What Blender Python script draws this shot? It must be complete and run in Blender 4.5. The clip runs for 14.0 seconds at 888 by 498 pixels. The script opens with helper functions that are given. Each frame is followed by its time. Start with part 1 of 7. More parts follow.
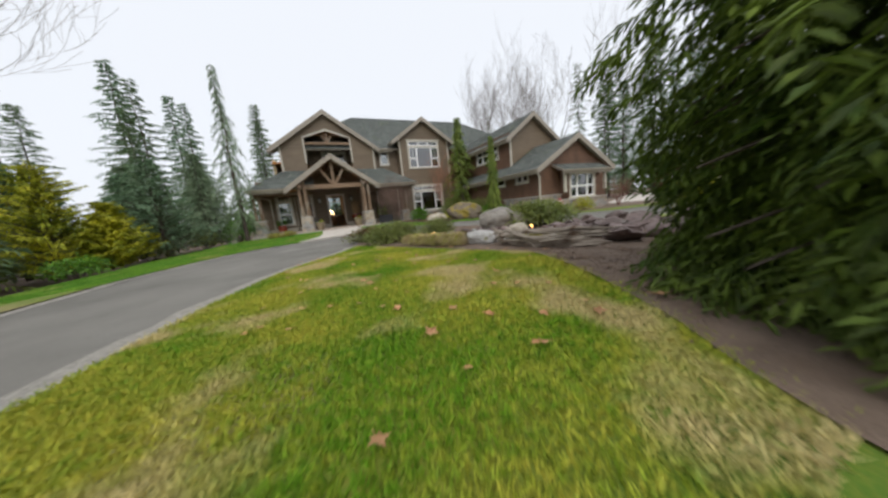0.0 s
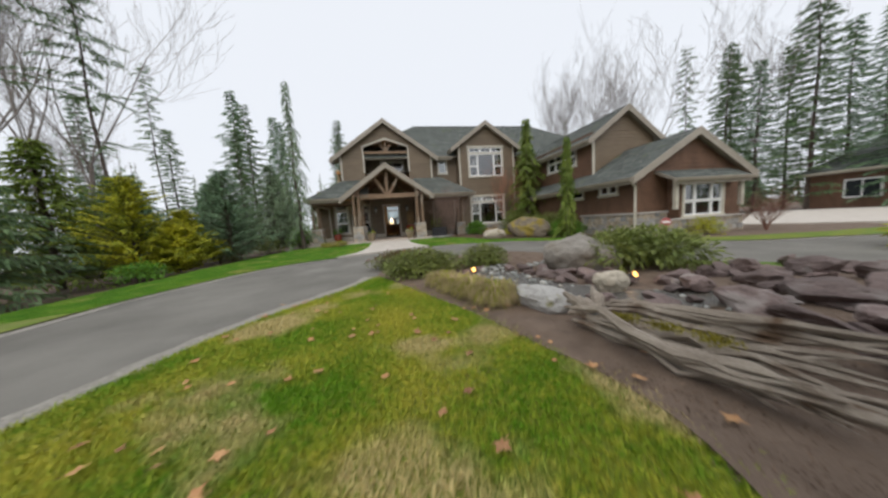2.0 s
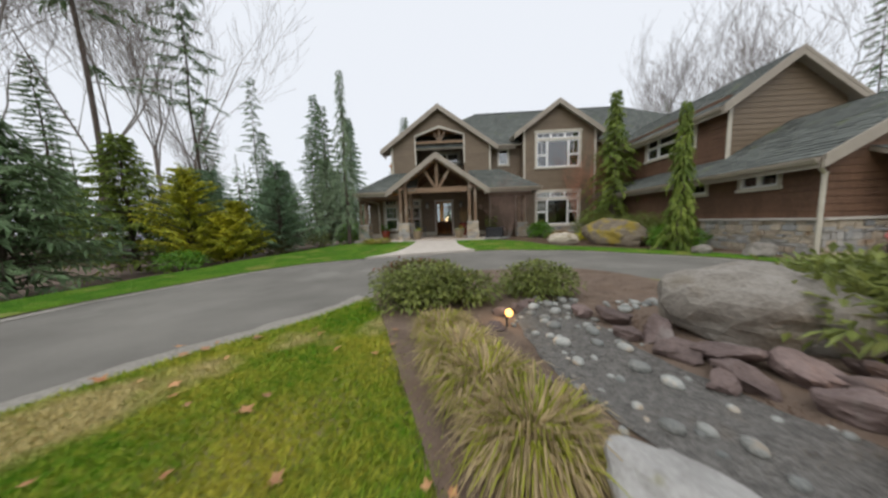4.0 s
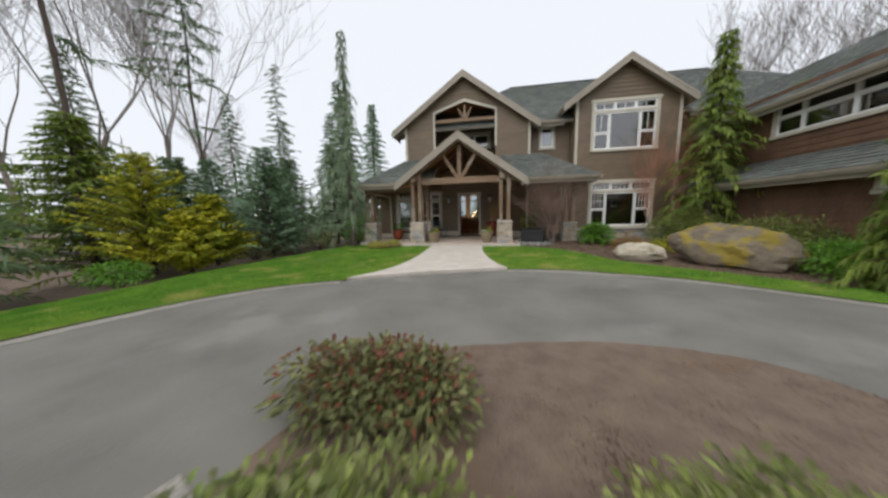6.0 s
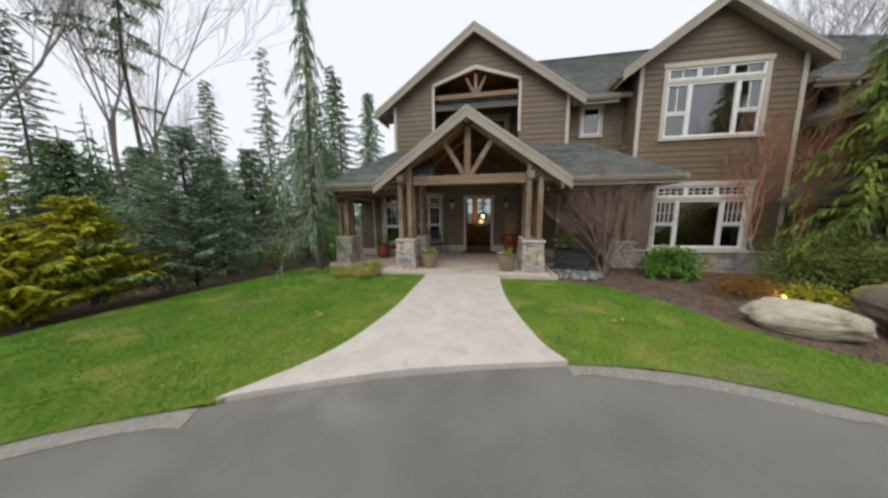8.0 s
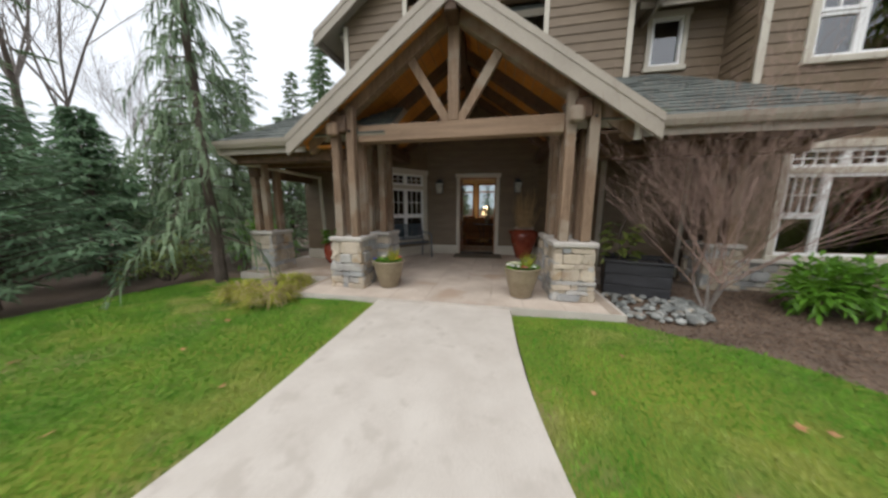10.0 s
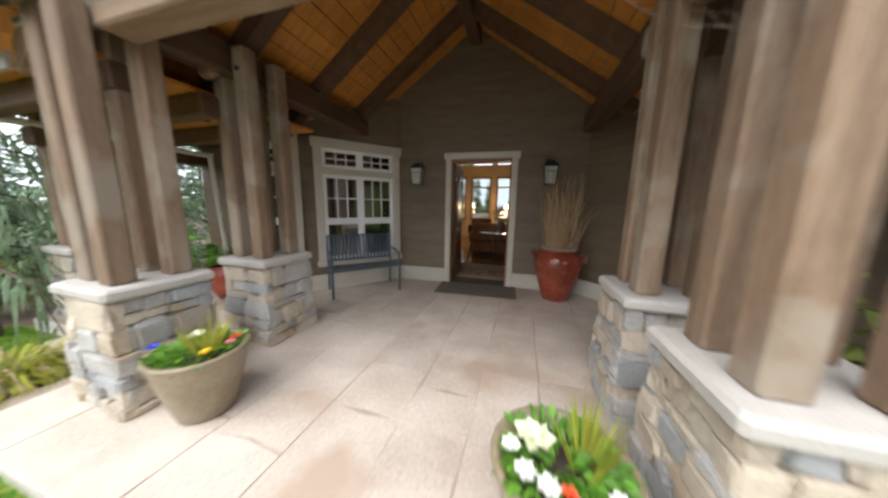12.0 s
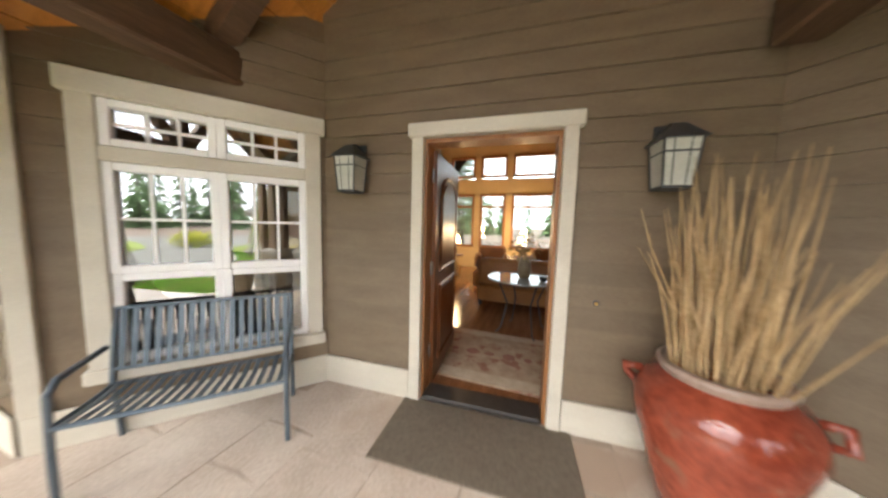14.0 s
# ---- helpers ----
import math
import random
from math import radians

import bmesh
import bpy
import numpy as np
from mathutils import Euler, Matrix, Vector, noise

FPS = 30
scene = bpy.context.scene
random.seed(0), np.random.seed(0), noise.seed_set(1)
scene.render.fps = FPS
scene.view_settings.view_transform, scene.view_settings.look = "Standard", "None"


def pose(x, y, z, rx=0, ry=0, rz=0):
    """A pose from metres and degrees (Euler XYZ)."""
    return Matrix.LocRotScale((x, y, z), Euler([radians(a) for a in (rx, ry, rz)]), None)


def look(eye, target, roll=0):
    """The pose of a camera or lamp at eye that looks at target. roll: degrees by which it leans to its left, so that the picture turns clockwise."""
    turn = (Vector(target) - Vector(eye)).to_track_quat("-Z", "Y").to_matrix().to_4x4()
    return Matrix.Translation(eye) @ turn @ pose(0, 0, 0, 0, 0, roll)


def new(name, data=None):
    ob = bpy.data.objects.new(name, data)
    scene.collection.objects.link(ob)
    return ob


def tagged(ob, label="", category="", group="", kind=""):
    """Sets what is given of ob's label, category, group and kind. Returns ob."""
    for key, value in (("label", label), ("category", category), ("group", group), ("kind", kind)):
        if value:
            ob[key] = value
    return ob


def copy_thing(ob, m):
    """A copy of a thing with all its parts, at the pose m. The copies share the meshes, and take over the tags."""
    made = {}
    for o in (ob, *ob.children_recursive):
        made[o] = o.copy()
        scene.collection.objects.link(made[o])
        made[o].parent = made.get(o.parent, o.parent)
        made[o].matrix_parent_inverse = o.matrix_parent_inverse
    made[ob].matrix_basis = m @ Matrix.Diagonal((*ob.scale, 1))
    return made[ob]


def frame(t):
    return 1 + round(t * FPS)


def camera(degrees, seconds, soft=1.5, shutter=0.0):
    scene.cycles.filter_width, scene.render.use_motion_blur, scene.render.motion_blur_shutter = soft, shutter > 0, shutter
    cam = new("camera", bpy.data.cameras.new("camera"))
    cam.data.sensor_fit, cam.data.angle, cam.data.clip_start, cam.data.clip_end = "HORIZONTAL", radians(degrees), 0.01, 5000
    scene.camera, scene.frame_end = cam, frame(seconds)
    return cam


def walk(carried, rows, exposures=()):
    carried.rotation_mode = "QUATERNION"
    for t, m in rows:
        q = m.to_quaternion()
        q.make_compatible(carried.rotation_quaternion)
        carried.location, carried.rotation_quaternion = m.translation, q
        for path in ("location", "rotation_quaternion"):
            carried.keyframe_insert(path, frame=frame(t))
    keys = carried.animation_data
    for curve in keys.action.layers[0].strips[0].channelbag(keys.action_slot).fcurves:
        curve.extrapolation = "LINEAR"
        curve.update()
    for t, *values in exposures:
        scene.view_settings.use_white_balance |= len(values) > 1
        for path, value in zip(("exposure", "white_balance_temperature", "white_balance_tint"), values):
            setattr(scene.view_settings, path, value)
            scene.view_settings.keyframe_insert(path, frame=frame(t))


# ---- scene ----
cam = camera(119.2, 14.0, 2.6, 0.5)
PATH = [
    (0, (-0.599, -19.492, 0.539), (0.22, -17.695, 0.225), -5.9),
    (0.5, (-0.349, -19.118, 0.559), (0.379, -17.276, 0.278), -5.4),
    (1, (-0.056, -18.728, 0.63), (0.563, -16.844, 0.377), -5.1),
    (1.5, (0.247, -18.305, 0.719), (0.75, -16.383, 0.489), -4.6),
    (2, (0.533, -17.905, 0.806), (0.904, -15.952, 0.592), -4.0),
    (2.5, (0.803, -17.443, 0.86), (1.045, -15.468, 0.659), -3.5),
    (3, (1.045, -17.0, 0.875), (1.156, -15.013, 0.68), -3.0),
    (3.5, (1.234, -16.539, 0.845), (1.224, -14.549, 0.649), -2.5),
    (4, (1.371, -16.053, 0.792), (1.26, -14.067, 0.588), -2.0),
    (4.2, (1.425, -15.855, 0.784), (1.277, -13.872, 0.576), -1.9),
    (6.3, (1.459, -12.892, 1.149), (1.121, -10.939, 0.884), -1.2),
    (6.5, (1.401, -12.585, 1.184), (1.059, -10.632, 0.925), -1.0),
    (7, (1.253, -11.822, 1.302), (0.903, -9.87, 1.039), -0.8),
    (7.5, (1.096, -11.026, 1.418), (0.746, -9.075, 1.15), -0.7),
    (8, (1.038, -10.231, 1.507), (0.687, -8.282, 1.232), -0.5),
    (8.2, (1.048, -9.924, 1.52), (0.696, -7.975, 1.243), -0.4),
    (10.3, (1.049, -6.744, 1.199), (0.653, -4.809, 0.884), 0.3),
    (10.5, (1.081, -6.466, 1.173), (0.664, -4.534, 0.865), 0.3),
    (11, (1.069, -5.756, 1.208), (0.637, -3.83, 0.883), 0.8),
    (11.5, (1.092, -5.052, 1.257), (0.629, -3.134, 0.933), 0.9),
    (12, (1.25, -4.295, 1.323), (0.684, -2.406, 0.99), 1.0),
    (12.5, (1.211, -3.682, 1.355), (0.617, -1.798, 1.043), 1.1),
    (13, (1.163, -3.074, 1.406), (0.539, -1.196, 1.113), 1.3),
    (13.5, (1.043, -2.479, 1.421), (0.407, -0.599, 1.17), 1.4),
    (14, (0.905, -1.883, 1.409), (0.244, -0.004, 1.23), 1.6),
]
EXPO = [(0, 0.24, 6500, 10), (1.5, 0.19, 6500, 10), (4, 0.17, 6500, 10), (6.5, 0.25, 6500, 10), (10.5, 0.56, 6400, 10), (11.5, 1.1, 6150, 10), (12.5, 2.15, 6350, 10), (13.5, 3.15, 6650, 10), (14, 3.28, 6700, 10)]
walk(cam, [(t, look(eye, target, roll)) for t, eye, target, roll in PATH], EXPO)

# ---- light: overcast sky and a wide, weak sun ----
world = bpy.data.worlds.new("sky")
scene.world = world
world.use_nodes = True
wn, wl = world.node_tree.nodes, world.node_tree.links
wn.clear()
sky = wn.new("ShaderNodeTexSky")
sky.sky_type, sky.sun_disc = "NISHITA", False
sky.sun_elevation, sky.sun_rotation, sky.air_density, sky.dust_density = radians(48), radians(200), 1.0, 4.0
veil = wn.new("ShaderNodeMixRGB")
veil.inputs[0].default_value = 0.93
veil.inputs[2].default_value = (7.6, 7.9, 8.4, 1)
bgd, wout = wn.new("ShaderNodeBackground"), wn.new("ShaderNodeOutputWorld")
bgd.inputs[1].default_value = 0.105
wl.new(sky.outputs[0], veil.inputs[1])
wl.new(veil.outputs[0], bgd.inputs[0])
wl.new(bgd.outputs[0], wout.inputs[0])
sun = new("sun", bpy.data.lights.new("sun", "SUN"))
sun.data.energy, sun.data.angle, sun.data.color = 1.45, radians(65), (1.0, 0.97, 0.92)
sun.matrix_world = look((-8, -26, 30), (0, -8, 0))

# ---- materials ----
MATS = {}


def mat(name, c1, c2, scale=6.0, rough=0.8, bump=0.2, fine=60.0, metal=0.0, stretch=(1, 1, 1), contrast=0.25, vary=0.0, spec=0.5,
        third=None, third_scale=1.5, third_at=0.6, bump_dist=0.01):
    """Two tones mixed by a coarse and a fine noise, a third tone in patches, bump from the fine one, a slight shift per object."""
    if name in MATS:
        return MATS[name]
    m = bpy.data.materials.new(name)
    m.use_nodes = True
    n, l = m.node_tree.nodes, m.node_tree.links
    b = n["Principled BSDF"]
    geo, mp = n.new("ShaderNodeNewGeometry"), n.new("ShaderNodeMapping")
    mp.inputs["Scale"].default_value = stretch
    l.new(geo.outputs["Position"], mp.inputs["Vector"])
    a, f = n.new("ShaderNodeTexNoise"), n.new("ShaderNodeTexNoise")
    a.inputs["Scale"].default_value, a.inputs["Detail"].default_value = scale, 5
    f.inputs["Scale"].default_value, f.inputs["Detail"].default_value = fine, 4
    l.new(mp.outputs[0], a.inputs["Vector"])
    l.new(mp.outputs[0], f.inputs["Vector"])
    mixn = n.new("ShaderNodeMath")
    mixn.operation = "MULTIPLY_ADD"
    mixn.inputs[1].default_value = 0.45
    l.new(f.outputs["Fac"], mixn.inputs[0])
    half = n.new("ShaderNodeMath")
    half.operation = "MULTIPLY"
    half.inputs[1].default_value = 0.55
    l.new(a.outputs["Fac"], half.inputs[0])
    l.new(half.outputs[0], mixn.inputs[2])
    ramp = n.new("ShaderNodeValToRGB")
    ramp.color_ramp.elements[0].position, ramp.color_ramp.elements[1].position = 0.5 - contrast / 2, 0.5 + contrast / 2
    ramp.color_ramp.elements[0].color, ramp.color_ramp.elements[1].color = (*c1, 1), (*c2, 1)
    l.new(mixn.outputs[0], ramp.inputs[0])
    col = ramp.outputs[0]
    if third:
        p = n.new("ShaderNodeTexNoise")
        p.inputs["Scale"].default_value, p.inputs["Detail"].default_value = third_scale, 6
        l.new(geo.outputs["Position"], p.inputs["Vector"])
        pr = n.new("ShaderNodeValToRGB")
        pr.color_ramp.elements[0].position, pr.color_ramp.elements[1].position = third_at, third_at + 0.1
        l.new(p.outputs["Fac"], pr.inputs[0])
        mx = n.new("ShaderNodeMixRGB")
        mx.inputs[2].default_value = (*third, 1)
        l.new(pr.outputs[0], mx.inputs[0])
        l.new(col, mx.inputs[1])
        col = mx.outputs[0]
    if vary:
        info, isl, hs = n.new("ShaderNodeObjectInfo"), geo.outputs["Random Per Island"], n.new("ShaderNodeHueSaturation")
        add = n.new("ShaderNodeMath")
        add.operation = "ADD"
        l.new(info.outputs["Random"], add.inputs[0])
        l.new(isl, add.inputs[1])
        fr = n.new("ShaderNodeMath")
        fr.operation = "FRACT"
        l.new(add.outputs[0], fr.inputs[0])
        mr = n.new("ShaderNodeMapRange")
        mr.inputs["To Min"].default_value, mr.inputs["To Max"].default_value = 1 - vary, 1 + vary
        l.new(fr.outputs[0], mr.inputs["Value"])
        l.new(mr.outputs[0], hs.inputs["Value"])
        l.new(col, hs.inputs["Color"])
        col = hs.outputs[0]
    l.new(col, b.inputs["Base Color"])
    b.inputs["Roughness"].default_value, b.inputs["Metallic"].default_value = rough, metal
    b.inputs["Specular IOR Level"].default_value = spec
    if bump:
        bp = n.new("ShaderNodeBump")
        bp.inputs["Strength"].default_value, bp.inputs["Distance"].default_value = bump, bump_dist
        l.new(mixn.outputs[0], bp.inputs["Height"])
        l.new(bp.outputs[0], b.inputs["Normal"])
    MATS[name] = m
    return m


def glass(name, tint=(0.9, 0.95, 0.95), clear=0.9):
    """Thin window glass: mirror by Fresnel over a see-through pane."""
    if name in MATS:
        return MATS[name]
    m = bpy.data.materials.new(name)
    m.use_nodes = True
    n, l = m.node_tree.nodes, m.node_tree.links
    n.remove(n["Principled BSDF"])
    tr, gl, fr, mx = n.new("ShaderNodeBsdfTransparent"), n.new("ShaderNodeBsdfGlossy"), n.new("ShaderNodeFresnel"), n.new("ShaderNodeMixShader")
    tr.inputs[0].default_value = (*[clear * c for c in tint], 1)
    gl.inputs["Roughness"].default_value = 0.01
    fr.inputs[0].default_value = 2.9
    l.new(fr.outputs[0], mx.inputs[0])
    l.new(tr.outputs[0], mx.inputs[1])
    l.new(gl.outputs[0], mx.inputs[2])
    l.new(mx.outputs[0], n["Material Output"].inputs[0])
    MATS[name] = m
    return m


def leaf_mat(name, c1, c2, vary=0.3, rough=0.6):
    """Foliage: colour by island, a little light through the leaf."""
    m = mat(name, c1, c2, 1.3, rough, 0.0, 9.0, vary=vary, spec=0.3, contrast=0.35)
    n, l = m.node_tree.nodes, m.node_tree.links
    b, out = n["Principled BSDF"], n["Material Output"]
    tl, mx = n.new("ShaderNodeBsdfTranslucent"), n.new("ShaderNodeMixShader")
    mx.inputs[0].default_value = 0.3
    l.new(b.inputs["Base Color"].links[0].from_socket, tl.inputs[0])
    l.new(b.outputs[0], mx.inputs[1])
    l.new(tl.outputs[0], mx.inputs[2])
    l.new(mx.outputs[0], out.inputs[0])
    return m


def glow(name, color, strength):
    m = mat(name, color, color, 3, 0.4, 0)
    b = m.node_tree.nodes["Principled BSDF"]
    b.inputs["Emission Color"].default_value, b.inputs["Emission Strength"].default_value = (*color, 1), strength
    return m


SIDING = mat("painted_lap_siding", (0.142, 0.101, 0.062), (0.185, 0.136, 0.086), 2.5, 0.55, 0.25, 40, stretch=(1, 1, 4), vary=0.07)
CEDAR = mat("stained_shingle_siding", (0.10, 0.052, 0.030), (0.16, 0.085, 0.05), 3, 0.75, 0.3, 30, stretch=(1, 1, 0.4), vary=0.16)
TRIM = mat("cream_trim_paint", (0.50, 0.46, 0.38), (0.58, 0.54, 0.45), 2.0, 0.5, 0.12, 50, stretch=(1, 1, 3))
BARGE = mat("taupe_barge_paint", (0.31, 0.27, 0.22), (0.38, 0.335, 0.275), 2.0, 0.55, 0.12, 50)
WHITE = mat("white_vinyl", (0.80, 0.80, 0.79), (0.86, 0.86, 0.85), 4, 0.35, 0.05, 60)
SHINGLE = mat("asphalt_shingles", (0.075, 0.085, 0.078), (0.135, 0.148, 0.134), 3, 0.9, 0.5, 140, vary=0.22, third=(0.10, 0.12, 0.06), third_at=0.62)
TIMBER = mat("weathered_timber", (0.16, 0.10, 0.06), (0.29, 0.195, 0.125), 3.5, 0.75, 0.4, 40, stretch=(5, 5, 0.35), vary=0.14, third=(0.30, 0.24, 0.18), third_scale=2.2, third_at=0.52)
BEAM = mat("weathered_timber_beam", (0.19, 0.12, 0.072), (0.30, 0.20, 0.125), 3.5, 0.7, 0.4, 40, stretch=(0.35, 5, 5), vary=0.1, third=(0.33, 0.25, 0.17), third_scale=1.7, third_at=0.55)
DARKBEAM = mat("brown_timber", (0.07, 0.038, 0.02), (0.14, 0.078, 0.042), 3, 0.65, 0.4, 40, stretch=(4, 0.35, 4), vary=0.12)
SOFFIT = mat("golden_cedar_boards", (0.44, 0.17, 0.03), (0.66, 0.28, 0.055), 3, 0.45, 0.3, 26, stretch=(1, 6, 1), vary=0.14)
STONES = [mat("ledge_stone_" + n, a, b, 5, 0.85, 0.6, 50, vary=0.16, third=c, third_scale=3.0, third_at=0.58, contrast=0.4) for n, a, b, c in (
    ("tan", (0.33, 0.27, 0.20), (0.56, 0.49, 0.39), (0.40, 0.29, 0.18)), ("grey", (0.27, 0.255, 0.235), (0.50, 0.48, 0.45), (0.34, 0.30, 0.25)),
    ("blue_grey", (0.22, 0.22, 0.215), (0.40, 0.40, 0.39), (0.28, 0.26, 0.23)), ("buff", (0.36, 0.295, 0.225), (0.57, 0.49, 0.39), (0.30, 0.21, 0.14)))]
MORTAR = mat("mortar", (0.27, 0.25, 0.22), (0.34, 0.32, 0.29), 9, 0.95, 0.4, 70)
CAPSTONE = mat("cast_cap_stone", (0.40, 0.37, 0.335), (0.50, 0.465, 0.42), 4, 0.85, 0.35, 80)
CONCRETE = mat("washed_concrete", (0.45, 0.405, 0.355), (0.55, 0.505, 0.45), 3.2, 0.85, 0.3, 110, third=(0.44, 0.395, 0.345), third_scale=5.0, third_at=0.58)
STAMPED = mat("stamped_concrete", (0.42, 0.345, 0.28), (0.58, 0.50, 0.425), 2.4, 0.65, 0.5, 45, third=(0.41, 0.31, 0.235), third_scale=1.1, third_at=0.55, vary=0.06)
ASPHALT = mat("asphalt", (0.120, 0.114, 0.100), (0.190, 0.181, 0.160), 1.1, 0.95, 0.9, 140, third=(0.20, 0.192, 0.172), third_scale=0.8, third_at=0.6)
GRAVEL = mat("gravel_edge", (0.19, 0.178, 0.155), (0.40, 0.375, 0.33), 30, 0.95, 1.0, 110, contrast=0.3, bump_dist=0.03)
SOIL = mat("bark_mulch", (0.095, 0.066, 0.047), (0.20, 0.145, 0.108), 5, 0.95, 0.9, 85, contrast=0.4, third=(0.14, 0.095, 0.065), third_at=0.58, bump_dist=0.02)
TURF = mat("turf", (0.075, 0.15, 0.010), (0.20, 0.215, 0.024), 1.3, 0.95, 0.8, 60, third=(0.21, 0.18, 0.07), third_scale=0.9, third_at=0.56, contrast=0.22, bump_dist=0.02)
BARK = mat("bark", (0.06, 0.045, 0.035), (0.14, 0.11, 0.09), 8, 0.95, 0.8, 40, stretch=(2, 2, 0.4))
PALEBARK = mat("pale_bark", (0.16, 0.13, 0.115), (0.30, 0.26, 0.23), 8, 0.95, 0.5, 40, stretch=(2, 2, 0.6), third=(0.11, 0.10, 0.05), third_at=0.6)
GLASS = glass("window_glass")
BLACKMETAL = mat("dark_metal", (0.035, 0.042, 0.048), (0.06, 0.068, 0.075), 9, 0.45, 0.1, 90, metal=0.3)

# ---- mesh building ----


class M:
    """Gathers corners and faces of one mesh."""

    def __init__(self):
        self.v, self.f = [], []

    def add(self, verts, faces):
        k = len(self.v)
        self.v += [tuple(p) for p in verts]
        self.f += [tuple(i + k for i in q) for q in faces]
        return self

    def hexa(self, p):
        """Eight corners: bottom ring, then top ring."""
        return self.add(p, [(3, 2, 1, 0), (4, 5, 6, 7), (0, 1, 5, 4), (1, 2, 6, 5), (2, 3, 7, 6), (3, 0, 4, 7)])

    def box(self, x0, x1, y0, y1, z0, z1, m=None):
        p = [(x0, y0, z0), (x1, y0, z0), (x1, y1, z0), (x0, y1, z0), (x0, y0, z1), (x1, y0, z1), (x1, y1, z1), (x0, y1, z1)]
        return self.hexa([m @ Vector(q) for q in p] if m else p)

    def bevel_box(self, x0, x1, y0, y1, z0, z1, b=0.01, m=None):
        """A box with chamfered edges."""
        rings = []
        for z, d in ((z0, b), (z0 + b, 0), (z1 - b, 0), (z1, b)):
            a0, a1, c0, c1 = x0 + d, x1 - d, y0 + d, y1 - d
            rings.append([(a0 + b, c0, z), (a1 - b, c0, z), (a1, c0 + b, z), (a1, c1 - b, z), (a1 - b, c1, z), (a0 + b, c1, z), (a0, c1 - b, z), (a0, c0 + b, z)])
        return self.loft(rings, m)

    def loft(self, rings, m=None, caps=True):
        n, k = len(rings[0]), len(rings)
        pts = [(m @ Vector(p) if m else p) for r in rings for p in r]
        fs = [(i * n + j, i * n + (j + 1) % n, (i + 1) * n + (j + 1) % n, (i + 1) * n + j) for i in range(k - 1) for j in range(n)]
        if caps:
            fs += [tuple(range(n))[::-1], tuple((k - 1) * n + j for j in range(n))]
        return self.add(pts, fs)

    def tube(self, path, radii, sides=8, caps=True):
        path = [Vector(p) for p in path]
        if not hasattr(radii, "__len__"):
            radii = [radii] * len(path)
        rings, side = [], None
        for i, p in enumerate(path):
            d = (path[min(i + 1, len(path) - 1)] - path[max(i - 1, 0)]).normalized()
            if side is None:
                side = d.cross(Vector((0, 0, 1)) if abs(d.z) < 0.9 else Vector((1, 0, 0))).normalized()
            side = (side - d * side.dot(d)).normalized()
            up = d.cross(side)
            rings.append([p + (side * math.cos(a) + up * math.sin(a)) * radii[i] for a in [2 * math.pi * j / sides for j in range(sides)]])
        return self.loft(rings, None, caps)

    def lathe(self, prof, sides=32, at=(0, 0, 0)):
        rings = [[(at[0] + r * math.cos(2 * math.pi * j / sides), at[1] + r * math.sin(2 * math.pi * j / sides), at[2] + z) for j in range(sides)] for r, z in prof]
        return self.loft(rings)

    def prism(self, poly, lo, hi):
        """A flat polygon (x, y) between two heights."""
        n = len(poly)
        return self.add([(x, y, lo) for x, y in poly] + [(x, y, hi) for x, y in poly],
                        [tuple(range(n))[::-1], tuple(range(n, 2 * n))] + [(i, (i + 1) % n, (i + 1) % n + n, i + n) for i in range(n)])

    def wallprism(self, poly, y0, y1, m=None):
        """A polygon (x, z) between two depths."""
        n = len(poly)
        pts = [(x, y0, z) for x, z in poly] + [(x, y1, z) for x, z in poly]
        return self.add([m @ Vector(p) for p in pts] if m else pts,
                        [tuple(range(n)), tuple(range(n, 2 * n))[::-1]] + [((i + 1) % n, i, i + n, (i + 1) % n + n) for i in range(n)])

    def mesh(self, name, material, smooth=False):
        me = bpy.data.meshes.new(name)
        me.from_pydata(self.v, [], self.f)
        if material:
            me.materials.append(material)
        if smooth:
            me.polygons.foreach_set("use_smooth", [True] * len(me.polygons))
        me.update()
        return me


def part(name, bm, material, parent=None, label="", smooth=False, at=None):
    ob = new(name, bm.mesh(name, material, smooth) if isinstance(bm, M) else bm)
    if parent:
        ob.parent = parent
    if at is not None:
        ob.matrix_basis = at
    if label:
        ob["label"] = label
    return ob


def thing(name, label, category, at=None, group="", kind=""):
    ob = new(name)
    ob.empty_display_size = 0.2
    if at is not None:
        ob.matrix_basis = at
    return tagged(ob, label, category, group, kind)


def solid(name, bm, material, label, category, at=None, kind="", group="", smooth=False):
    return tagged(part(name, bm, material, None, "", smooth, at), label, category, group, kind)


rnd = random.Random(7)

# ---- ground ----


def lerp_curve(points, n=8):
    """A smooth curve through points of the plan."""
    out = []
    P = [Vector((*p, 0)) for p in points]
    for i in range(len(P) - 1):
        a, b, c, d = P[max(i - 1, 0)], P[i], P[i + 1], P[min(i + 2, len(P) - 1)]
        for k in range(n):
            t = k / n
            q = 0.5 * (2 * b + (c - a) * t + (2 * a - 5 * b + 4 * c - d) * t * t + (3 * b - a - 3 * c + d) * t ** 3)
            out.append((q.x, q.y))
    return out + [tuple(points[-1])]


def inside(poly, x, y):
    r = False
    j = len(poly) - 1
    for i in range(len(poly)):
        (xi, yi), (xj, yj) = poly[i], poly[j]
        if (yi > y) != (yj > y) and x < (xj - xi) * (y - yi) / (yj - yi) + xi:
            r = not r
        j = i
    return r


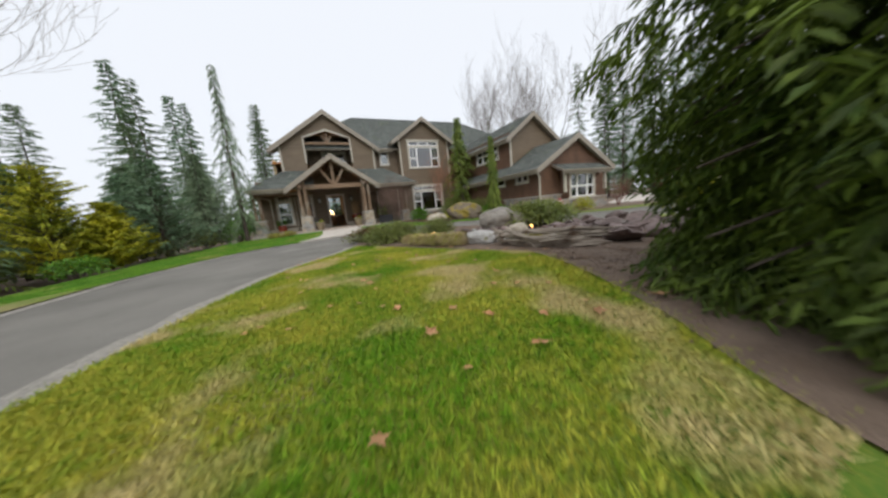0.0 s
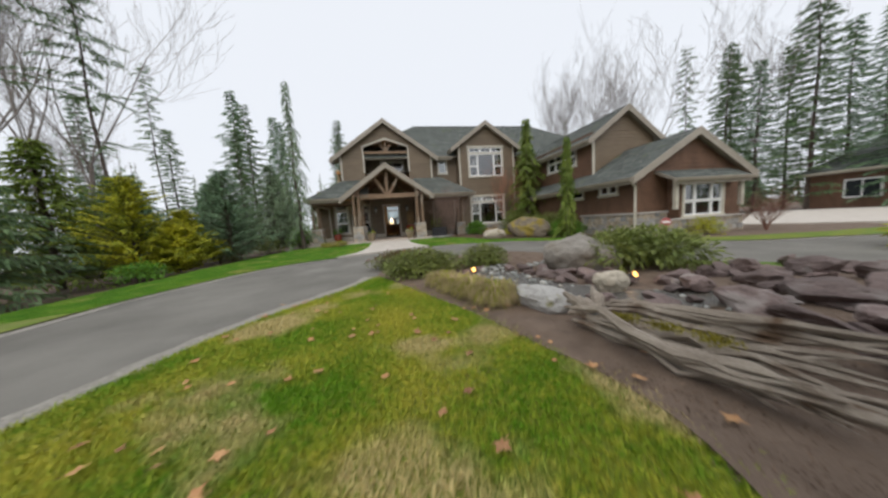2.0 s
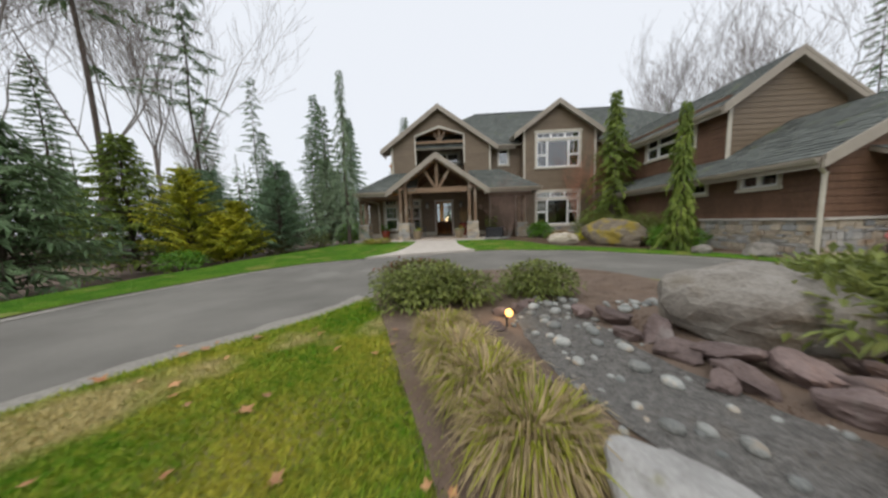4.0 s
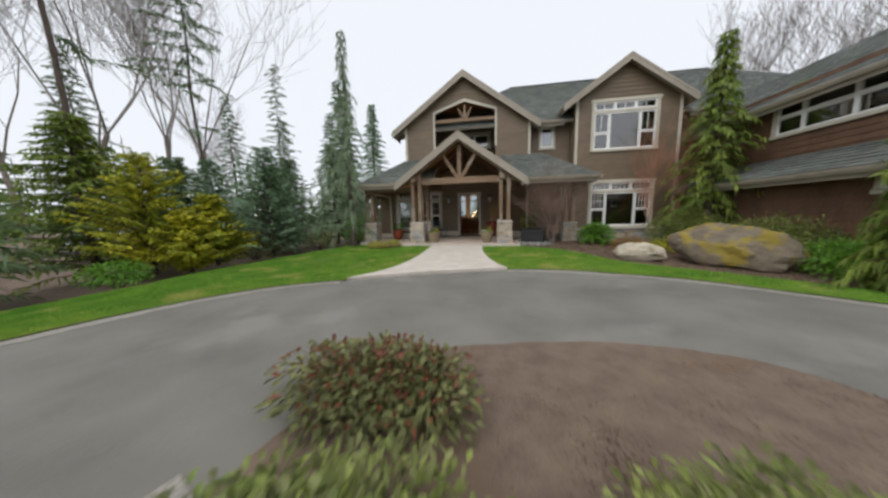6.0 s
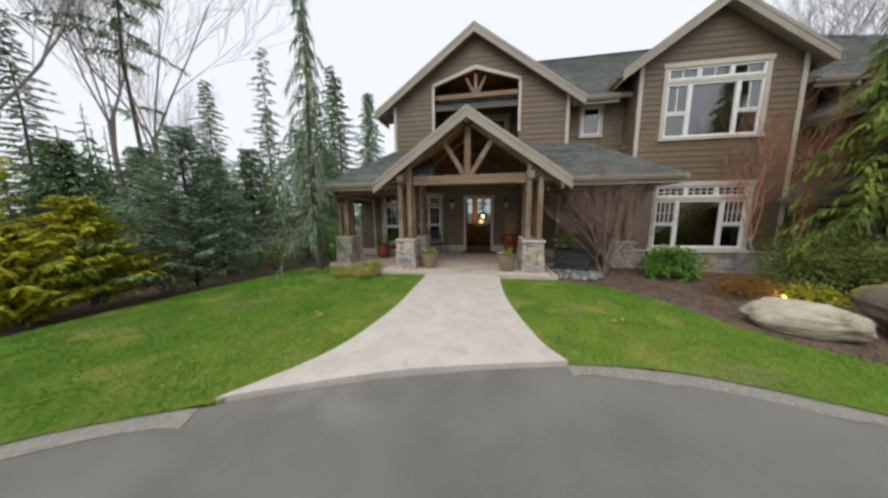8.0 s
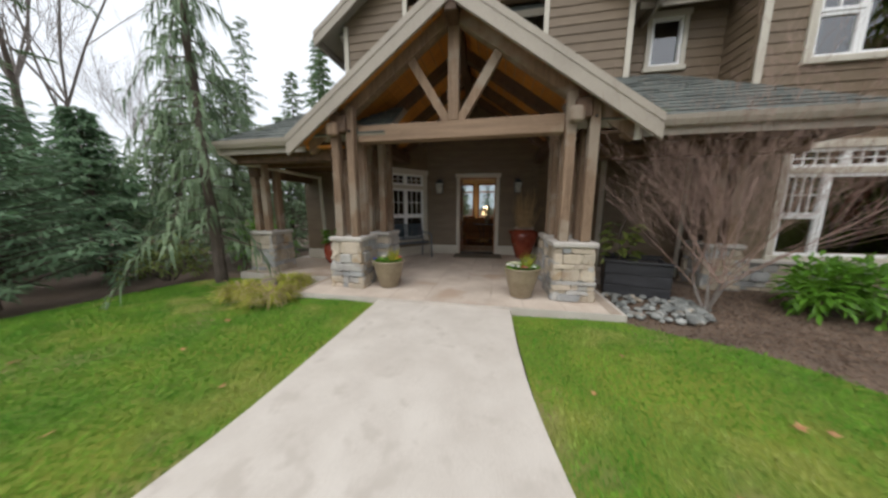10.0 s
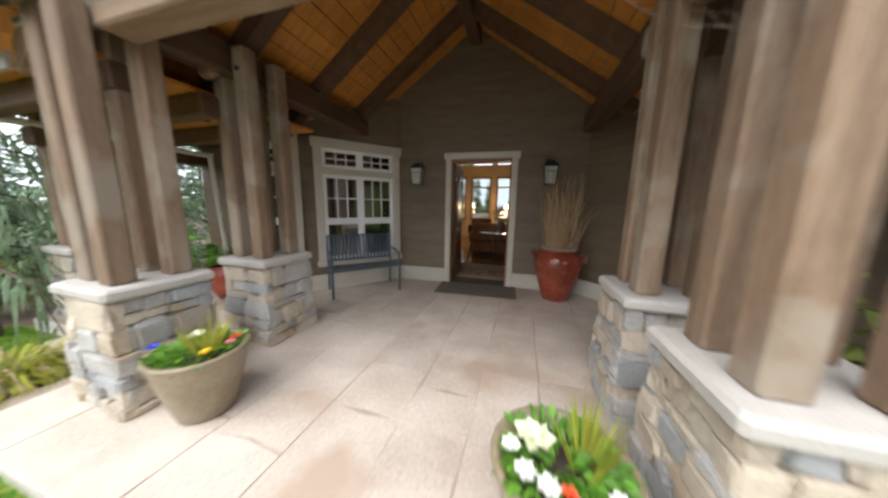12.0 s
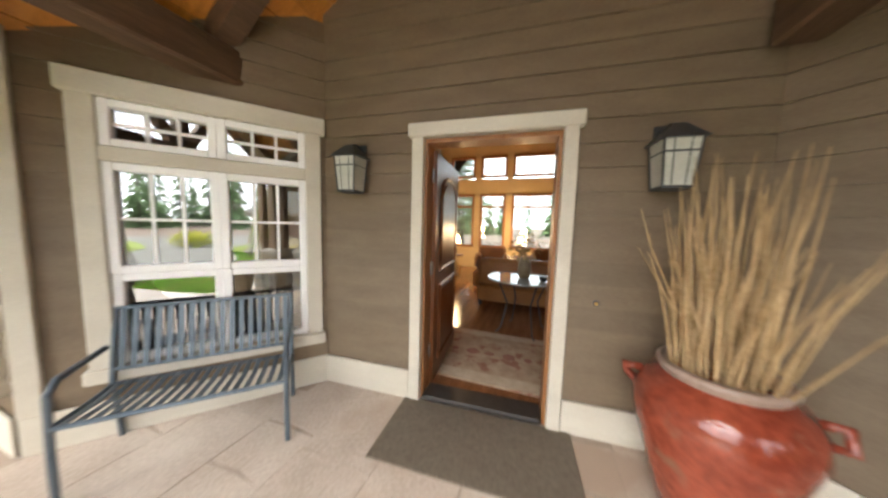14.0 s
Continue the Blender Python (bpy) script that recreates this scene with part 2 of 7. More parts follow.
def height(x, y):
    """Rise of the ground over the plan."""
    z = -0.22 + 0.13 * math.exp(-((x - 0.9) ** 2 + (y + 17.9) ** 2) / 3.2)
    z += 0.12 * min(1, max(0, (8.0 - math.hypot(x - 0.9, y)) / 3.5)) if y > -7.6 else 0
    z -= 0.35 * min(1, max(0, (-x - 4.5) / 6))
    return z + 0.025 * noise.noise((x * 0.5, y * 0.5, 0))


ISLAND = lerp_curve([(-2.4, -19.6), (-1.95, -16.9), (-1.55, -15.6), (-1.05, -14.4), (-0.3, -13.4), (0.2, -12.4), (0.75, -11.3), (1.75, -10.95), (2.9, -10.85), (3.9, -11.3), (5.0, -12.6), (6.2, -14.6), (8.5, -17), (11, -22)])
ISLAND += [(8, -26), (-3, -26)]
MULCH = lerp_curve([(0.42, -13.1), (0.9, -14.3), (1.3, -15.3), (1.53, -16.2), (1.66, -17.0), (1.33, -17.9), (0.9, -18.8), (0.5, -19.5), (0.2, -21)]) + [(1.5, -24), (7, -22)]
MULCH += lerp_curve([(7.5, -19), (6.3, -15.9), (5.0, -13.4), (3.95, -11.15), (2.9, -10.72), (1.75, -10.82), (0.70, -11.2), (0.15, -12.4), (0.42, -13.1)])
OUTER = lerp_curve([(-6.2, -21), (-4.9, -16), (-4.45, -13.8), (-4.2, -12.0), (-3.8, -10.6), (-2.8, -9.25), (-1.35, -8.42), (0.2, -7.75), (1.9, -7.3), (3.3, -7.3), (4.6, -7.75), (6.2, -8.7), (7.5, -10.2), (8.6, -12.3), (11, -13.6), (16, -15.0), (22, -16.5)])
LAWN_L = lerp_curve([(-6.6, -18), (-6.5, -12), (-6.3, -9.6), (-6.1, -7.2), (-5.6, -5.0), (-4.9, -3.5), (-4.0, -2.9), (-3.0, -3.1), (-2.3, -3.7)])
BED_R = lerp_curve([(2.62, -3.95), (3.0, -4.15), (3.6, -4.4), (4.25, -5.2), (4.75, -6.1), (5.6, -6.95), (6.8, -8.0), (7.9, -9.6), (8.9, -11.4), (11, -12.4), (15, -13.4)])


def sheet(poly, dz, step, name, material, label, cat, bumpy=0.0, drop=0.0):
    """A sheet of ground over a polygon of the plan, cut along the polygon's edge."""
    bm = bmesh.new()
    f = bm.faces.new([bm.verts.new((x, y, 0)) for x, y in poly])
    xs, ys = [p[0] for p in poly], [p[1] for p in poly]
    for axis, lo, hi in ((0, min(xs), max(xs)), (1, min(ys), max(ys))):
        v = lo + step
        while v < hi:
            co, no = [0, 0, 0], [0, 0, 0]
            co[axis], no[axis] = v, 1
            bmesh.ops.bisect_plane(bm, geom=bm.verts[:] + bm.edges[:] + bm.faces[:], plane_co=co, plane_no=no)
            v += step
    for v in bm.verts:
        v.co.z = height(v.co.x, v.co.y) + dz + bumpy * noise.noise((v.co.x * 3, v.co.y * 3, 2))
    for v in bm.verts:
        if v.is_boundary:
            v.co.z -= drop
    bmesh.ops.triangulate(bm, faces=bm.faces[:])
    bmesh.ops.recalc_face_normals(bm, faces=bm.faces[:])
    me = bpy.data.meshes.new(name)
    bm.to_mesh(me)
    bm.free()
    if me.polygons and me.polygons[0].normal.z < 0:
        me.flip_normals()
    me.materials.append(material)
    me.polygons.foreach_set("use_smooth", [True] * len(me.polygons))
    return tagged(part(name, me, None), label, cat, "", "structure")


def grid_ground():
    """One sheet to the horizon, finer near the house."""
    def marks(a, b):
        near = [a + (b - a) * i / 60 for i in range(61)]
        return [-900, -400, -180, -90, -55] + near + [55, 90, 180, 400, 900]
    xs, ys = marks(-32, 42), marks(-34, 34)
    g = M()
    for y in ys:
        for x in xs:
            far = max(0, math.hypot(x, y) - 60) / 200
            g.v.append((x, y, height(x, y) - 0.13 - min(1.0, far) * 0.4))
    w = len(xs)
    g.f = [(j * w + i, j * w + i + 1, (j + 1) * w + i + 1, (j + 1) * w + i) for j in range(len(ys) - 1) for i in range(w - 1)]
    return g


tagged(part("ground", grid_ground(), SOIL, None, "", True), "brown earth and leaf litter round the house", "ground", "", "structure")
sheet(OUTER + [(22, -24), (11, -30), (-8, -30)], -0.015, 1.0, "road", ASPHALT, "grey asphalt driveway looping round the planted island", "driveway")


def ribbon(curve, w0, w1, dz, name, material, label):
    g = M()
    for i, (x, y) in enumerate(curve):
        a, b = curve[max(i - 1, 0)], curve[min(i + 1, len(curve) - 1)]
        d = Vector((b[0] - a[0], b[1] - a[1], 0)).normalized()
        nx, ny = -d.y, d.x
        for w in (w0, w1):
            j = w + 0.09 * noise.noise((x * 2.2, y * 2.2, w)) + 0.05 * noise.noise((x * 7, y * 7, w))
            px, py = x + nx * j, y + ny * j
            g.v.append((px, py, height(px, py) + dz))
    g.f = [(2 * i, 2 * i + 2, 2 * i + 3, 2 * i + 1) for i in range(len(curve) - 1)]
    return tagged(part(name, g, material), label, "gravel edging", "", "structure")


sheet(ISLAND, 0.005, 0.5, "island_lawn", TURF, "green and straw-coloured mossy lawn inside the loop", "lawn")
sheet(MULCH, 0.02, 0.4, "island_bed", SOIL, "brown bark mulch bed of the island", "planting bed", 0.02)
sheet(LAWN_L + [(-1.2, -3.85), (-0.57, -3.9), (-0.57, -6.2), (-0.9, -7.5), (-1.4, -8.45)] + OUTER[:8 * 6][::-1], 0.01, 0.5, "lawn_left", TURF, "bright green lawn beside the walkway", "lawn")
sheet([(1.27, -3.9), (2.6, -3.9)] + BED_R + [(22, -15.2)] + OUTER[8 * 8:][::-1] + [(1.7, -6.9), (1.38, -5.6)], 0.01, 0.5, "lawn_right", TURF, "bright green lawn strip along the driveway", "lawn")
sheet(BED_R[::-1] + [(2.6, -1.4), (16, -1.4), (16, -12)], 0.0, 0.5, "house_bed", SOIL, "brown mulch bed along the house front", "planting bed", 0.02)
ribbon(ISLAND[:8 * 5], -0.02, 0.28, -0.008, "gravel_edge_island", GRAVEL, "pale gravel strip along the island lawn")
ribbon(OUTER[:8 * 6], -0.21, 0.03, -0.008, "gravel_edge_lawn", GRAVEL, "pale gravel strip between lawn and asphalt")
ribbon(OUTER[8 * 8:], -0.21, 0.03, -0.008, "gravel_edge_strip", GRAVEL, "pale gravel strip between lawn strip and asphalt")

WALK = lerp_curve([(-0.55, -3.84), (-0.56, -5.0), (-0.6, -6.2), (-0.85, -7.45), (-1.45, -8.44)]) + lerp_curve([(-1.0, -8.22), (0.2, -7.72), (1.92, -7.3)]) + lerp_curve([(1.9, -7.28), (1.68, -6.85), (1.4, -5.7), (1.3, -4.8), (1.27, -3.84)])
walkway = M()
walkway.prism(WALK, -0.35, -0.03)
for i, (x, y, z) in enumerate(walkway.v):
    if z > -0.1:
        walkway.v[i] = (x, y, -0.035 - 0.135 * min(1, max(0, (-3.9 - y) / 4)))
walk_ob = tagged(part("walkway", walkway, CONCRETE), "pale broom-finished concrete front walk flaring to the driveway", "walkway", "", "structure")

# ---- roofs and walls ----
SLOPE = 0.71


def wall_rows(outline, z0, z1, step=0.15):
    """Rows of boards: (za, zb, (ua, ub) at za, (ua, ub) at zb) between the gaps that outline(z) leaves."""
    z = z0
    while z < z1 - 0.001:
        zb = min(z + step, z1)
        a, b = outline(z + 0.001), outline(zb - 0.001)
        if len(a) != len(b):
            a = b = outline((z + zb) / 2)
        for p, q in zip(a, b):
            if max(p[1] - p[0], q[1] - q[0]) > 0.02:
                yield z, zb, p, q
        z = zb


def spans(u0, u1, z0, z1, holes=(), top=None):
    """outline(z) of a wall between u0 and u1 with rectangular holes (ua, ub, za, zb) and a gable (mid, apex z, slope)."""
    def outline(z):
        a, b = u0, u1
        if top:
            mid, apex, sl = top
            a, b = max(a, mid - (apex - z) / sl), min(b, mid + (apex - z) / sl)
        if b - a < 0.03:
            return []
        out = [(a, b)]
        for ha, hb, za, zb in holes:
            if za < z < zb:
                nxt = []
                for p, q in out:
                    if hb <= p or ha >= q:
                        nxt.append((p, q))
                    else:
                        if ha > p:
                            nxt.append((p, ha))
                        if hb < q:
                            nxt.append((hb, q))
                out = nxt
        return out
    return outline


def face_frame(x0, y0, x1, y1):
    """Frame of a wall from one plan point to another: u along it, -y outward."""
    d = Vector((x1 - x0, y1 - y0, 0)).normalized()
    m = Matrix(((d.x, -d.y, 0, x0), (d.y, d.x, 0, y0), (0, 0, 1, 0), (0, 0, 0, 1)))
    return m


def sided_wall(name, m, outline, z0, z1, label, single=False, material=None, core=0.14, step=0.15):
    """A wall: a core with thickness, and lap boards on its face, each a piece of its own where the camera comes close."""
    material = material or SIDING
    body, boards = M(), []
    for za, zb, p, q in wall_rows(outline, z0, z1, step):
        body.hexa([m @ Vector(c) for c in ((p[0], 0, za), (p[1], 0, za), (p[1], core, za), (p[0], core, za), (q[0], 0, zb), (q[1], 0, zb), (q[1], core, zb), (q[0], core, zb))])
        boards.append([(p[0], -0.024, za), (p[1], -0.024, za), (p[1], -0.002, za), (p[0], -0.002, za), (q[0], -0.009, zb), (q[1], -0.009, zb), (q[1], -0.002, zb), (q[0], -0.002, zb)])
    w = tagged(part(name, body, material), label, "wall", "", "structure")
    if single:
        for b in boards:
            part("board", M().hexa([m @ Vector(c) for c in b]), material, w)
    else:
        g = M()
        for b in boards:
            g.hexa([m @ Vector(c) for c in b])
        tagged(part("siding", g, material, w), "", "", "", "stuff")
    return w


def roof_plane(name, eave_a, eave_b, ridge_a, ridge_b, label, parent=None, thick=0.10, course=0.16, soffit=None):
    """One roof slope: a slab and courses of shingle tabs. Points run along the eave, then along the ridge above them."""
    ea, eb, ra, rb = (Vector(p) for p in (eave_a, eave_b, ridge_a, ridge_b))
    n = (eb - ea).cross(ra - ea)
    if n.length < 1e-6:
        n = (eb - ea).cross(rb - ea)
    n.normalize()
    if n.z < 0:
        n = -n
    slab = M().hexa([p - n * thick for p in (ea, eb, rb, ra)] + [p for p in (ea, eb, rb, ra)])
    ob = part(name, slab, soffit or BARGE, parent)
    tabs = M()
    rows = max(2, int(max((ra - ea).length, (rb - eb).length) / course))
    for i in range(rows):
        a0, a1 = ea.lerp(ra, i / rows), ea.lerp(ra, (i + 1.15) / rows)
        b0, b1 = eb.lerp(rb, i / rows), eb.lerp(rb, (i + 1.15) / rows)
        w = (b0 - a0).length
        k = max(1, int(w / 0.33))
        off = rnd.random()
        cuts = [0] + [min(1, max(0, (j + off * 0.8 + 0.1) / k)) for j in range(k)] + [1]
        for c0, c1 in zip(cuts, cuts[1:]):
            if c1 - c0 < 0.002:
                continue
            h = 0.014 + 0.012 * rnd.random()
            g0, g1 = c0 + 0.004 / max(w, 0.1), c1 - 0.004 / max(w, 0.1)
            p = [a0.lerp(b0, g0), a0.lerp(b0, g1), a1.lerp(b1, g1), a1.lerp(b1, g0)]
            tabs.add([p[0] + n * h, p[1] + n * h, p[2] + n * 0.004, p[3] + n * 0.004, p[0], p[1]], [(0, 1, 2, 3), (4, 5, 1, 0)])
    tagged(part("shingles", tabs, SHINGLE, ob), "", "", "", "stuff")
    if not parent:
        tagged(ob, label, "roof", "", "structure")
    return ob


def barge(name, parent, cx, y, apex, half, slope, depth=0.24, w=0.045):
    """A pair of barge boards meeting at the apex of a gable that faces -y, each with a moulding strip above."""
    for s in (-1, 1):
        for k, (d0, d1, yy) in enumerate(((0.0, depth, 0.0), (-0.02, 0.075, -0.028))):
            g = M()
            q = [(cx, apex - d1), (cx + s * half, apex - d1 - half * slope), (cx + s * half, apex - d0 - half * slope), (cx, apex - d0)]
            g.wallprism(q if s > 0 else q[::-1], y + yy - (w if k == 0 else w * 0.6), y + yy)
            part(name if k == 0 else "moulding", g, BARGE, parent)


def gutter(name, a, b, parent, out=(0, -1, 0), material=None):
    """An ogee-like eave gutter with its fascia board."""
    a, b, o = Vector(a), Vector(b), Vector(out)
    prof = [(0.0, 0.0), (0.07, -0.01), (0.10, 0.05), (0.11, 0.10), (0.10, 0.105), (0.085, 0.055), (0.06, 0.012), (0.0, 0.02)]
    g = M().loft([[p + o * u + Vector((0, 0, w - 0.10)) for u, w in prof] for p in (a, b)])
    part(name, g, material or BARGE, parent)
    fa = M().loft([[p + o * u + Vector((0, 0, w)) for u, w in ((-0.03, -0.2), (-0.002, -0.2), (-0.002, 0.0), (-0.03, 0.0))] for p in (a, b)])
    part("fascia", fa, BARGE, parent)


def window(name, m, u0, u1, z0, z1, label, cols=2, transom=True, grille=(3, 2), mid=None, trim_w=0.11, sashes=None, curtain=False, lower_grille=False):
    """A window unit in a wall frame m: cream casing with a head board, white frame, sashes with their bars, panes of glass.
    u0..z1 bound the casing's outer edge."""
    w = thing(name, label, "window", m, kind="structure")
    t = trim_w
    part("casing", M().bevel_box(u0, u0 + t, -0.05, 0.02, z0, z1 - t, 0.005), TRIM, w)
    part("casing", M().bevel_box(u1 - t, u1, -0.05, 0.02, z0, z1 - t, 0.005), TRIM, w)
    part("head_board", M().bevel_box(u0 - 0.03, u1 + 0.03, -0.062, 0.02, z1 - t - 0.02, z1, 0.006), TRIM, w)
    part("sill", M().bevel_box(u0 - 0.02, u1 + 0.02, -0.075, 0.03, z0 - 0.02, z0 + 0.07, 0.008), TRIM, w)
    a, b, c, d = u0 + t, u1 - t, z0 + 0.07, z1 - t - 0.02
    fw = 0.05
    cells = []
    top_z = d
    if transom:
        th = (d - c) * 0.17
        part("mid_rail", M().bevel_box(a, b, -0.045, 0.03, d - th - 0.09, d - th, 0.005), TRIM, w)
        step = (b - a) / cols
        for i in range(cols):
            cells.append((a + i * step, a + (i + 1) * step, d - th, d, grille, 0))
        top_z = d - th - 0.09
    widths = sashes or [1 / cols] * cols
    x = a
    for wd in widths:
        x2 = x + wd * (b - a)
        wide = wd > 0.45 and len(widths) > 2
        if wide or mid is None:
            cells.append((x, x2, c, top_z, (0, 0) if wide else grille, 0))
        else:
            zm = c + (top_z - c) * mid
            cells.append((x, x2, zm, top_z, grille, 0))
            cells.append((x, x2, c, zm, grille if lower_grille else (0, 0), 0.012))
        x = x2
    for ca, cb, cc, cd, gr, back in cells:
        f = M()
        y0, y1 = -0.03 + back, 0.045
        for q in ((ca, ca + fw, cc, cd), (cb - fw, cb, cc, cd), (ca + fw, cb - fw, cc, cc + fw), (ca + fw, cb - fw, cd - fw, cd)):
            f.bevel_box(q[0], q[1], y0, y1, q[2], q[3], 0.006)
        sash = part("sash", f, WHITE, w)
        pane = part("pane", M().box(ca + fw * 0.8, cb - fw * 0.8, 0.012, 0.018, cc + fw * 0.8, cd - fw * 0.8), GLASS, sash)
        pane.visible_shadow = False
        if gr[0]:
            for i in range(1, gr[0]):
                u = ca + fw + (cb - ca - 2 * fw) * i / gr[0]
                part("bar", M().box(u - 0.009, u + 0.009, 0.004, 0.026, cc + fw, cd - fw), WHITE, sash)
            for i in range(1, gr[1]):
                v = cc + fw + (cd - cc - 2 * fw) * i / gr[1]
                part("bar", M().box(ca + fw, cb - fw, 0.006, 0.024, v - 0.009, v + 0.009), WHITE, sash)
    return w


# ---- the house: entry alcove ----
KL, KR, CL, CR = (-0.80, -0.09), (2.10, 0.09), (-1.85, -1.35), (3.27, -1.08)
F_entry, F_al, F_left = face_frame(*KL, *KR), face_frame(*CL, *KL), face_frame(-3.6, -1.35, *CL)
F_ar, F_right = face_frame(*KR, *CR), face_frame(*CR, 4.85, -1.08)
AL, AR = math.hypot(1.05, 1.26), math.hypot(1.17, 1.17)
W = 0.80  # x of the door wall's start, from its own end
sided_wall("wall_entry", F_entry, spans(0, 2.905, 0, 4.1, [(W + 0.07, W + 1.05, 0, 2.06)], (W + 0.42, 4.06, SLOPE)), 0.0, 4.06, "taupe lap-sided wall round the front door", True)
sided_wall("wall_angle_left", F_al, spans(0, AL, 0, 3, [(0.38, 1.50, 0.45, 2.14)]), 0.0, 3.0, "taupe lap-sided angled wall with a tall window", True)
sided_wall("wall_left", F_left, spans(0, 1.75, 0, 3, [(0.90, 1.58, 0.45, 2.14)]), 0.0, 3.0, "taupe lap-sided wall facing the lawn", True)
sided_wall("wall_angle_right", F_ar, spans(0, AR, 0, 3), 0.0, 3.0, "taupe lap-sided angled wall beside the urn", True)
sided_wall("wall_right", F_right, spans(0, 1.6, -0.2, 3), -0.2, 3.0, "taupe lap-sided wall behind the planter")
sided_wall("wall_west", face_frame(-3.6, 8, -3.6, -1.2), spans(0, 9.2, -0.3, 3), -0.3, 3.0, "taupe lap-sided end wall of the house")

for nm, fr, a, b in (("baseboard_entry_left", F_entry, 0.0, W - 0.003), ("baseboard_entry_right", F_entry, W + 1.133, 2.905), ("baseboard_angle_left", F_al, 0.0, AL), ("baseboard_left", F_left, 0.0, 1.75), ("baseboard_angle_right", F_ar, 0.0, AR)):
    g = M().bevel_box(a, b, -0.045, -0.024, 0.002, 0.24, 0.006, fr)
    tagged(part(nm, g, TRIM), "cream painted skirting board at the wall foot", "baseboard", "", "structure")
for nm, fr, u in (("corner_board_left", F_al, 0.0), ("corner_board_right", F_ar, AR - 0.1)):
    tagged(part(nm, M().bevel_box(u, u + 0.1, -0.05, -0.02, 0.24, 2.5, 0.005, fr), TRIM), "cream corner board of the siding", "trim", "", "structure")

window("window_1", F_al, 0.28, 1.59, 0.39, 2.24, "white double window with grilles and a cream casing", 2, True, (3, 2), 0.46)
window("window_2", F_left, 0.80, 1.68, 0.39, 2.24, "white single window with grilles and a cream casing", 1, True, (3, 2), 0.46)

# front door: cream casing, wooden frame, the leaf open inward
door = thing("door_1", "open carved wooden front door in a cream casing", "door", F_entry, kind="structure")
part("casing", M().bevel_box(W + 0.0, W + 0.09, -0.055, 0.02, 0.0, 2.06, 0.006), TRIM, door)
part("casing", M().bevel_box(W + 1.04, W + 1.13, -0.055, 0.02, 0.0, 2.06, 0.006), TRIM, door)
part("head_board", M().bevel_box(W - 0.03, W + 1.16, -0.07, 0.02, 2.05, 2.15, 0.008), TRIM, door)
OAK = mat("varnished_door_wood", (0.10, 0.032, 0.010), (0.20, 0.07, 0.022), 4, 0.3, 0.2, 30, stretch=(6, 6, 0.5))
JAMB = mat("stained_jamb_wood", (0.22, 0.09, 0.03), (0.34, 0.15, 0.055), 4, 0.4, 0.2, 30, stretch=(6, 6, 0.5))
part("jamb", M().box(W + 0.07, W + 0.105, 0.0, 0.16, 0.0, 2.06), JAMB, door)
part("jamb", M().box(W + 1.015, W + 1.05, 0.0, 0.16, 0.0, 2.06), JAMB, door)
part("head_jamb", M().box(W + 0.105, W + 1.015, 0.0, 0.16, 2.02, 2.06), JAMB, door)
part("threshold", M().bevel_box(W + 0.105, W + 1.015, -0.03, 0.17, 0.003, 0.045, 0.012), mat("bronze_threshold", (0.04, 0.038, 0.036), (0.07, 0.065, 0.06), 8, 0.45, 0.1, 60, metal=0.5), door)
LEAF = pose(W + 0.115, 0.15, 0.0, 0, 0, 92)
leaf = M().bevel_box(0.0, 0.9, -0.022, 0.022, 0.05, 2.01, 0.005, LEAF)
leaf_ob = part("door_leaf", leaf, OAK, door, "dark varnished carved leaf")
for z0, z1, arch in ((0.22, 0.88, False), (1.02, 1.80, True)):
    for s in (-1, 1):
        ring = []
        pts = [(0.14, z0), (0.76, z0), (0.76, z1 - (0.15 if arch else 0))]
        if arch:
            pts += [(0.45 + 0.31 * math.cos(a), z1 - 0.15 + 0.2 * math.sin(a)) for a in [math.pi * k / 10 for k in range(1, 10)]]
        pts += [(0.14, z1 - (0.15 if arch else 0)), (0.14, z0)]
        part("moulding", M().tube([LEAF @ Vector((x, s * 0.024, z)) for x, z in pts], 0.016, 6), OAK, leaf_ob)
        inner = [(x * 0.86 + 0.45 * 0.14, z * 0.88 + (z0 + z1) / 2 * 0.12) for x, z in pts[:-1]]
        part("panel", M().wallprism(inner if s < 0 else inner[::-1], s * 0.022, s * 0.034, LEAF), OAK, leaf_ob)
BRASS = mat("aged_brass", (0.42, 0.26, 0.08), (0.60, 0.40, 0.15), 8, 0.3, 0.05, 60, metal=1.0)
HINGE = mat("grey_hinge_metal", (0.2, 0.2, 0.2), (0.3, 0.3, 0.3), 8, 0.4, 0.05, 60, metal=0.8)
part("handle_plate", M().bevel_box(0.80, 0.86, -0.034, -0.022, 0.78, 1.1, 0.005, LEAF), BRASS, leaf_ob, "brass handle plate")
part("handle_grip", M().tube([LEAF @ Vector(p) for p in ((0.83, -0.03, 0.82), (0.83, -0.075, 0.85), (0.83, -0.08, 0.95), (0.83, -0.03, 1.0))], 0.011, 8), BRASS, leaf_ob, "brass grip")
for z in (0.3, 1.0, 1.75):
    part("hinge", M().tube([(W + 0.112, 0.128, z), (W + 0.112, 0.128, z + 0.11)], 0.012, 8), HINGE, door)
bell = thing("door_bell", "small round brass bell push on the siding", "door bell", F_entry)
part("button", M().tube([(W + 1.30, -0.022, 0.93), (W + 1.30, -0.034, 0.93)], 0.011, 12), BRASS, bell)
part("rose", M().tube([(W + 1.30, -0.016, 0.93), (W + 1.30, -0.026, 0.93)], 0.02, 16), BLACKMETAL, bell)

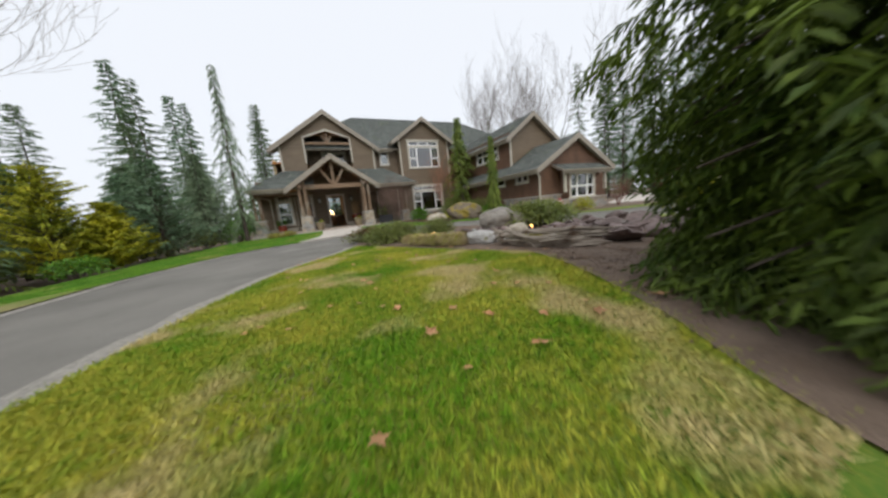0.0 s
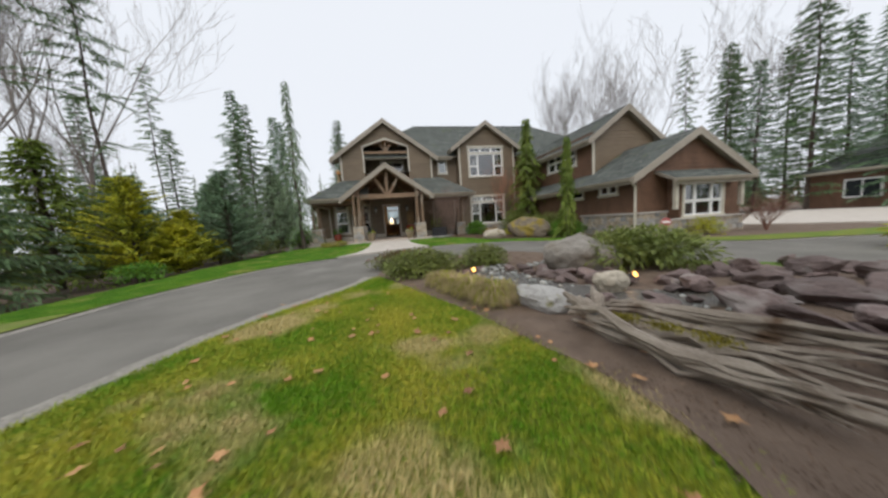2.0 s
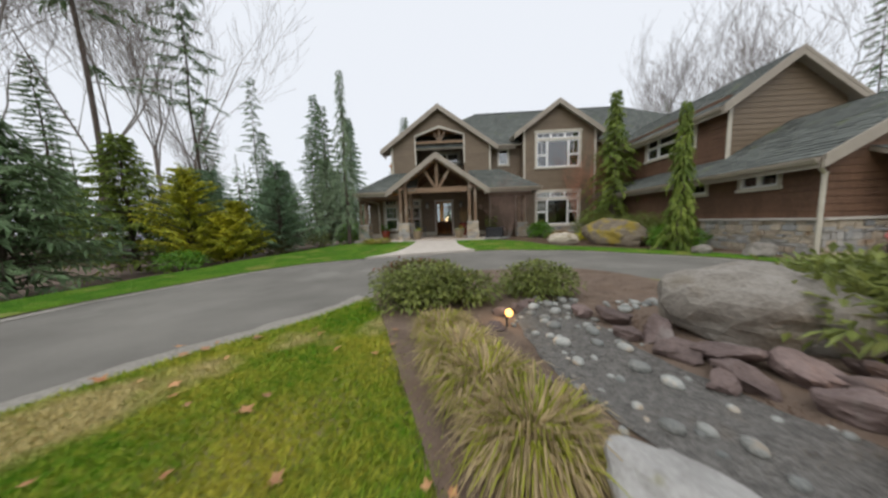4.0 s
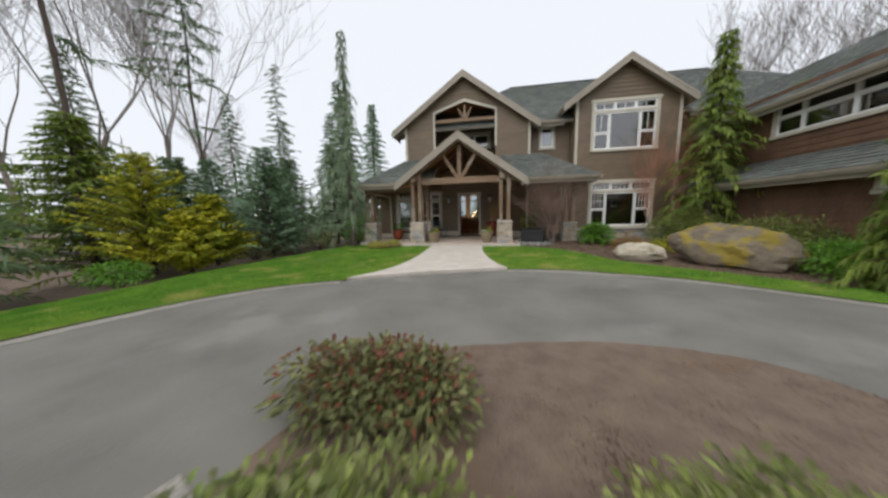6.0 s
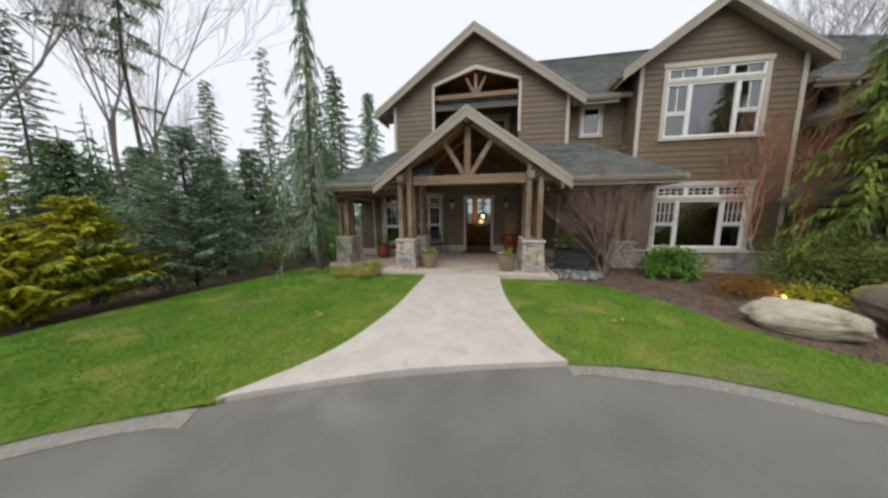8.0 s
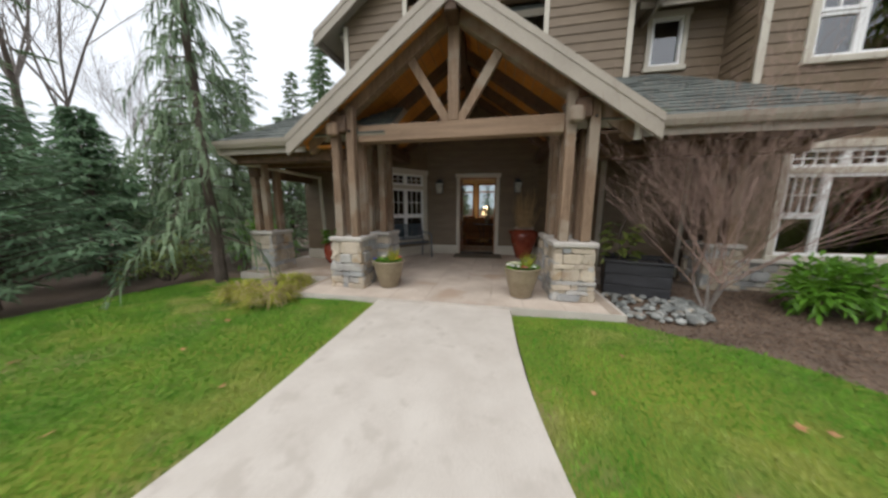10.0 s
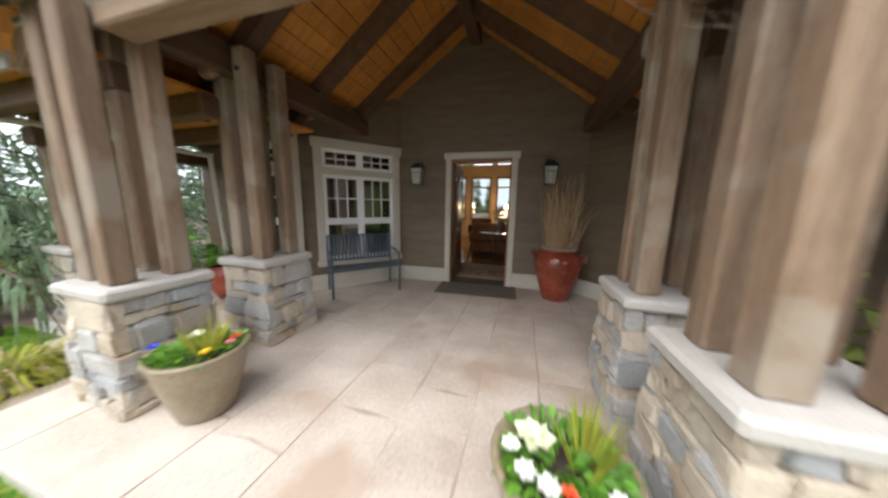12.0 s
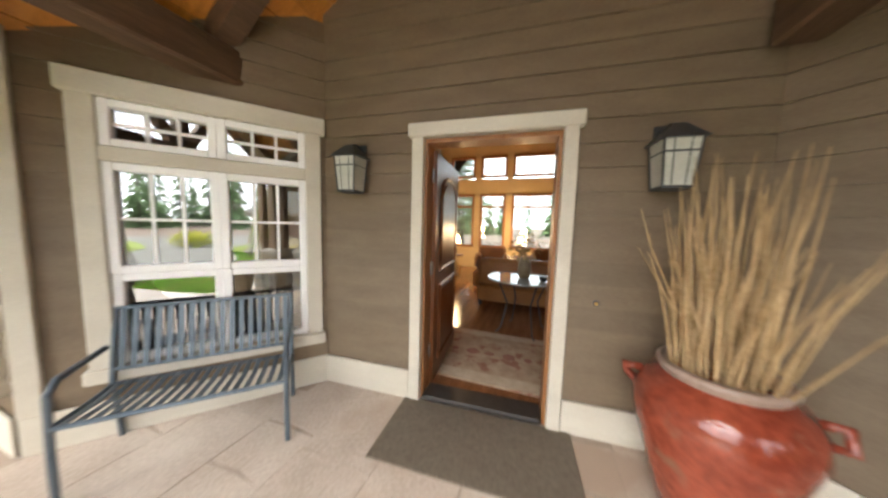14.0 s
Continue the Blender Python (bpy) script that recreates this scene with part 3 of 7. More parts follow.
# ---- porch floor: slab with stamped stone-pattern pieces ----
SLAB = [(-3.9, -3.0), (-1.95, -3.0), (-1.95, -3.88), (2.62, -3.88), (2.62, -2.2), (3.4, -2.2), (3.4, -1.1), (2.1, 0.1), (-0.9, 0.1), (-2.05, -1.05), (-3.9, -1.05)]
floor_ob = tagged(part("floor", M().prism(SLAB, -0.4, -0.006), CONCRETE), "tan stamped concrete porch floor", "floor", "", "structure")

# ---- porch piers and posts ----
PIERS = [(-1.24, -3.24, "f"), (-1.16, -2.36, "i"), (2.10, -3.24, "f"), (2.13, -2.33, "i"), (-3.45, -2.62, "s"), (4.75, -1.9, "r")]
stone_meshes = []
for k in range(14):
    r = random.Random(100 + k)
    bm_s = bmesh.new()
    bmesh.ops.create_cube(bm_s, size=1.0)
    bmesh.ops.bevel(bm_s, geom=bm_s.edges[:], offset=0.12, segments=2, affect="EDGES")
    for v in bm_s.verts:
        v.co += Vector([r.uniform(-0.07, 0.07) for _ in range(3)])
    me_s = bpy.data.meshes.new("stone")
    bm_s.to_mesh(me_s)
    bm_s.free()
    me_s.materials.append(STONES[(0, 1, 3, 0, 2, 1, 0)[k % 7]])
    stone_meshes.append(me_s)


def stone_face(parent, m, w, z0, z1, taper=0.0, r=rnd, depth=0.09):
    """A face of ledge stones in uneven courses; u runs along the face, -y outward."""
    z = z0
    while z < z1 - 0.02:
        h = min(r.choice((0.05, 0.065, 0.08, 0.10, 0.14, 0.17)), z1 - z)
        if z1 - z - h < 0.04:
            h = z1 - z
        k = (z - z0) / max(z1 - z0, 0.01)
        a, b = taper * k, w - taper * k
        u = a - 0.015
        while u < b - 0.02:
            l = min(r.uniform(0.08, 0.30), b + 0.015 - u)
            if b - u - l < 0.07:
                l = b + 0.015 - u
            part("stone", r.choice(stone_meshes), None, parent,
                 at=m @ Matrix.Translation((u + l / 2, taper * k + r.uniform(-0.02, 0.02), z + h / 2)) @ Matrix.Diagonal((max(l - 0.002, 0.03), depth, max(h - 0.001, 0.02), 1)))
            u += l
        z += h


def pier(x, y, kind, size=0.54, h=0.735):
    p = thing("stone_pier", "square tapered ledge-stone pier with a cast cap carrying timber posts", "pier", pose(x, y, -0.0), "porch piers")
    if kind in "sr":
        p.matrix_basis = pose(x, y, -0.12)
        h += 0.12 if kind == "s" else -0.02
    s = size / 2
    r = random.Random(int(x * 100))
    taper = 0.035
    part("core", M().loft([[(-s + 0.05, -s + 0.05, 0), (s - 0.05, -s + 0.05, 0), (s - 0.05, s - 0.05, 0), (-s + 0.05, s - 0.05, 0)], [(-s + 0.085, -s + 0.085, h), (s - 0.085, -s + 0.085, h), (s - 0.085, s - 0.085, h), (-s + 0.085, s - 0.085, h)]]), MORTAR, p)
    for q in range(4):
        m = Matrix.Rotation(q * math.pi / 2, 4, "Z") @ Matrix.Translation((-s, -s + 0.03, 0))
        stone_face(p, m, size, 0.0, h, taper, r)
    c = s + 0.015
    part("cap", M().bevel_box(-c, c, -c, c, h, h + 0.075, 0.018), CAPSTONE, p, "cast stone cap")
    for i, (px, py) in enumerate(((-0.14, -0.13), (0.13, -0.15), (0.13, 0.14), (-0.13, 0.13)) if kind not in "sr" else ((-0.14, -0.12), (0.10, -0.14), (0.12, 0.12))):
        top = 2.72 if py < 0 and kind == "f" else 2.55
        if kind in "sr":
            top = 2.3
        part("post", M().bevel_box(px - 0.062, px + 0.062, py - 0.062, py + 0.062, h + 0.075, top, 0.012), TIMBER, p, "rough sawn timber post")
    if kind not in "sr":
        for py in (-0.26, 0.24):
            part("bracket", M().bevel_box(-0.20, -0.02, py - 0.05, py + 0.05, 2.3, 2.5, 0.03), TIMBER, p)
            part("bolt", M().tube([(0.13, -0.225, 2.38), (0.13, -0.21, 2.38)], 0.018, 8), BLACKMETAL, p)
    return p


for x, y, k in PIERS:
    pier(x, y, k)

# ---- porch gable roof with its timber truss ----
PX, PAPEX = 0.42, 4.03
porch = thing("porch_roof", "gabled porch roof of grey shingles over a timber truss and golden boards", "roof", kind="structure")
for s in (-1, 1):
    e0, r0 = (PX + s * 2.45, -3.60, PAPEX - 2.45 * SLOPE), (PX, -3.60, PAPEX)
    e1, r1 = (PX + s * 2.45, -1.1, PAPEX - 2.45 * SLOPE), (PX, 0.4, PAPEX)
    roof_plane("roof_slope", e0, e1, r0, r1, "", porch, 0.06)
    # golden boards under the slope
    n_b = 17
    for i in range(n_b):
        a, b = i / n_b, (i + 1) / n_b - 0.004
        q = []
        for z_off in (-0.105, -0.088):
            for yy, k in ((-3.54, a), (0.3, a), (0.3, b), (-3.54, b)):
                u = 2.4 * (1 - k)
                q.append((PX + s * u, yy, PAPEX - u * SLOPE + z_off))
        part("ceiling_board", M().hexa(q), SOFFIT, porch)
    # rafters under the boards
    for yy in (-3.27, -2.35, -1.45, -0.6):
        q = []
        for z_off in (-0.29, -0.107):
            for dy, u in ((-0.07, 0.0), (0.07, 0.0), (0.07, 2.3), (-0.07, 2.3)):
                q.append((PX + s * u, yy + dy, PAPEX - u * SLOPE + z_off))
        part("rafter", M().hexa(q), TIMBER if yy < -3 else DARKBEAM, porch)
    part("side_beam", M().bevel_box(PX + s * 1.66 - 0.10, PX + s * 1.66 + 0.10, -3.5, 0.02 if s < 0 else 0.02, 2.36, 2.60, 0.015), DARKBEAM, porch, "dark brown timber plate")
barge("barge_board", porch, PX, -3.58, PAPEX + 0.02, 2.47, SLOPE, 0.26)
part("tie_beam", M().bevel_box(-1.04, 1.90, -3.33, -3.15, 2.24, 2.48, 0.014), BEAM, porch, "heavy weathered tie beam")
part("king_post", M().bevel_box(PX - 0.08, PX + 0.08, -3.31, -3.17, 2.48, 3.80, 0.012), TIMBER, porch)
for s in (-1, 1):
    a, b = Vector((PX + s * 0.09, -3.24, 2.48)), Vector((PX + s * 0.66, -3.24, 3.40))
    d = (b - a).normalized()
    nrm = Vector((d.z, 0, -d.x)) * 0.06
    part("strut", M().hexa([a - nrm + Vector((0, -0.06, 0)), a + nrm + Vector((0, -0.06, 0)), a + nrm + Vector((0, 0.06, 0)), a - nrm + Vector((0, 0.06, 0)),
                            b - nrm + Vector((0, -0.06, 0)), b + nrm + Vector((0, -0.06, 0)), b + nrm + Vector((0, 0.06, 0)), b - nrm + Vector((0, 0.06, 0))]), TIMBER, porch)
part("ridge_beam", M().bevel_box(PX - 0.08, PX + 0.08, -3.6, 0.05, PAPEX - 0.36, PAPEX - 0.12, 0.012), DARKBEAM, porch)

# ---- low roofs beside the porch ----
low = thing("low_roof", "low hipped shingle roof over the porch wings with cream gutters", "roof", kind="structure")
EZ = 2.36
roof_plane("roof_slope", (-3.7, -3.35, EZ), (-0.6, -3.35, EZ), (-2.1, -1.75, EZ + 1.13), (-0.6, -1.75, EZ + 1.13), "", low)
roof_plane("roof_slope", (-3.7, 8.0, EZ), (-3.7, -3.35, EZ), (-2.1, 8.0, EZ + 1.13), (-2.1, -1.75, EZ + 1.13), "", low)
roof_plane("roof_slope", (2.0, -3.35, EZ), (5.3, -3.35, EZ), (2.0, -1.75, EZ + 1.13), (3.7, -1.75, EZ + 1.13), "", low)
roof_plane("roof_slope", (5.3, -3.35, EZ), (5.3, -1.3, EZ), (3.7, -1.75, EZ + 1.13), (3.7, -1.3, EZ + 1.13), "", low)
gutter("gutter", (-3.72, -3.36, EZ - 0.02), (-1.95, -3.36, EZ - 0.02), low)
gutter("gutter", (2.78, -3.36, EZ - 0.02), (5.3, -3.36, EZ - 0.02), low)
gutter("gutter", (-3.71, 8.0, EZ - 0.02), (-3.71, -3.36, EZ - 0.02), low, (-1, 0, 0))
gutter("gutter", (5.31, -3.36, EZ - 0.02), (5.31, -2.0, EZ - 0.02), low, (1, 0, 0))
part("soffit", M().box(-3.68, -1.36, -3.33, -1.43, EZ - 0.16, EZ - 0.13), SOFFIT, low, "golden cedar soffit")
# right wing: underside shade put into the colour, beam brown instead of cedar
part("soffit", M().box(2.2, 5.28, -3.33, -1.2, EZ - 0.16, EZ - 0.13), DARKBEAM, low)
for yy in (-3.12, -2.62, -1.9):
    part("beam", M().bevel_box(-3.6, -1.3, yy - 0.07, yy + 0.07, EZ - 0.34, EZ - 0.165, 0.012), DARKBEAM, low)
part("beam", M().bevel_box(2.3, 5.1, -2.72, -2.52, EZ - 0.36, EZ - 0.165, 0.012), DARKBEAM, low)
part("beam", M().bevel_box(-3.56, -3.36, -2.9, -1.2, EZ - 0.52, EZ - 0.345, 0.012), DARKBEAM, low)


def downspout(label, pts, material=TRIM):
    d = thing("downspout", label, "downspout")
    part("pipe", M().tube(pts, 0.04, 8), material, d)
    for p in pts[-2:]:
        part("strap", M().tube([(p[0], p[1], max(p[2], 0.2)), (p[0], p[1], max(p[2], 0.2) + 0.03)], 0.046, 8), material, d)


downspout("cream downspout at the porch corner post", [(-3.66, -3.40, EZ - 0.1), (-3.5, -3.2, EZ - 0.3), (-3.0, -1.6, EZ - 0.42), (-3.0, -1.5, 0.0)])
downspout("cream downspout on the dark wall by the maple", [(2.72, -3.42, EZ - 0.06), (2.72, -3.42, EZ - 0.28)])
downspout("cream downspout on the dark wall by the maple", [(4.6, -1.3, EZ - 0.2), (4.6, -1.28, -0.1)])

# ---- upper gable with the recessed balcony ----
def balcony_outline(z):
    a, b = max(-2.08, 0.5 - (6.78 - z) / SLOPE), min(3.2, 0.5 + (6.78 - z) / SLOPE)
    if b - a < 0.03:
        return []
    if z < 3.95:
        h = (3.95 - z) / SLOPE
        return [(a + 2.08, min(-0.76, 0.42 - h) + 2.08), (max(1.80, 0.42 + h) + 2.08, b + 2.08)]
    if z < 5.36:
        return [(a + 2.08, -0.76 + 2.08), (1.80 + 2.08, b + 2.08)]
    if z < 5.80:
        h = (5.80 - z) / 0.44 * 1.28
        return [(a + 2.08, 0.52 - h + 2.08), (0.52 + h + 2.08, b + 2.08)]
    return [(a + 2.08, b + 2.08)]


F_g2 = face_frame(-2.08, -1.75, 3.2, -1.75)
sided_wall("wall_gable_upper", F_g2, balcony_outline, 2.9, 6.78, "taupe lap-sided gable with a recessed balcony")
sided_wall("wall_gable_upper_west", face_frame(-2.08, 3.0, -2.08, -1.75), spans(0, 4.75, 2.9, 4.85), 2.9, 4.85, "taupe lap-sided upper side wall")
sided_wall("wall_gable_upper_east", face_frame(3.2, -1.75, 3.2, -1.2), spans(0, 0.55, 2.9, 4.85), 2.9, 4.85, "taupe lap-sided return of the gable")
for x in (-2.08, 3.12):
    tagged(part("corner_board_gable", M().bevel_box(x, x + 0.09, -1.80, -1.772, 3.0, 4.85, 0.005), TRIM), "cream corner board of the gable", "trim", "", "structure")
fr = thing("balcony_surround", "cream casing and timber brace round the recessed balcony", "trim", kind="structure")
for q in ([(-0.82, 3.9), (-0.74, 3.9), (-0.74, 5.34), (-0.82, 5.40)], [(1.78, 3.9), (1.86, 3.9), (1.86, 5.40), (1.78, 5.34)],
          [(-0.82, 5.40), (-0.82, 5.32), (0.52, 5.74), (0.52, 5.86)], [(0.52, 5.86), (0.52, 5.74), (1.86, 5.32), (1.86, 5.40)]):
    part("casing", M().wallprism(q, -1.80, -1.75), TRIM, fr)
part("cross_beam", M().bevel_box(-0.74, 1.78, -1.70, -1.56, 4.98, 5.12, 0.012), BEAM, fr)
for dx0, dx1 in ((0, 0), (-0.06, -0.28), (0.06, 0.28)):
    part("brace", M().hexa([(0.52 + dx0 - 0.045, -1.69, 5.12), (0.52 + dx0 + 0.045, -1.69, 5.12), (0.52 + dx0 + 0.045, -1.58, 5.12), (0.52 + dx0 - 0.045, -1.58, 5.12),
                            (0.52 + dx1 - 0.045, -1.69, 5.66 - abs(dx1) * 0.4), (0.52 + dx1 + 0.045, -1.69, 5.66 - abs(dx1) * 0.4), (0.52 + dx1 + 0.045, -1.58, 5.66 - abs(dx1) * 0.4), (0.52 + dx1 - 0.045, -1.58, 5.66 - abs(dx1) * 0.4)]), TIMBER, fr)
F_bal = face_frame(-0.9, -0.45, 1.95, -0.45)
sided_wall("wall_balcony_back", F_bal, spans(0, 2.85, 4.08, 5.9, [(1.12, 2.44, 4.2, 4.76)]), 4.08, 5.9, "dark lap-sided back wall of the balcony")
window("window_3", F_bal, 1.02, 2.52, 4.1, 4.86, "white balcony window in the recessed wall", 2, False, (0, 0), None)
for nm, x in (("wall_balcony_west", -0.9), ("wall_balcony_east", 1.83)):
    tagged(part(nm, M().box(x, x + 0.08, -1.6, -0.45, 4.08, 5.8), SIDING), "taupe side wall of the balcony recess", "wall", "", "structure")
tagged(part("ceiling_balcony", M().box(-0.9, 1.95, -1.6, -0.3, 5.82, 5.9), SOFFIT), "cedar ceiling of the balcony recess", "ceiling", "", "structure")


def gable_roof(name, label, cx, apex, half, y0, y1, slope=SLOPE, y1_eave=None):
    r = thing(name, label, "roof", kind="structure")
    for s in (-1, 1):
        roof_plane("roof_slope", (cx + s * half, y0, apex - half * slope), (cx + s * half, y1_eave or y1, apex - half * slope), (cx, y0, apex), (cx, y1, apex), "", r)
        gutter("gutter", (cx + s * (half + 0.01), y0 + 0.06, apex - half * slope - 0.02), (cx + s * (half + 0.01), y1_eave or y1, apex - half * slope - 0.02), r, (s, 0, 0))
    barge("barge_board", r, cx, y0 + 0.02, apex + 0.02, half + 0.03, slope)
    return r


gable_roof("gable_roof_balcony", "grey shingle gable roof above the balcony", 0.48, 6.84, 3.05, -2.0, 1.6, SLOPE, -1.0)
gable_roof("gable_roof_bay", "grey shingle gable roof above the tall windows", 6.58, 6.66, 2.2, -2.25, 1.4, SLOPE, -1.2)

# ---- main wall, bay gable, wing ----
F_mid = face_frame(3.2, -1.3, 4.85, -1.3)
sided_wall("wall_mid_upper", F_mid, spans(0, 1.65, 2.4, 4.85, [(0.50, 0.98, 3.8, 4.6)]), 2.4, 4.85, "taupe lap-sided wall between the gables")
window("window_4", F_mid, 0.42, 1.06, 3.72, 4.68, "small white upper window", 1, False, (0, 0), None, 0.07)
F_bay = face_frame(4.85, -1.95, 8.5, -1.95)
sided_wall("wall_bay", F_bay, spans(0, 3.65, 0.4, 6.78, [(0.68, 2.82, 0.5, 2.2), (0.68, 2.82, 3.42, 5.2)], (1.73, 6.55, SLOPE)), 0.4, 6.55, "taupe lap-sided bay gable with two broad windows")
sided_wall("wall_bay_west", face_frame(4.85, -1.2, 4.85, -1.95), spans(0, 0.75, -0.2, 5.3), -0.2, 5.3, "taupe lap-sided return of the bay")
sided_wall("wall_bay_east", face_frame(8.5, -1.95, 8.5, -1.2), spans(0, 0.75, -0.2, 5.3), -0.2, 5.3, "taupe lap-sided return of the bay")
for u in (0.0, 3.55):
    tagged(part("corner_board_bay", M().bevel_box(u, u + 0.1, -0.055, -0.024, 0.45, 5.35, 0.005, F_bay), TRIM), "cream corner board of the bay", "trim", "", "structure")
window("window_5", F_bay, 0.58, 2.92, 3.37, 5.27, "broad white upper window with side sashes and a transom", 3, True, (2, 1), 0.45, 0.1, [0.25, 0.5, 0.25])
window("window_6", F_bay, 0.58, 2.92, 0.42, 2.28, "broad white lower window with grilled side sashes", 3, True, (4, 2), 0.5, 0.1, [0.25, 0.5, 0.25])
sided_wall("wall_main_east", face_frame(8.5, -1.3, 9.4, -1.3), spans(0, 0.9, -0.2, 4.85), -0.2, 4.85, "reddish brown sided wall behind the cypresses", False, CEDAR)
ws = thing("stone_wainscot", "grey ledge-stone base course under the lower window", "stone wall", pose(0, 0, 0), kind="structure")
part("core", M().box(4.85, 8.5, -1.97, -1.83, -0.25, 0.42), MORTAR, ws)
stone_face(ws, face_frame(4.83, -1.99, 8.52, -1.99), 3.69, -0.2, 0.36, 0, random.Random(5))
part("cap", M().bevel_box(4.8, 8.55, -2.09, -1.97, 0.36, 0.42, 0.01), CAPSTONE, ws)

main_roof = thing("main_roof", "long grey-green shingle roof of the main house", "roof", kind="structure")
roof_plane("roof_slope", (-2.2, -1.75, 4.74), (17.0, -1.75, 4.74), (2.7, 3.0, 8.12), (12.6, 3.0, 8.12), "", main_roof, 0.1, 0.2)
roof_plane("roof_slope", (17.0, 8.0, 4.74), (-2.2, 8.0, 4.74), (12.6, 3.0, 8.12), (2.7, 3.0, 8.12), "", main_roof, 0.1, 0.6)
roof_plane("roof_slope", (-2.2, 8.0, 4.74), (-2.2, -1.75, 4.74), (2.7, 3.0, 8.12), (2.7, 3.0, 8.12), "", main_roof, 0.1, 0.6)
roof_plane("roof_slope", (17.0, -1.75, 4.74), (17.0, 8.0, 4.74), (12.6, 3.0, 8.12), (12.6, 3.0, 8.12), "", main_roof, 0.1, 0.6)
gutter("gutter", (3.3, -1.76, 4.72), (4.5, -1.76, 4.72), main_roof)
gutter("gutter", (8.9, -1.76, 4.72), (9.8, -1.76, 4.72), main_roof)

F_ww = face_frame(9.4, -1.3, 9.4, -7.6)
sided_wall("wall_wing_west", F_ww, spans(0, 6.3, 1.4, 4.2, [(3.05, 5.25, 3.02, 3.92)]), 1.4, 4.2, "reddish brown sided wing wall with an upper window", False, CEDAR)
window("window_7", F_ww, 2.95, 5.35, 2.95, 4.02, "broad white upper window of the wing", 3, False, (0, 0), 0.5, 0.09, [0.28, 0.44, 0.28])
sided_wall("wall_wing_front", face_frame(9.4, -7.6, 12.6, -7.6), spans(0, 3.2, 1.4, 5.3, (), (1.6, 5.14, 0.73)), 1.4, 5.14, "taupe lap-sided gable wall of the wing")
tagged(part("corner_board_wing", M().bevel_box(9.37, 9.48, -7.66, -7.62, 2.0, 4.0, 0.005), TRIM), "cream corner board of the wing", "trim", "", "structure")
gable_roof("wing_roof", "grey shingle gable roof of the two-storey wing", 11.0, 5.26, 1.95, -7.87, 2.0, 0.73)

F_gs = face_frame(8.8, -1.3, 8.8, -10.3)
sided_wall("wall_garage_west", F_gs, spans(0, 9.0, -0.3, 1.9, [(7.42, 8.22, 1.36, 1.78), (5.76, 6.46, 1.36, 1.78)]), -0.3, 1.9, "reddish brown sided side wall of the low wing", False, CEDAR)
window("window_8", F_gs, 7.35, 8.29, 1.3, 1.86, "low white slider window", 2, False, (0, 0), None, 0.06)
window("window_9", F_gs, 5.69, 6.53, 1.3, 1.86, "low white slider window", 1, False, (0, 0), None, 0.06)
F_gf = face_frame(8.8, -10.3, 13.4, -10.3)
sided_wall("wall_garage_front", F_gf, spans(0, 4.6, -0.3, 3.3, (), (2.3, 3.22, 0.58)), -0.3, 3.22, "brown sided front gable of the low wing", False, CEDAR)
gable_roof("garage_roof", "grey-green shingle gable roof of the low wing", 11.1, 3.37, 2.68, -10.55, -1.3, 0.58)
F_gb = face_frame(10.0, -10.75, 12.2, -10.75)
sided_wall("wall_garage_bay", F_gb, spans(0, 2.2, -0.3, 1.75, [(0.2, 1.8, 0.42, 1.5)]), -0.3, 1.75, "brown sided window bay of the low wing", False, CEDAR, 0.4)
window("window_10", F_gb, 0.1, 1.9, 0.34, 1.6, "white triple window with drawn blinds", 3, False, (0, 0), 0.45, 0.09, [0.28, 0.44, 0.28])
bay_roof = thing("bay_roof", "small shingle shed roof over the window bay on a bracket", "roof", kind="structure")
roof_plane("roof_slope", (9.5, -11.0, 1.66), (12.75, -11.0, 1.66), (9.5, -10.28, 2.02), (12.75, -10.28, 2.02), "", bay_roof, 0.08)
gutter("gutter", (9.48, -11.01, 1.65), (12.77, -11.01, 1.65), bay_roof)
for x in (9.75, 12.55):
    part("post", M().bevel_box(x - 0.06, x + 0.06, -10.9, -10.78, 0.65, 1.6, 0.01), TRIM, bay_roof)
for nm, fr, ln, zt in (("stone_wainscot", face_frame(8.77, -7.7, 8.77, -10.33), 2.63, 0.62), ("stone_wainscot", face_frame(8.77, -10.34, 10.0, -10.34), 1.23, 0.62), ("stone_wainscot", face_frame(9.6, -10.79, 12.7, -10.79), 3.1, 0.35)):
    w2 = thing(nm, "grey ledge-stone base of the low wing", "stone wall", kind="structure")
    part("core", M().box(0, ln, -0.02, 0.06, -0.35, zt, fr), MORTAR, w2)
    stone_face(w2, fr, ln, -0.3, zt - 0.06, 0, random.Random(9), 0.1)
    part("cap", M().bevel_box(-0.03, ln + 0.03, -0.1, 0.0, zt - 0.06, zt, 0.01, fr), CAPSTONE, w2)
downspout("cream downspout at the corner of the low wing", [(8.42, -10.42, 1.72), (8.68, -10.36, 1.5), (8.68, -10.36, -0.25)])

# ---- box rooms added behind the windows, dimness put into their plaster colour ----
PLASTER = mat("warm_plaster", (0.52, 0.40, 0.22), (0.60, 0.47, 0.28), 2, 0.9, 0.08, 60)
# plaster toned darker so that the added rooms look dim behind glass
ROOMDARK = mat("plaster_darkened_as_dim", (0.28, 0.24, 0.19), (0.36, 0.31, 0.25), 2, 0.9, 0.05, 60)


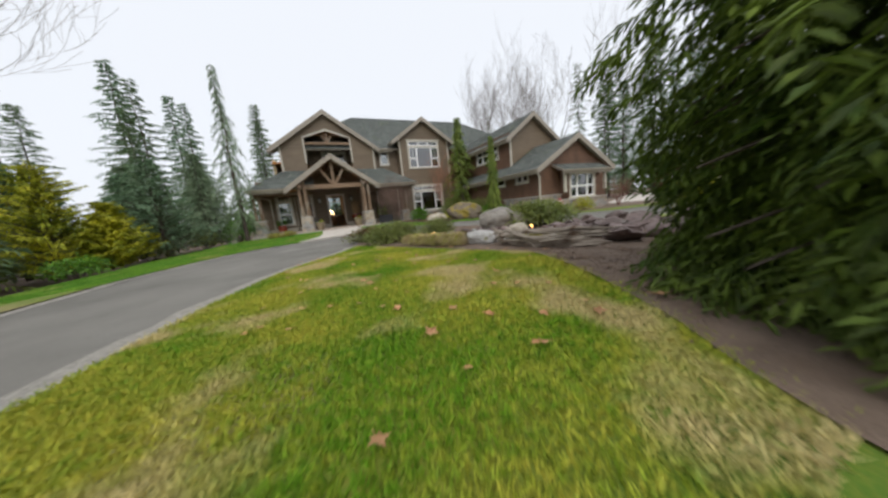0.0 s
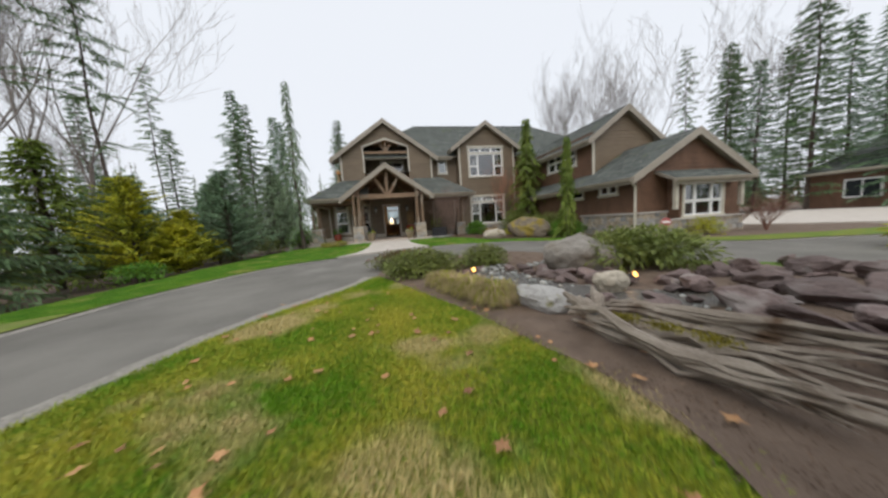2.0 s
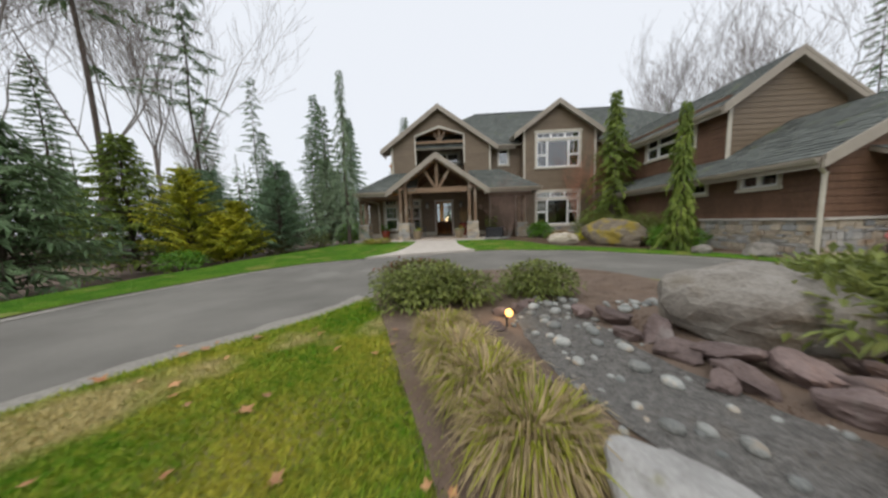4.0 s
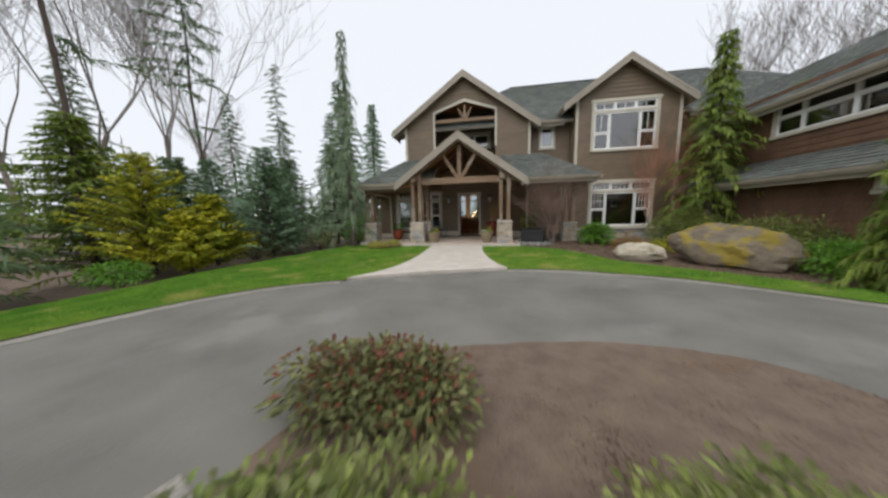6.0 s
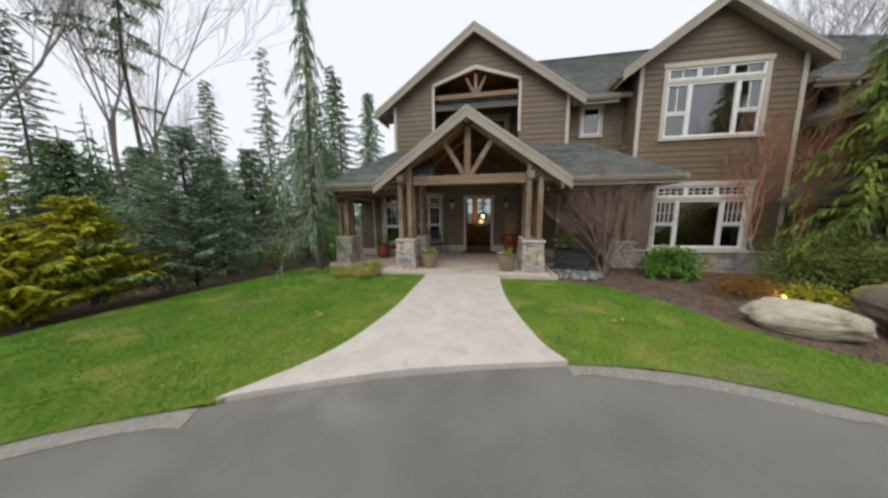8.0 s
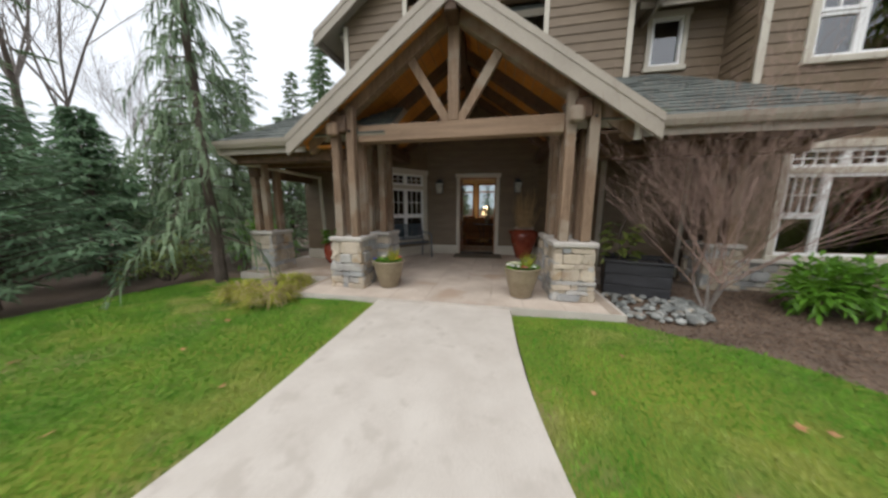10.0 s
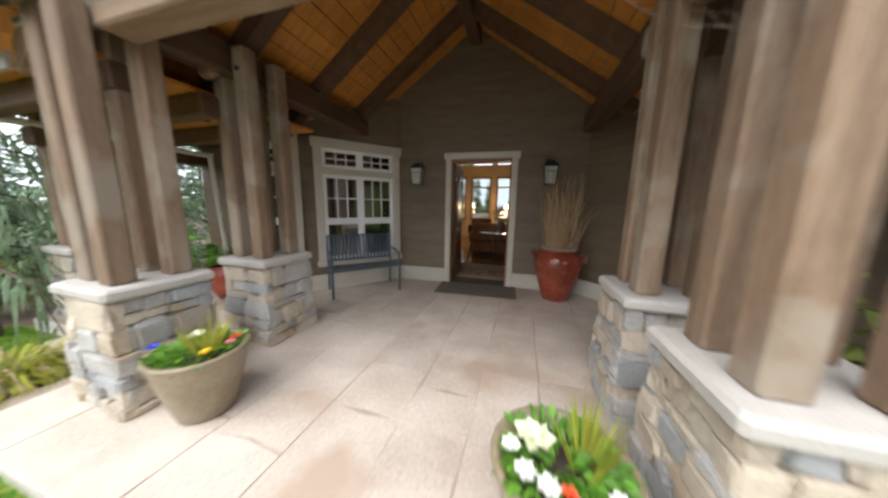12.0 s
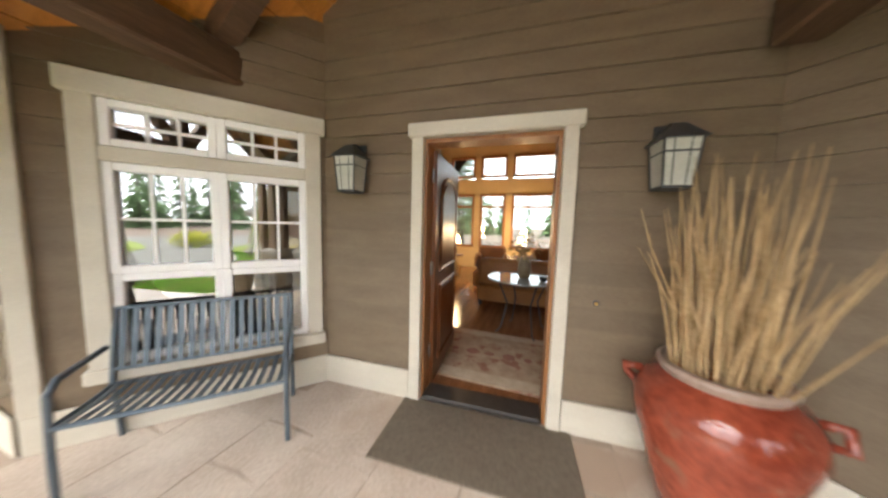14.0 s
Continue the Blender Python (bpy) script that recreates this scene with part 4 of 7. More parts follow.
def room(name, x0, x1, y0, y1, z0, z1, material, label, m=None, openings=()):
    """Floor, ceiling and three walls behind a front wall."""
    t = 0.05
    g = M()
    g.box(x0 - t, x1 + t, y1, y1 + t, z0, z1, m)
    g.box(x0 - t, x0, y0, y1, z0, z1, m)
    g.box(x1, x1 + t, y0, y1, z0, z1, m)
    g.box(x0 - t, x1 + t, y0, y1 + t, z0 - t, z0, m)
    g.box(x0 - t, x1 + t, y0, y1 + t, z1, z1 + t, m)
    return tagged(part(name, g, material), label, "room", "", "structure")


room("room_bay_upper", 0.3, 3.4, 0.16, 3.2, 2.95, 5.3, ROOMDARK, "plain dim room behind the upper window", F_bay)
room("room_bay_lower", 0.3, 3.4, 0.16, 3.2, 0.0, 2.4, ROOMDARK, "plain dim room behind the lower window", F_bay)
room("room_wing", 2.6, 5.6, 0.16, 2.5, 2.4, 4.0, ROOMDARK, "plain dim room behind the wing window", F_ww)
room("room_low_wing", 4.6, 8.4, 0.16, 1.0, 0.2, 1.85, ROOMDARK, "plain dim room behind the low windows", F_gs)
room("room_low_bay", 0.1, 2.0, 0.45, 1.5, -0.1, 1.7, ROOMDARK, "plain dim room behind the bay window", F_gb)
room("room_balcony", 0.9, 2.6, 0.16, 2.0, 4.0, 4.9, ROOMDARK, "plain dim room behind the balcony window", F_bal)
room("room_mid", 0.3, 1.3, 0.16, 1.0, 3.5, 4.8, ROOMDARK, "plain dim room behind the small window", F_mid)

# ---- plants ----
G_FIR = leaf_mat("fir_needles", (0.090, 0.155, 0.070), (0.20, 0.285, 0.135))
G_BLUE = leaf_mat("spruce_needles", (0.110, 0.200, 0.110), (0.235, 0.345, 0.20))
G_YEL = leaf_mat("golden_cypress_leaves", (0.16, 0.24, 0.03), (0.64, 0.58, 0.035), 0.4)
G_SPR = leaf_mat("pale_spruce_needles", (0.14, 0.21, 0.12), (0.26, 0.34, 0.20))
G_CED = leaf_mat("cedar_sprays", (0.020, 0.052, 0.008), (0.16, 0.215, 0.030), 0.45)
G_CYP = leaf_mat("cypress_sprays", (0.085, 0.155, 0.028), (0.29, 0.35, 0.06), 0.35)
G_SHRUB = leaf_mat("shrub_leaves", (0.10, 0.15, 0.035), (0.28, 0.31, 0.085), 0.4, 0.4)
G_OLIVE = leaf_mat("olive_shrub_leaves", (0.11, 0.125, 0.045), (0.24, 0.25, 0.10), 0.4, 0.5)
G_BRIGHT = leaf_mat("bright_leaves", (0.08, 0.21, 0.02), (0.2, 0.40, 0.05), 0.35, 0.35)
G_RED = leaf_mat("reddish_tips", (0.13, 0.045, 0.025), (0.22, 0.085, 0.045), 0.4, 0.4)
G_ORANGE = leaf_mat("russet_stems", (0.20, 0.10, 0.015), (0.34, 0.19, 0.04), 0.35)
G_STRAW = leaf_mat("straw_blades", (0.34, 0.26, 0.13), (0.58, 0.46, 0.27), 0.3)
G_BLADE = leaf_mat("green_yellow_blades", (0.20, 0.24, 0.02), (0.46, 0.44, 0.07), 0.35)
TWIG = mat("red_brown_twigs", (0.16, 0.07, 0.05), (0.27, 0.14, 0.10), 9, 0.8, 0.2, 40)
MAPLETWIG = mat("maple_twigs", (0.24, 0.15, 0.12), (0.38, 0.27, 0.22), 9, 0.8, 0.2, 40)
CORAL = mat("coral_twigs", (0.34, 0.14, 0.08), (0.50, 0.25, 0.16), 9, 0.7, 0.2, 40)
GREYTWIG = mat("grey_twigs", (0.17, 0.145, 0.125), (0.27, 0.24, 0.215), 9, 0.85, 0.2, 40)


def kite(g, p, d, length, width, droop, r):
    """One small leaf or needle spray: a folded kite from p along d."""
    d = d.normalized()
    s = d.cross(Vector((0, 0, 1)))
    s = s.normalized() if s.length > 0.01 else Vector((1, 0, 0))
    s = (s + Vector((r.uniform(-0.5, 0.5), r.uniform(-0.5, 0.5), r.uniform(-0.7, 0.7)))).normalized()
    m = p + d * length * 0.5 + Vector((0, 0, -droop * length * 0.15))
    t = p + d * length + Vector((0, 0, -droop * length))
    k = len(g.v)
    g.v += [tuple(p), tuple(m + s * width * 0.5), tuple(t), tuple(m - s * width * 0.5)]
    g.f.append((k, k + 1, k + 2, k + 3))


def conifer(name, label, H, R, leafm, seed=1, branches=170, sprays=16, length=0.42, width=0.11, droop=0.35, base=0.06, shape=0.85, lift=0.15, bare=0.0, ragged=0.3, at=None, trunk_r=None, category="conifer"):
    """Trunk, whorled limbs and a crown of needle sprays with gaps; the sprays thin out toward the tips."""
    r = random.Random(seed)
    t = thing(name, label, category, at)
    tr = trunk_r or H * 0.014 + 0.03
    wob = [(r.uniform(-1, 1) * H * 0.006, r.uniform(-1, 1) * H * 0.006) for _ in range(9)]
    path = [(wob[i][0] * (i > 0), wob[i][1] * (i > 0), H * i / 8) for i in range(9)]
    wood, leaf = M().tube(path, [tr * (1 - 0.93 * i / 8) for i in range(9)], 8), M()
    for b in range(branches):
        f = base + (1 - base) * ((b + r.random()) / branches) ** 0.85
        if f < bare and r.random() < 0.75:
            continue
        z = f * H
        L = R * max(0.05, (1 - f)) ** shape * r.uniform(1 - ragged, 1 + ragged * 0.6) + 0.05 * R
        az = b * 2.39996 + r.uniform(-0.4, 0.4)
        i = min(7, int(f * 8))
        k = f * 8 - i
        o = Vector(path[i]).lerp(Vector(path[i + 1]), k)
        d = Vector((math.cos(az), math.sin(az), lift + r.uniform(-0.1, 0.1)))
        tip = o + d * L + Vector((0, 0, -droop * L * 0.6))
        mid = o + d * L * 0.55 + Vector((0, 0, -droop * L * 0.12))
        wood.tube([o, mid, tip], [tr * 0.22 * (1 - f) + 0.008, 0.008, 0.003], 3, False)
        n = max(3, int(sprays * (0.35 + 0.65 * L / R)))
        for s in range(n):
            q = 0.12 + 0.88 * (s + r.random()) / n
            p = o.lerp(mid, q / 0.55) if q < 0.55 else mid.lerp(tip, (q - 0.55) / 0.45)
            side = 1 if s % 2 else -1
            dd = Vector((math.cos(az + side * r.uniform(0.3, 1.1)), math.sin(az + side * r.uniform(0.3, 1.1)), r.uniform(-0.5, 0.25)))
            kite(leaf, p, dd, length * r.uniform(0.6, 1.25) * (1 - 0.35 * f), width * r.uniform(0.7, 1.3), droop * r.uniform(0.4, 1.4), r)
    part("trunk", wood, BARK, t)
    part("crown", leaf, leafm, t)
    return t


def grow(g, p, d, L, rad, depth, r, spread, up=0.12, sides=5, kids=(2, 3), least=0.002):
    """A limb that bends, and its side limbs."""
    pts, rr = [p], [rad]
    for k in range(3):
        d = (d + Vector((r.uniform(-0.22, 0.22), r.uniform(-0.22, 0.22), r.uniform(-0.06, 0.16) + up * 0.5))).normalized()
        p = p + d * L / 3
        pts.append(p)
        rr.append(max(least, rad * (1 - 0.17 * (k + 1))))
    g.tube(pts, rr, max(3, sides), False)
    if depth <= 0:
        return
    for i in range(r.randint(*kids) + 1):
        at = pts[min(3, 1 + i % 3)]
        nd = (d + Vector((r.uniform(-1, 1), r.uniform(-1, 1), r.uniform(-0.35, 0.5))) * spread).normalized()
        grow(g, at, nd, L * r.uniform(0.55, 0.82), rr[-1] * r.uniform(0.5, 0.75), depth - 1, r, spread, up, sides - 1, kids, least)


def bare_tree(name, label, H, seed, barkm, twigm, trunk=0.42, rad=None, depth=5, spread=0.75, stems=1, at=None, category="tree", kids=(2, 3)):
    r = random.Random(seed)
    t = thing(name, label, category, at)
    rad = rad or H * 0.014
    wood, twigs = M(), M()
    for s in range(stems):
        lean = Vector((r.uniform(-0.1, 0.1), r.uniform(-0.1, 0.1), 1)) if stems == 1 else Vector((math.cos(s * 2.4) * 0.45, math.sin(s * 2.4) * 0.45, 1))
        pts, p, d = [Vector((0, 0, -0.05))], Vector((0, 0, 0)), lean.normalized()
        for k in range(4):
            p = p + d * H * trunk / 4
            d = (d + Vector((r.uniform(-0.08, 0.08), r.uniform(-0.08, 0.08), 0.05))).normalized()
            pts.append(p)
        wood.tube(pts, [rad * (1.25, 1, 0.92, 0.84, 0.76)[i] for i in range(5)], 9, False)
        for i in range(5):
            grow(twigs, pts[-1 - (i % 2)], (d + Vector((r.uniform(-1, 1), r.uniform(-1, 1), r.uniform(0, 0.5))) * spread).normalized(), H * (1 - trunk) * r.uniform(0.36, 0.52), rad * r.uniform(0.32, 0.5), depth - 2, r, spread, 0.12, 5, kids, rad * 0.065)
    part("trunk", wood, barkm, t)
    part("crown", twigs, twigm, t, "leafless branches and twigs")
    return t


def shrub(name, label, rx, ry, rz, n, leaf, leafm, seed, at, tips=None, clumps=9, aspect=0.5, category="shrub", floppy=0.3):
    """A mound of leaves in uneven clumps on thin stems."""
    r = random.Random(seed)
    t = thing(name, label, category, at)
    stems, lv, tp = M(), M(), M()
    cs = []
    for k in range(clumps):
        a, q = k * 2.39996 + r.uniform(-0.3, 0.3), math.sqrt((k + 0.5) / clumps)
        c = Vector((rx * 0.72 * q * math.cos(a), ry * 0.72 * q * math.sin(a), rz * (0.40 + 0.38 * (1 - q * q) + r.uniform(-0.08, 0.1))))
        cs.append(c)
        stems.tube([(c.x * 0.15, c.y * 0.15, -0.03), (c.x * 0.6, c.y * 0.6, c.z * 0.6), tuple(c)], [0.014, 0.009, 0.005], 4, False)
    for i in range(n):
        c = cs[i % clumps]
        v = Vector((r.gauss(0, 1), r.gauss(0, 1), r.gauss(0, 0.9)))
        v.normalize()
        k = r.uniform(0.25, 1.0) ** 0.6
        p = c + Vector((v.x * rx * 0.42 * k, v.y * ry * 0.42 * k, v.z * rz * 0.40 * k))
        p.z = max(p.z, 0.02)
        d = (v + Vector((r.uniform(-0.5, 0.5), r.uniform(-0.5, 0.5), r.uniform(-0.2, 0.5)))).normalized()
        g = tp if (tips and v.z > 0.2 and r.random() < 0.35) else lv
        kite(g, p, d, leaf * r.uniform(0.6, 1.3), leaf * aspect * r.uniform(0.7, 1.2), floppy, r)
    part("stem_bundle", stems, BARK, t)
    part("foliage", lv, leafm, t)
    if tips:
        tagged(part("tip_foliage", tp, tips, t, "reddish leaf tips"), "", "", "", "stuff")
    return t


def tussock(name, label, R, H, n, seed, at, mats, category="grass clump", w=0.012):
    """A clump of arching blades."""
    r = random.Random(seed)
    t = thing(name, label, category, at)
    gs = [M() for _ in mats]
    for i in range(n):
        a, g = r.uniform(0, 2 * math.pi), gs[r.randrange(len(gs))]
        d = Vector((math.cos(a), math.sin(a), 0))
        s = Vector((-d.y, d.x, 0)) * w * r.uniform(0.6, 1.3)
        o = d * R * 0.25 * r.random() + Vector((r.uniform(-0.03, 0.03), r.uniform(-0.03, 0.03), 0))
        reach, h = R * r.uniform(0.35, 1.1), H * r.uniform(0.5, 1.1)
        p = [o + d * reach * q + Vector((0, 0, h * (1.9 * q - 1.75 * q * q * r.uniform(0.75, 1.05)))) for q in (0, 0.35, 0.7, 1.0)]
        k = len(g.v)
        for j, q in enumerate(p):
            f = (1, 0.9, 0.6, 0.1)[j]
            q = Vector((q.x, q.y, max(q.z, 0.01)))
            g.v += [tuple(q - s * f), tuple(q + s * f)]
        g.f += [(k + 2 * j, k + 2 * j + 1, k + 2 * j + 3, k + 2 * j + 2) for j in range(3)]
    for g, m in zip(gs, mats):
        part("blade_tuft", g, m, t)
    return t


def on_ground(x, y, dz=0.0, rz=0.0, s=1.0):
    return pose(x, y, height(x, y) + dz, 0, 0, rz) @ Matrix.Scale(s, 4)


# trees on the lawn's far side
conifer("weeping_spruce", "tall narrow weeping blue-green spruce with drooping limbs", 8.3, 1.45, G_SPR, 3, 95, 46, 0.22, 0.035, 1.7, 0.10, 1.35, 0.12, 0.0, 0.85, on_ground(-4.05, -3.25, 0.02), 0.10)
conifer("young_fir", "dense dark green young fir at the lawn's edge", 3.95, 1.75, G_BLUE, 4, 200, 44, 0.24, 0.045, 0.12, 0.03, 0.75, 0.35, 0, 0.4, on_ground(-6.55, -4.75))
conifer("young_fir", "dense blue-green fir beside the porch", 5.0, 2.0, G_SPR, 5, 170, 44, 0.28, 0.045, 0.5, 0.03, 0.8, 0.2, 0, 0.5, on_ground(-6.2, -0.9))
for x, y, H, rad, sd in ((-7.9, -7.5, 3.3, 1.3, 6), (-7.2, -6.3, 2.2, 0.95, 7), (-6.9, -7.3, 1.7, 0.8, 15)):
    conifer("golden_cypress", "golden yellow-green feathery cypress", H, rad, G_YEL, sd, 210, 60, 0.17, 0.045, 0.30, 0.02, 0.6, 0.6, 0, 0.75, on_ground(x, y))
conifer("hedge_conifer", "dark green spreading conifer along the drive", 3.9, 2.1, G_FIR, 8, 230, 46, 0.28, 0.055, 0.45, 0.02, 0.7, 0.25, 0, 0.35, on_ground(-8.6, -10.9))
conifer("hedge_conifer", "dark blue-green spreading conifer along the drive", 3.3, 2.0, G_BLUE, 9, 220, 46, 0.28, 0.055, 0.45, 0.02, 0.7, 0.25, 0, 0.35, on_ground(-8.4, -13.8))
conifer("hedge_conifer", "dark green spreading conifer along the drive", 4.4, 2.2, G_FIR, 10, 230, 46, 0.28, 0.055, 0.45, 0.02, 0.7, 0.25, 0, 0.35, on_ground(-9.6, -17.0))
for x, y, H, rad, m, sd in ((-8.3, -2.6, 3.9, 1.6, G_BLUE, 16), (-9.3, -0.2, 4.8, 1.9, G_FIR, 17), (-7.0, 2.0, 5.0, 1.8, G_SPR, 18), (-10.2, -5.0, 4.0, 1.8, G_FIR, 19), (-12.0, -2.2, 4.6, 2.0, G_BLUE, 20)):
    conifer("hedge_conifer", "mid green conifer in the thicket beside the lawn", H, rad, m, sd, 200, 44, 0.27, 0.055, 0.4, 0.02, 0.75, 0.25, 0, 0.4, on_ground(x, y))
conifer("hedge_conifer", "mid green conifer behind the golden cypress", 4.6, 1.9, G_CYP, 11, 220, 46, 0.28, 0.055, 0.4, 0.02, 0.75, 0.25, 0, 0.35, on_ground(-9.9, -7.6))
shrub("lawn_shrub", "low green shrub at the lawn's edge", 0.6, 0.6, 0.55, 900, 0.10, G_BRIGHT, 12, on_ground(-6.75, -8.9))
shrub("lawn_shrub", "olive green shrub between the conifers", 0.9, 0.8, 0.9, 1200, 0.10, G_OLIVE, 13, on_ground(-6.9, -5.2))
shrub("lawn_shrub", "olive green shrub between the conifers", 0.8, 0.8, 0.8, 1000, 0.10, G_SHRUB, 14, on_ground(-5.9, -2.9))

# cypresses before the wing
conifer("weeping_cypress", "tall weeping green cypress by the brown wall", 6.4, 1.45, G_CYP, 21, 150, 64, 0.24, 0.04, 0.9, 0.10, 0.95, 0.14, 0, 0.6, on_ground(8.4, -3.75))
conifer("weeping_cypress", "slender yellow-green cypress by the low wing", 3.95, 0.42, G_CYP, 22, 120, 40, 0.17, 0.04, 1.3, 0.02, 0.7, 0.1, 0, 0.6, on_ground(7.4, -8.6))

# great cedar beside the start of the way
cedar = thing("cedar_tree", "large dense cedar with flat green sprays hanging over bare mulch", "cedar", on_ground(2.3, -19.66))
rc = random.Random(31)
part("trunk", M().tube([(0, 0, -0.1), (0.03, 0, 3), (0, 0.05, 8)], [0.2, 0.14, 0.03], 10), BARK, cedar)
limbs, sprays, shade = M(), M(), M()
for k in range(30000):
    z = 0.06 + 7.4 * rc.random() ** 1.7
    az = rc.uniform(0, 2 * math.pi)
    lobe = 0.80 + 0.34 * noise.noise((math.cos(az) * 2.2, math.sin(az) * 2.2, z * 0.9)) + 0.22 * noise.noise((math.cos(az) * 6, math.sin(az) * 6, z * 2.6))
    rad = 1.65 * math.sqrt(max(0.03, 1 - (z / 8.2) ** 2)) * lobe
    q = rc.random() ** 0.5
    o = Vector((math.cos(az), math.sin(az), 0))
    p = o * rad * q + Vector((0, 0, max(0.05, z)))
    d = (o + Vector((-o.y, o.x, 0)) * rc.uniform(-0.8, 0.8) + Vector((0, 0, rc.uniform(-0.9, 0.15)))).normalized()
    across = d.cross(Vector((0, 0, 1))).normalized()
    long = rc.uniform(0.12, 0.26)
    g = sprays if q > 0.72 else shade
    for f in range(6):
        at = p + d * long * f / 6 + Vector((0, 0, -0.45 * long * (f / 6) ** 2))
        kite(g, at, d + across * (0.9 if f % 2 else -0.9) + Vector((0, 0, -0.35)), long * (0.6 - 0.05 * f), 0.026, 0.3, rc)
for k in range(150):
    z, az = 0.1 + 6.5 * rc.random(), rc.uniform(0, 6.283)
    o = Vector((math.cos(az), math.sin(az), 0))
    rad = 1.4 * math.sqrt(max(0.05, 1 - (z / 8.2) ** 2))
    limbs.tube([Vector((0, 0, z)), o * rad * 0.6 + Vector((0, 0, z + 0.08)), o * rad + Vector((0, 0, z - 0.12))], [0.03, 0.018, 0.005], 4, False)
part("limb_bundle", limbs, BARK, cedar)
part("inner_crown", shade, G_CED, cedar)
part("crown", sprays, G_CED, cedar)

# tall woods: a few built trees, then copies
firA = conifer("tall_fir", "tall dark fir of the woods with open ragged crown", 20, 3.6, G_FIR, 41, 150, 60, 0.62, 0.10, 0.25, 0.08, 0.8, 0.10, 0.0, 0.65, on_ground(-14.2, 15.2, -0.3, 0, 0.78), 0.2)
firB = conifer("tall_fir", "tall blue-green fir of the woods with open ragged crown", 20, 4.0, G_BLUE, 42, 150, 60, 0.62, 0.10, 0.35, 0.05, 0.85, 0.06, 0.0, 0.65, on_ground(-10.3, 13.6, -0.3, 0, 0.66), 0.2)
firC = conifer("tall_fir", "tall thin fir with sparse limbs and a bare lower trunk", 24, 3.0, G_FIR, 43, 85, 60, 0.55, 0.08, 0.3, 0.30, 0.55, 0.02, 0.5, 0.9, on_ground(-13.6, -1.2, -0.3, 0, 0.72), 0.14)
for src, x, y, sc, rz in ((firC, -23.7, 16.5, 0.84, 40), (firA, -12.6, 9.3, 0.55, 100), (firB, -16.6, 18.2, 0.92, 10), (firA, -6.0, 22.0, 0.72, 70), (firA, -6.2, 24.0, 0.85, 33), (firB, -14.0, 22.0, 0.85, 200), (firA, -19.5, 12.0, 0.6, 160), (firB, -26, 12, 0.75, 130), (firC, -12.4, -6.3, 0.85, 80), (firA, -30, 3, 0.75, 5),
                          (firC, 33.9, 6.9, 0.76, 150), (firA, 32.3, 2.1, 0.78, 20), (firB, 31.6, -0.5, 0.64, 200), (firA, 31.0, -3.8, 0.8, 250), (firB, 35.5, -5.0, 0.7, 350), (firA, 36, 4.0, 0.8, 75), (firB, 40, -6, 0.85, 140), (firB, 37.1, -2.8, 0.74, 310), (firA, 37.7, 0.8, 0.75, 120), (firB, 31.3, -7.2, 0.62, 60), (firA, 34.6, -7.6, 0.5, 15),
                          (firB, 38, -9, 0.8, 95), (firA, 44, -12, 0.9, 190), (firC, 26, 17, 0.6, 230), (firB, 48, -19, 0.9, 44), (firA, -26, -14, 0.8, 66), (firB, -22, -22, 0.8, 99)):
    copy_thing(src, on_ground(x, y, -0.3, rz, sc / src.scale[0]))
bareA = bare_tree("bare_alder", "tall leafless alder with forking grey limbs", 21, 51, PALEBARK, GREYTWIG, 0.34, 0.13, 6, 0.55, 1, on_ground(-18.0, 0.6, -0.3))
bareB = bare_tree("bare_alder", "tall leafless alder with forking grey limbs", 21, 52, PALEBARK, GREYTWIG, 0.30, 0.12, 6, 0.60, 1, on_ground(-17.0, 1.6, -0.3))
for src, x, y, sc, rz in ((bareB, -16.0, -4.6, 0.95, 80), (bareA, -14.5, -8.0, 0.9, 200), (bareA, -22, -3.5, 0.9, 40), (bareB, 21.1, 13.4, 0.98, 20), (bareA, 22.3, 10.1, 0.86, 150), (bareB, 27.1, 5.7, 0.96, 280), (bareA, 24.5, 8.0, 0.8, 95), (bareA, 38.7, 3.1, 0.95, 10), (bareA, -21, 6, 0.6, 300)):
    copy_thing(src, on_ground(x, y, -0.3, rz, sc))
# the far woods all round
far, wood_far = M(), M()
rf = random.Random(77)
for k in range(230):
    a, dist = rf.uniform(0, 2 * math.pi), rf.uniform(52, 105)
    x, y, H = dist * math.cos(a), dist * math.sin(a) - 6, rf.uniform(8, 17)
    wood_far.tube([(x, y, -1), (x, y, H)], [0.22, 0.03], 4, False)
    for b in range(110):
        f = rf.random() ** 1.2
        az, L = rf.uniform(0, 6.283), (1 - f) * H * 0.21 + 0.2
        kite(far, Vector((x, y, f * H)), Vector((math.cos(az), math.sin(az), rf.uniform(-0.5, 0.1))), L * rf.uniform(0.7, 1.2), L * 0.5, 0.2, rf)
woods = thing("far_woods", "dense dark conifer woods round the clearing", "woods", kind="stuff")
part("crowns", far, G_FIR, woods)
part("trunks", wood_far, BARK, woods)

# shrubs of the island
shrub("island_shrub", "low evergreen shrub with reddish tips on the island", 0.80, 0.55, 0.46, 4600, 0.072, G_SHRUB, 61, on_ground(1.02, -12.92), G_OLIVE, 22)
shrub("island_shrub", "low evergreen shrub with reddish tips at the island's edge", 0.78, 0.48, 0.36, 3600, 0.075, G_OLIVE, 62, on_ground(0.68, -11.78), G_RED, 20)
shrub("island_shrub", "low evergreen shrub beside the stones", 0.52, 0.42, 0.42, 2800, 0.068, G_SHRUB, 63, on_ground(2.40, -12.62), G_OLIVE, 16)
shrub("rhododendron", "broad-leaved rhododendron sprawling beside the boulder", 1.2, 0.85, 0.62, 3600, 0.13, G_SHRUB, 65, on_ground(4.75, -14.05), None, 24, 0.38)
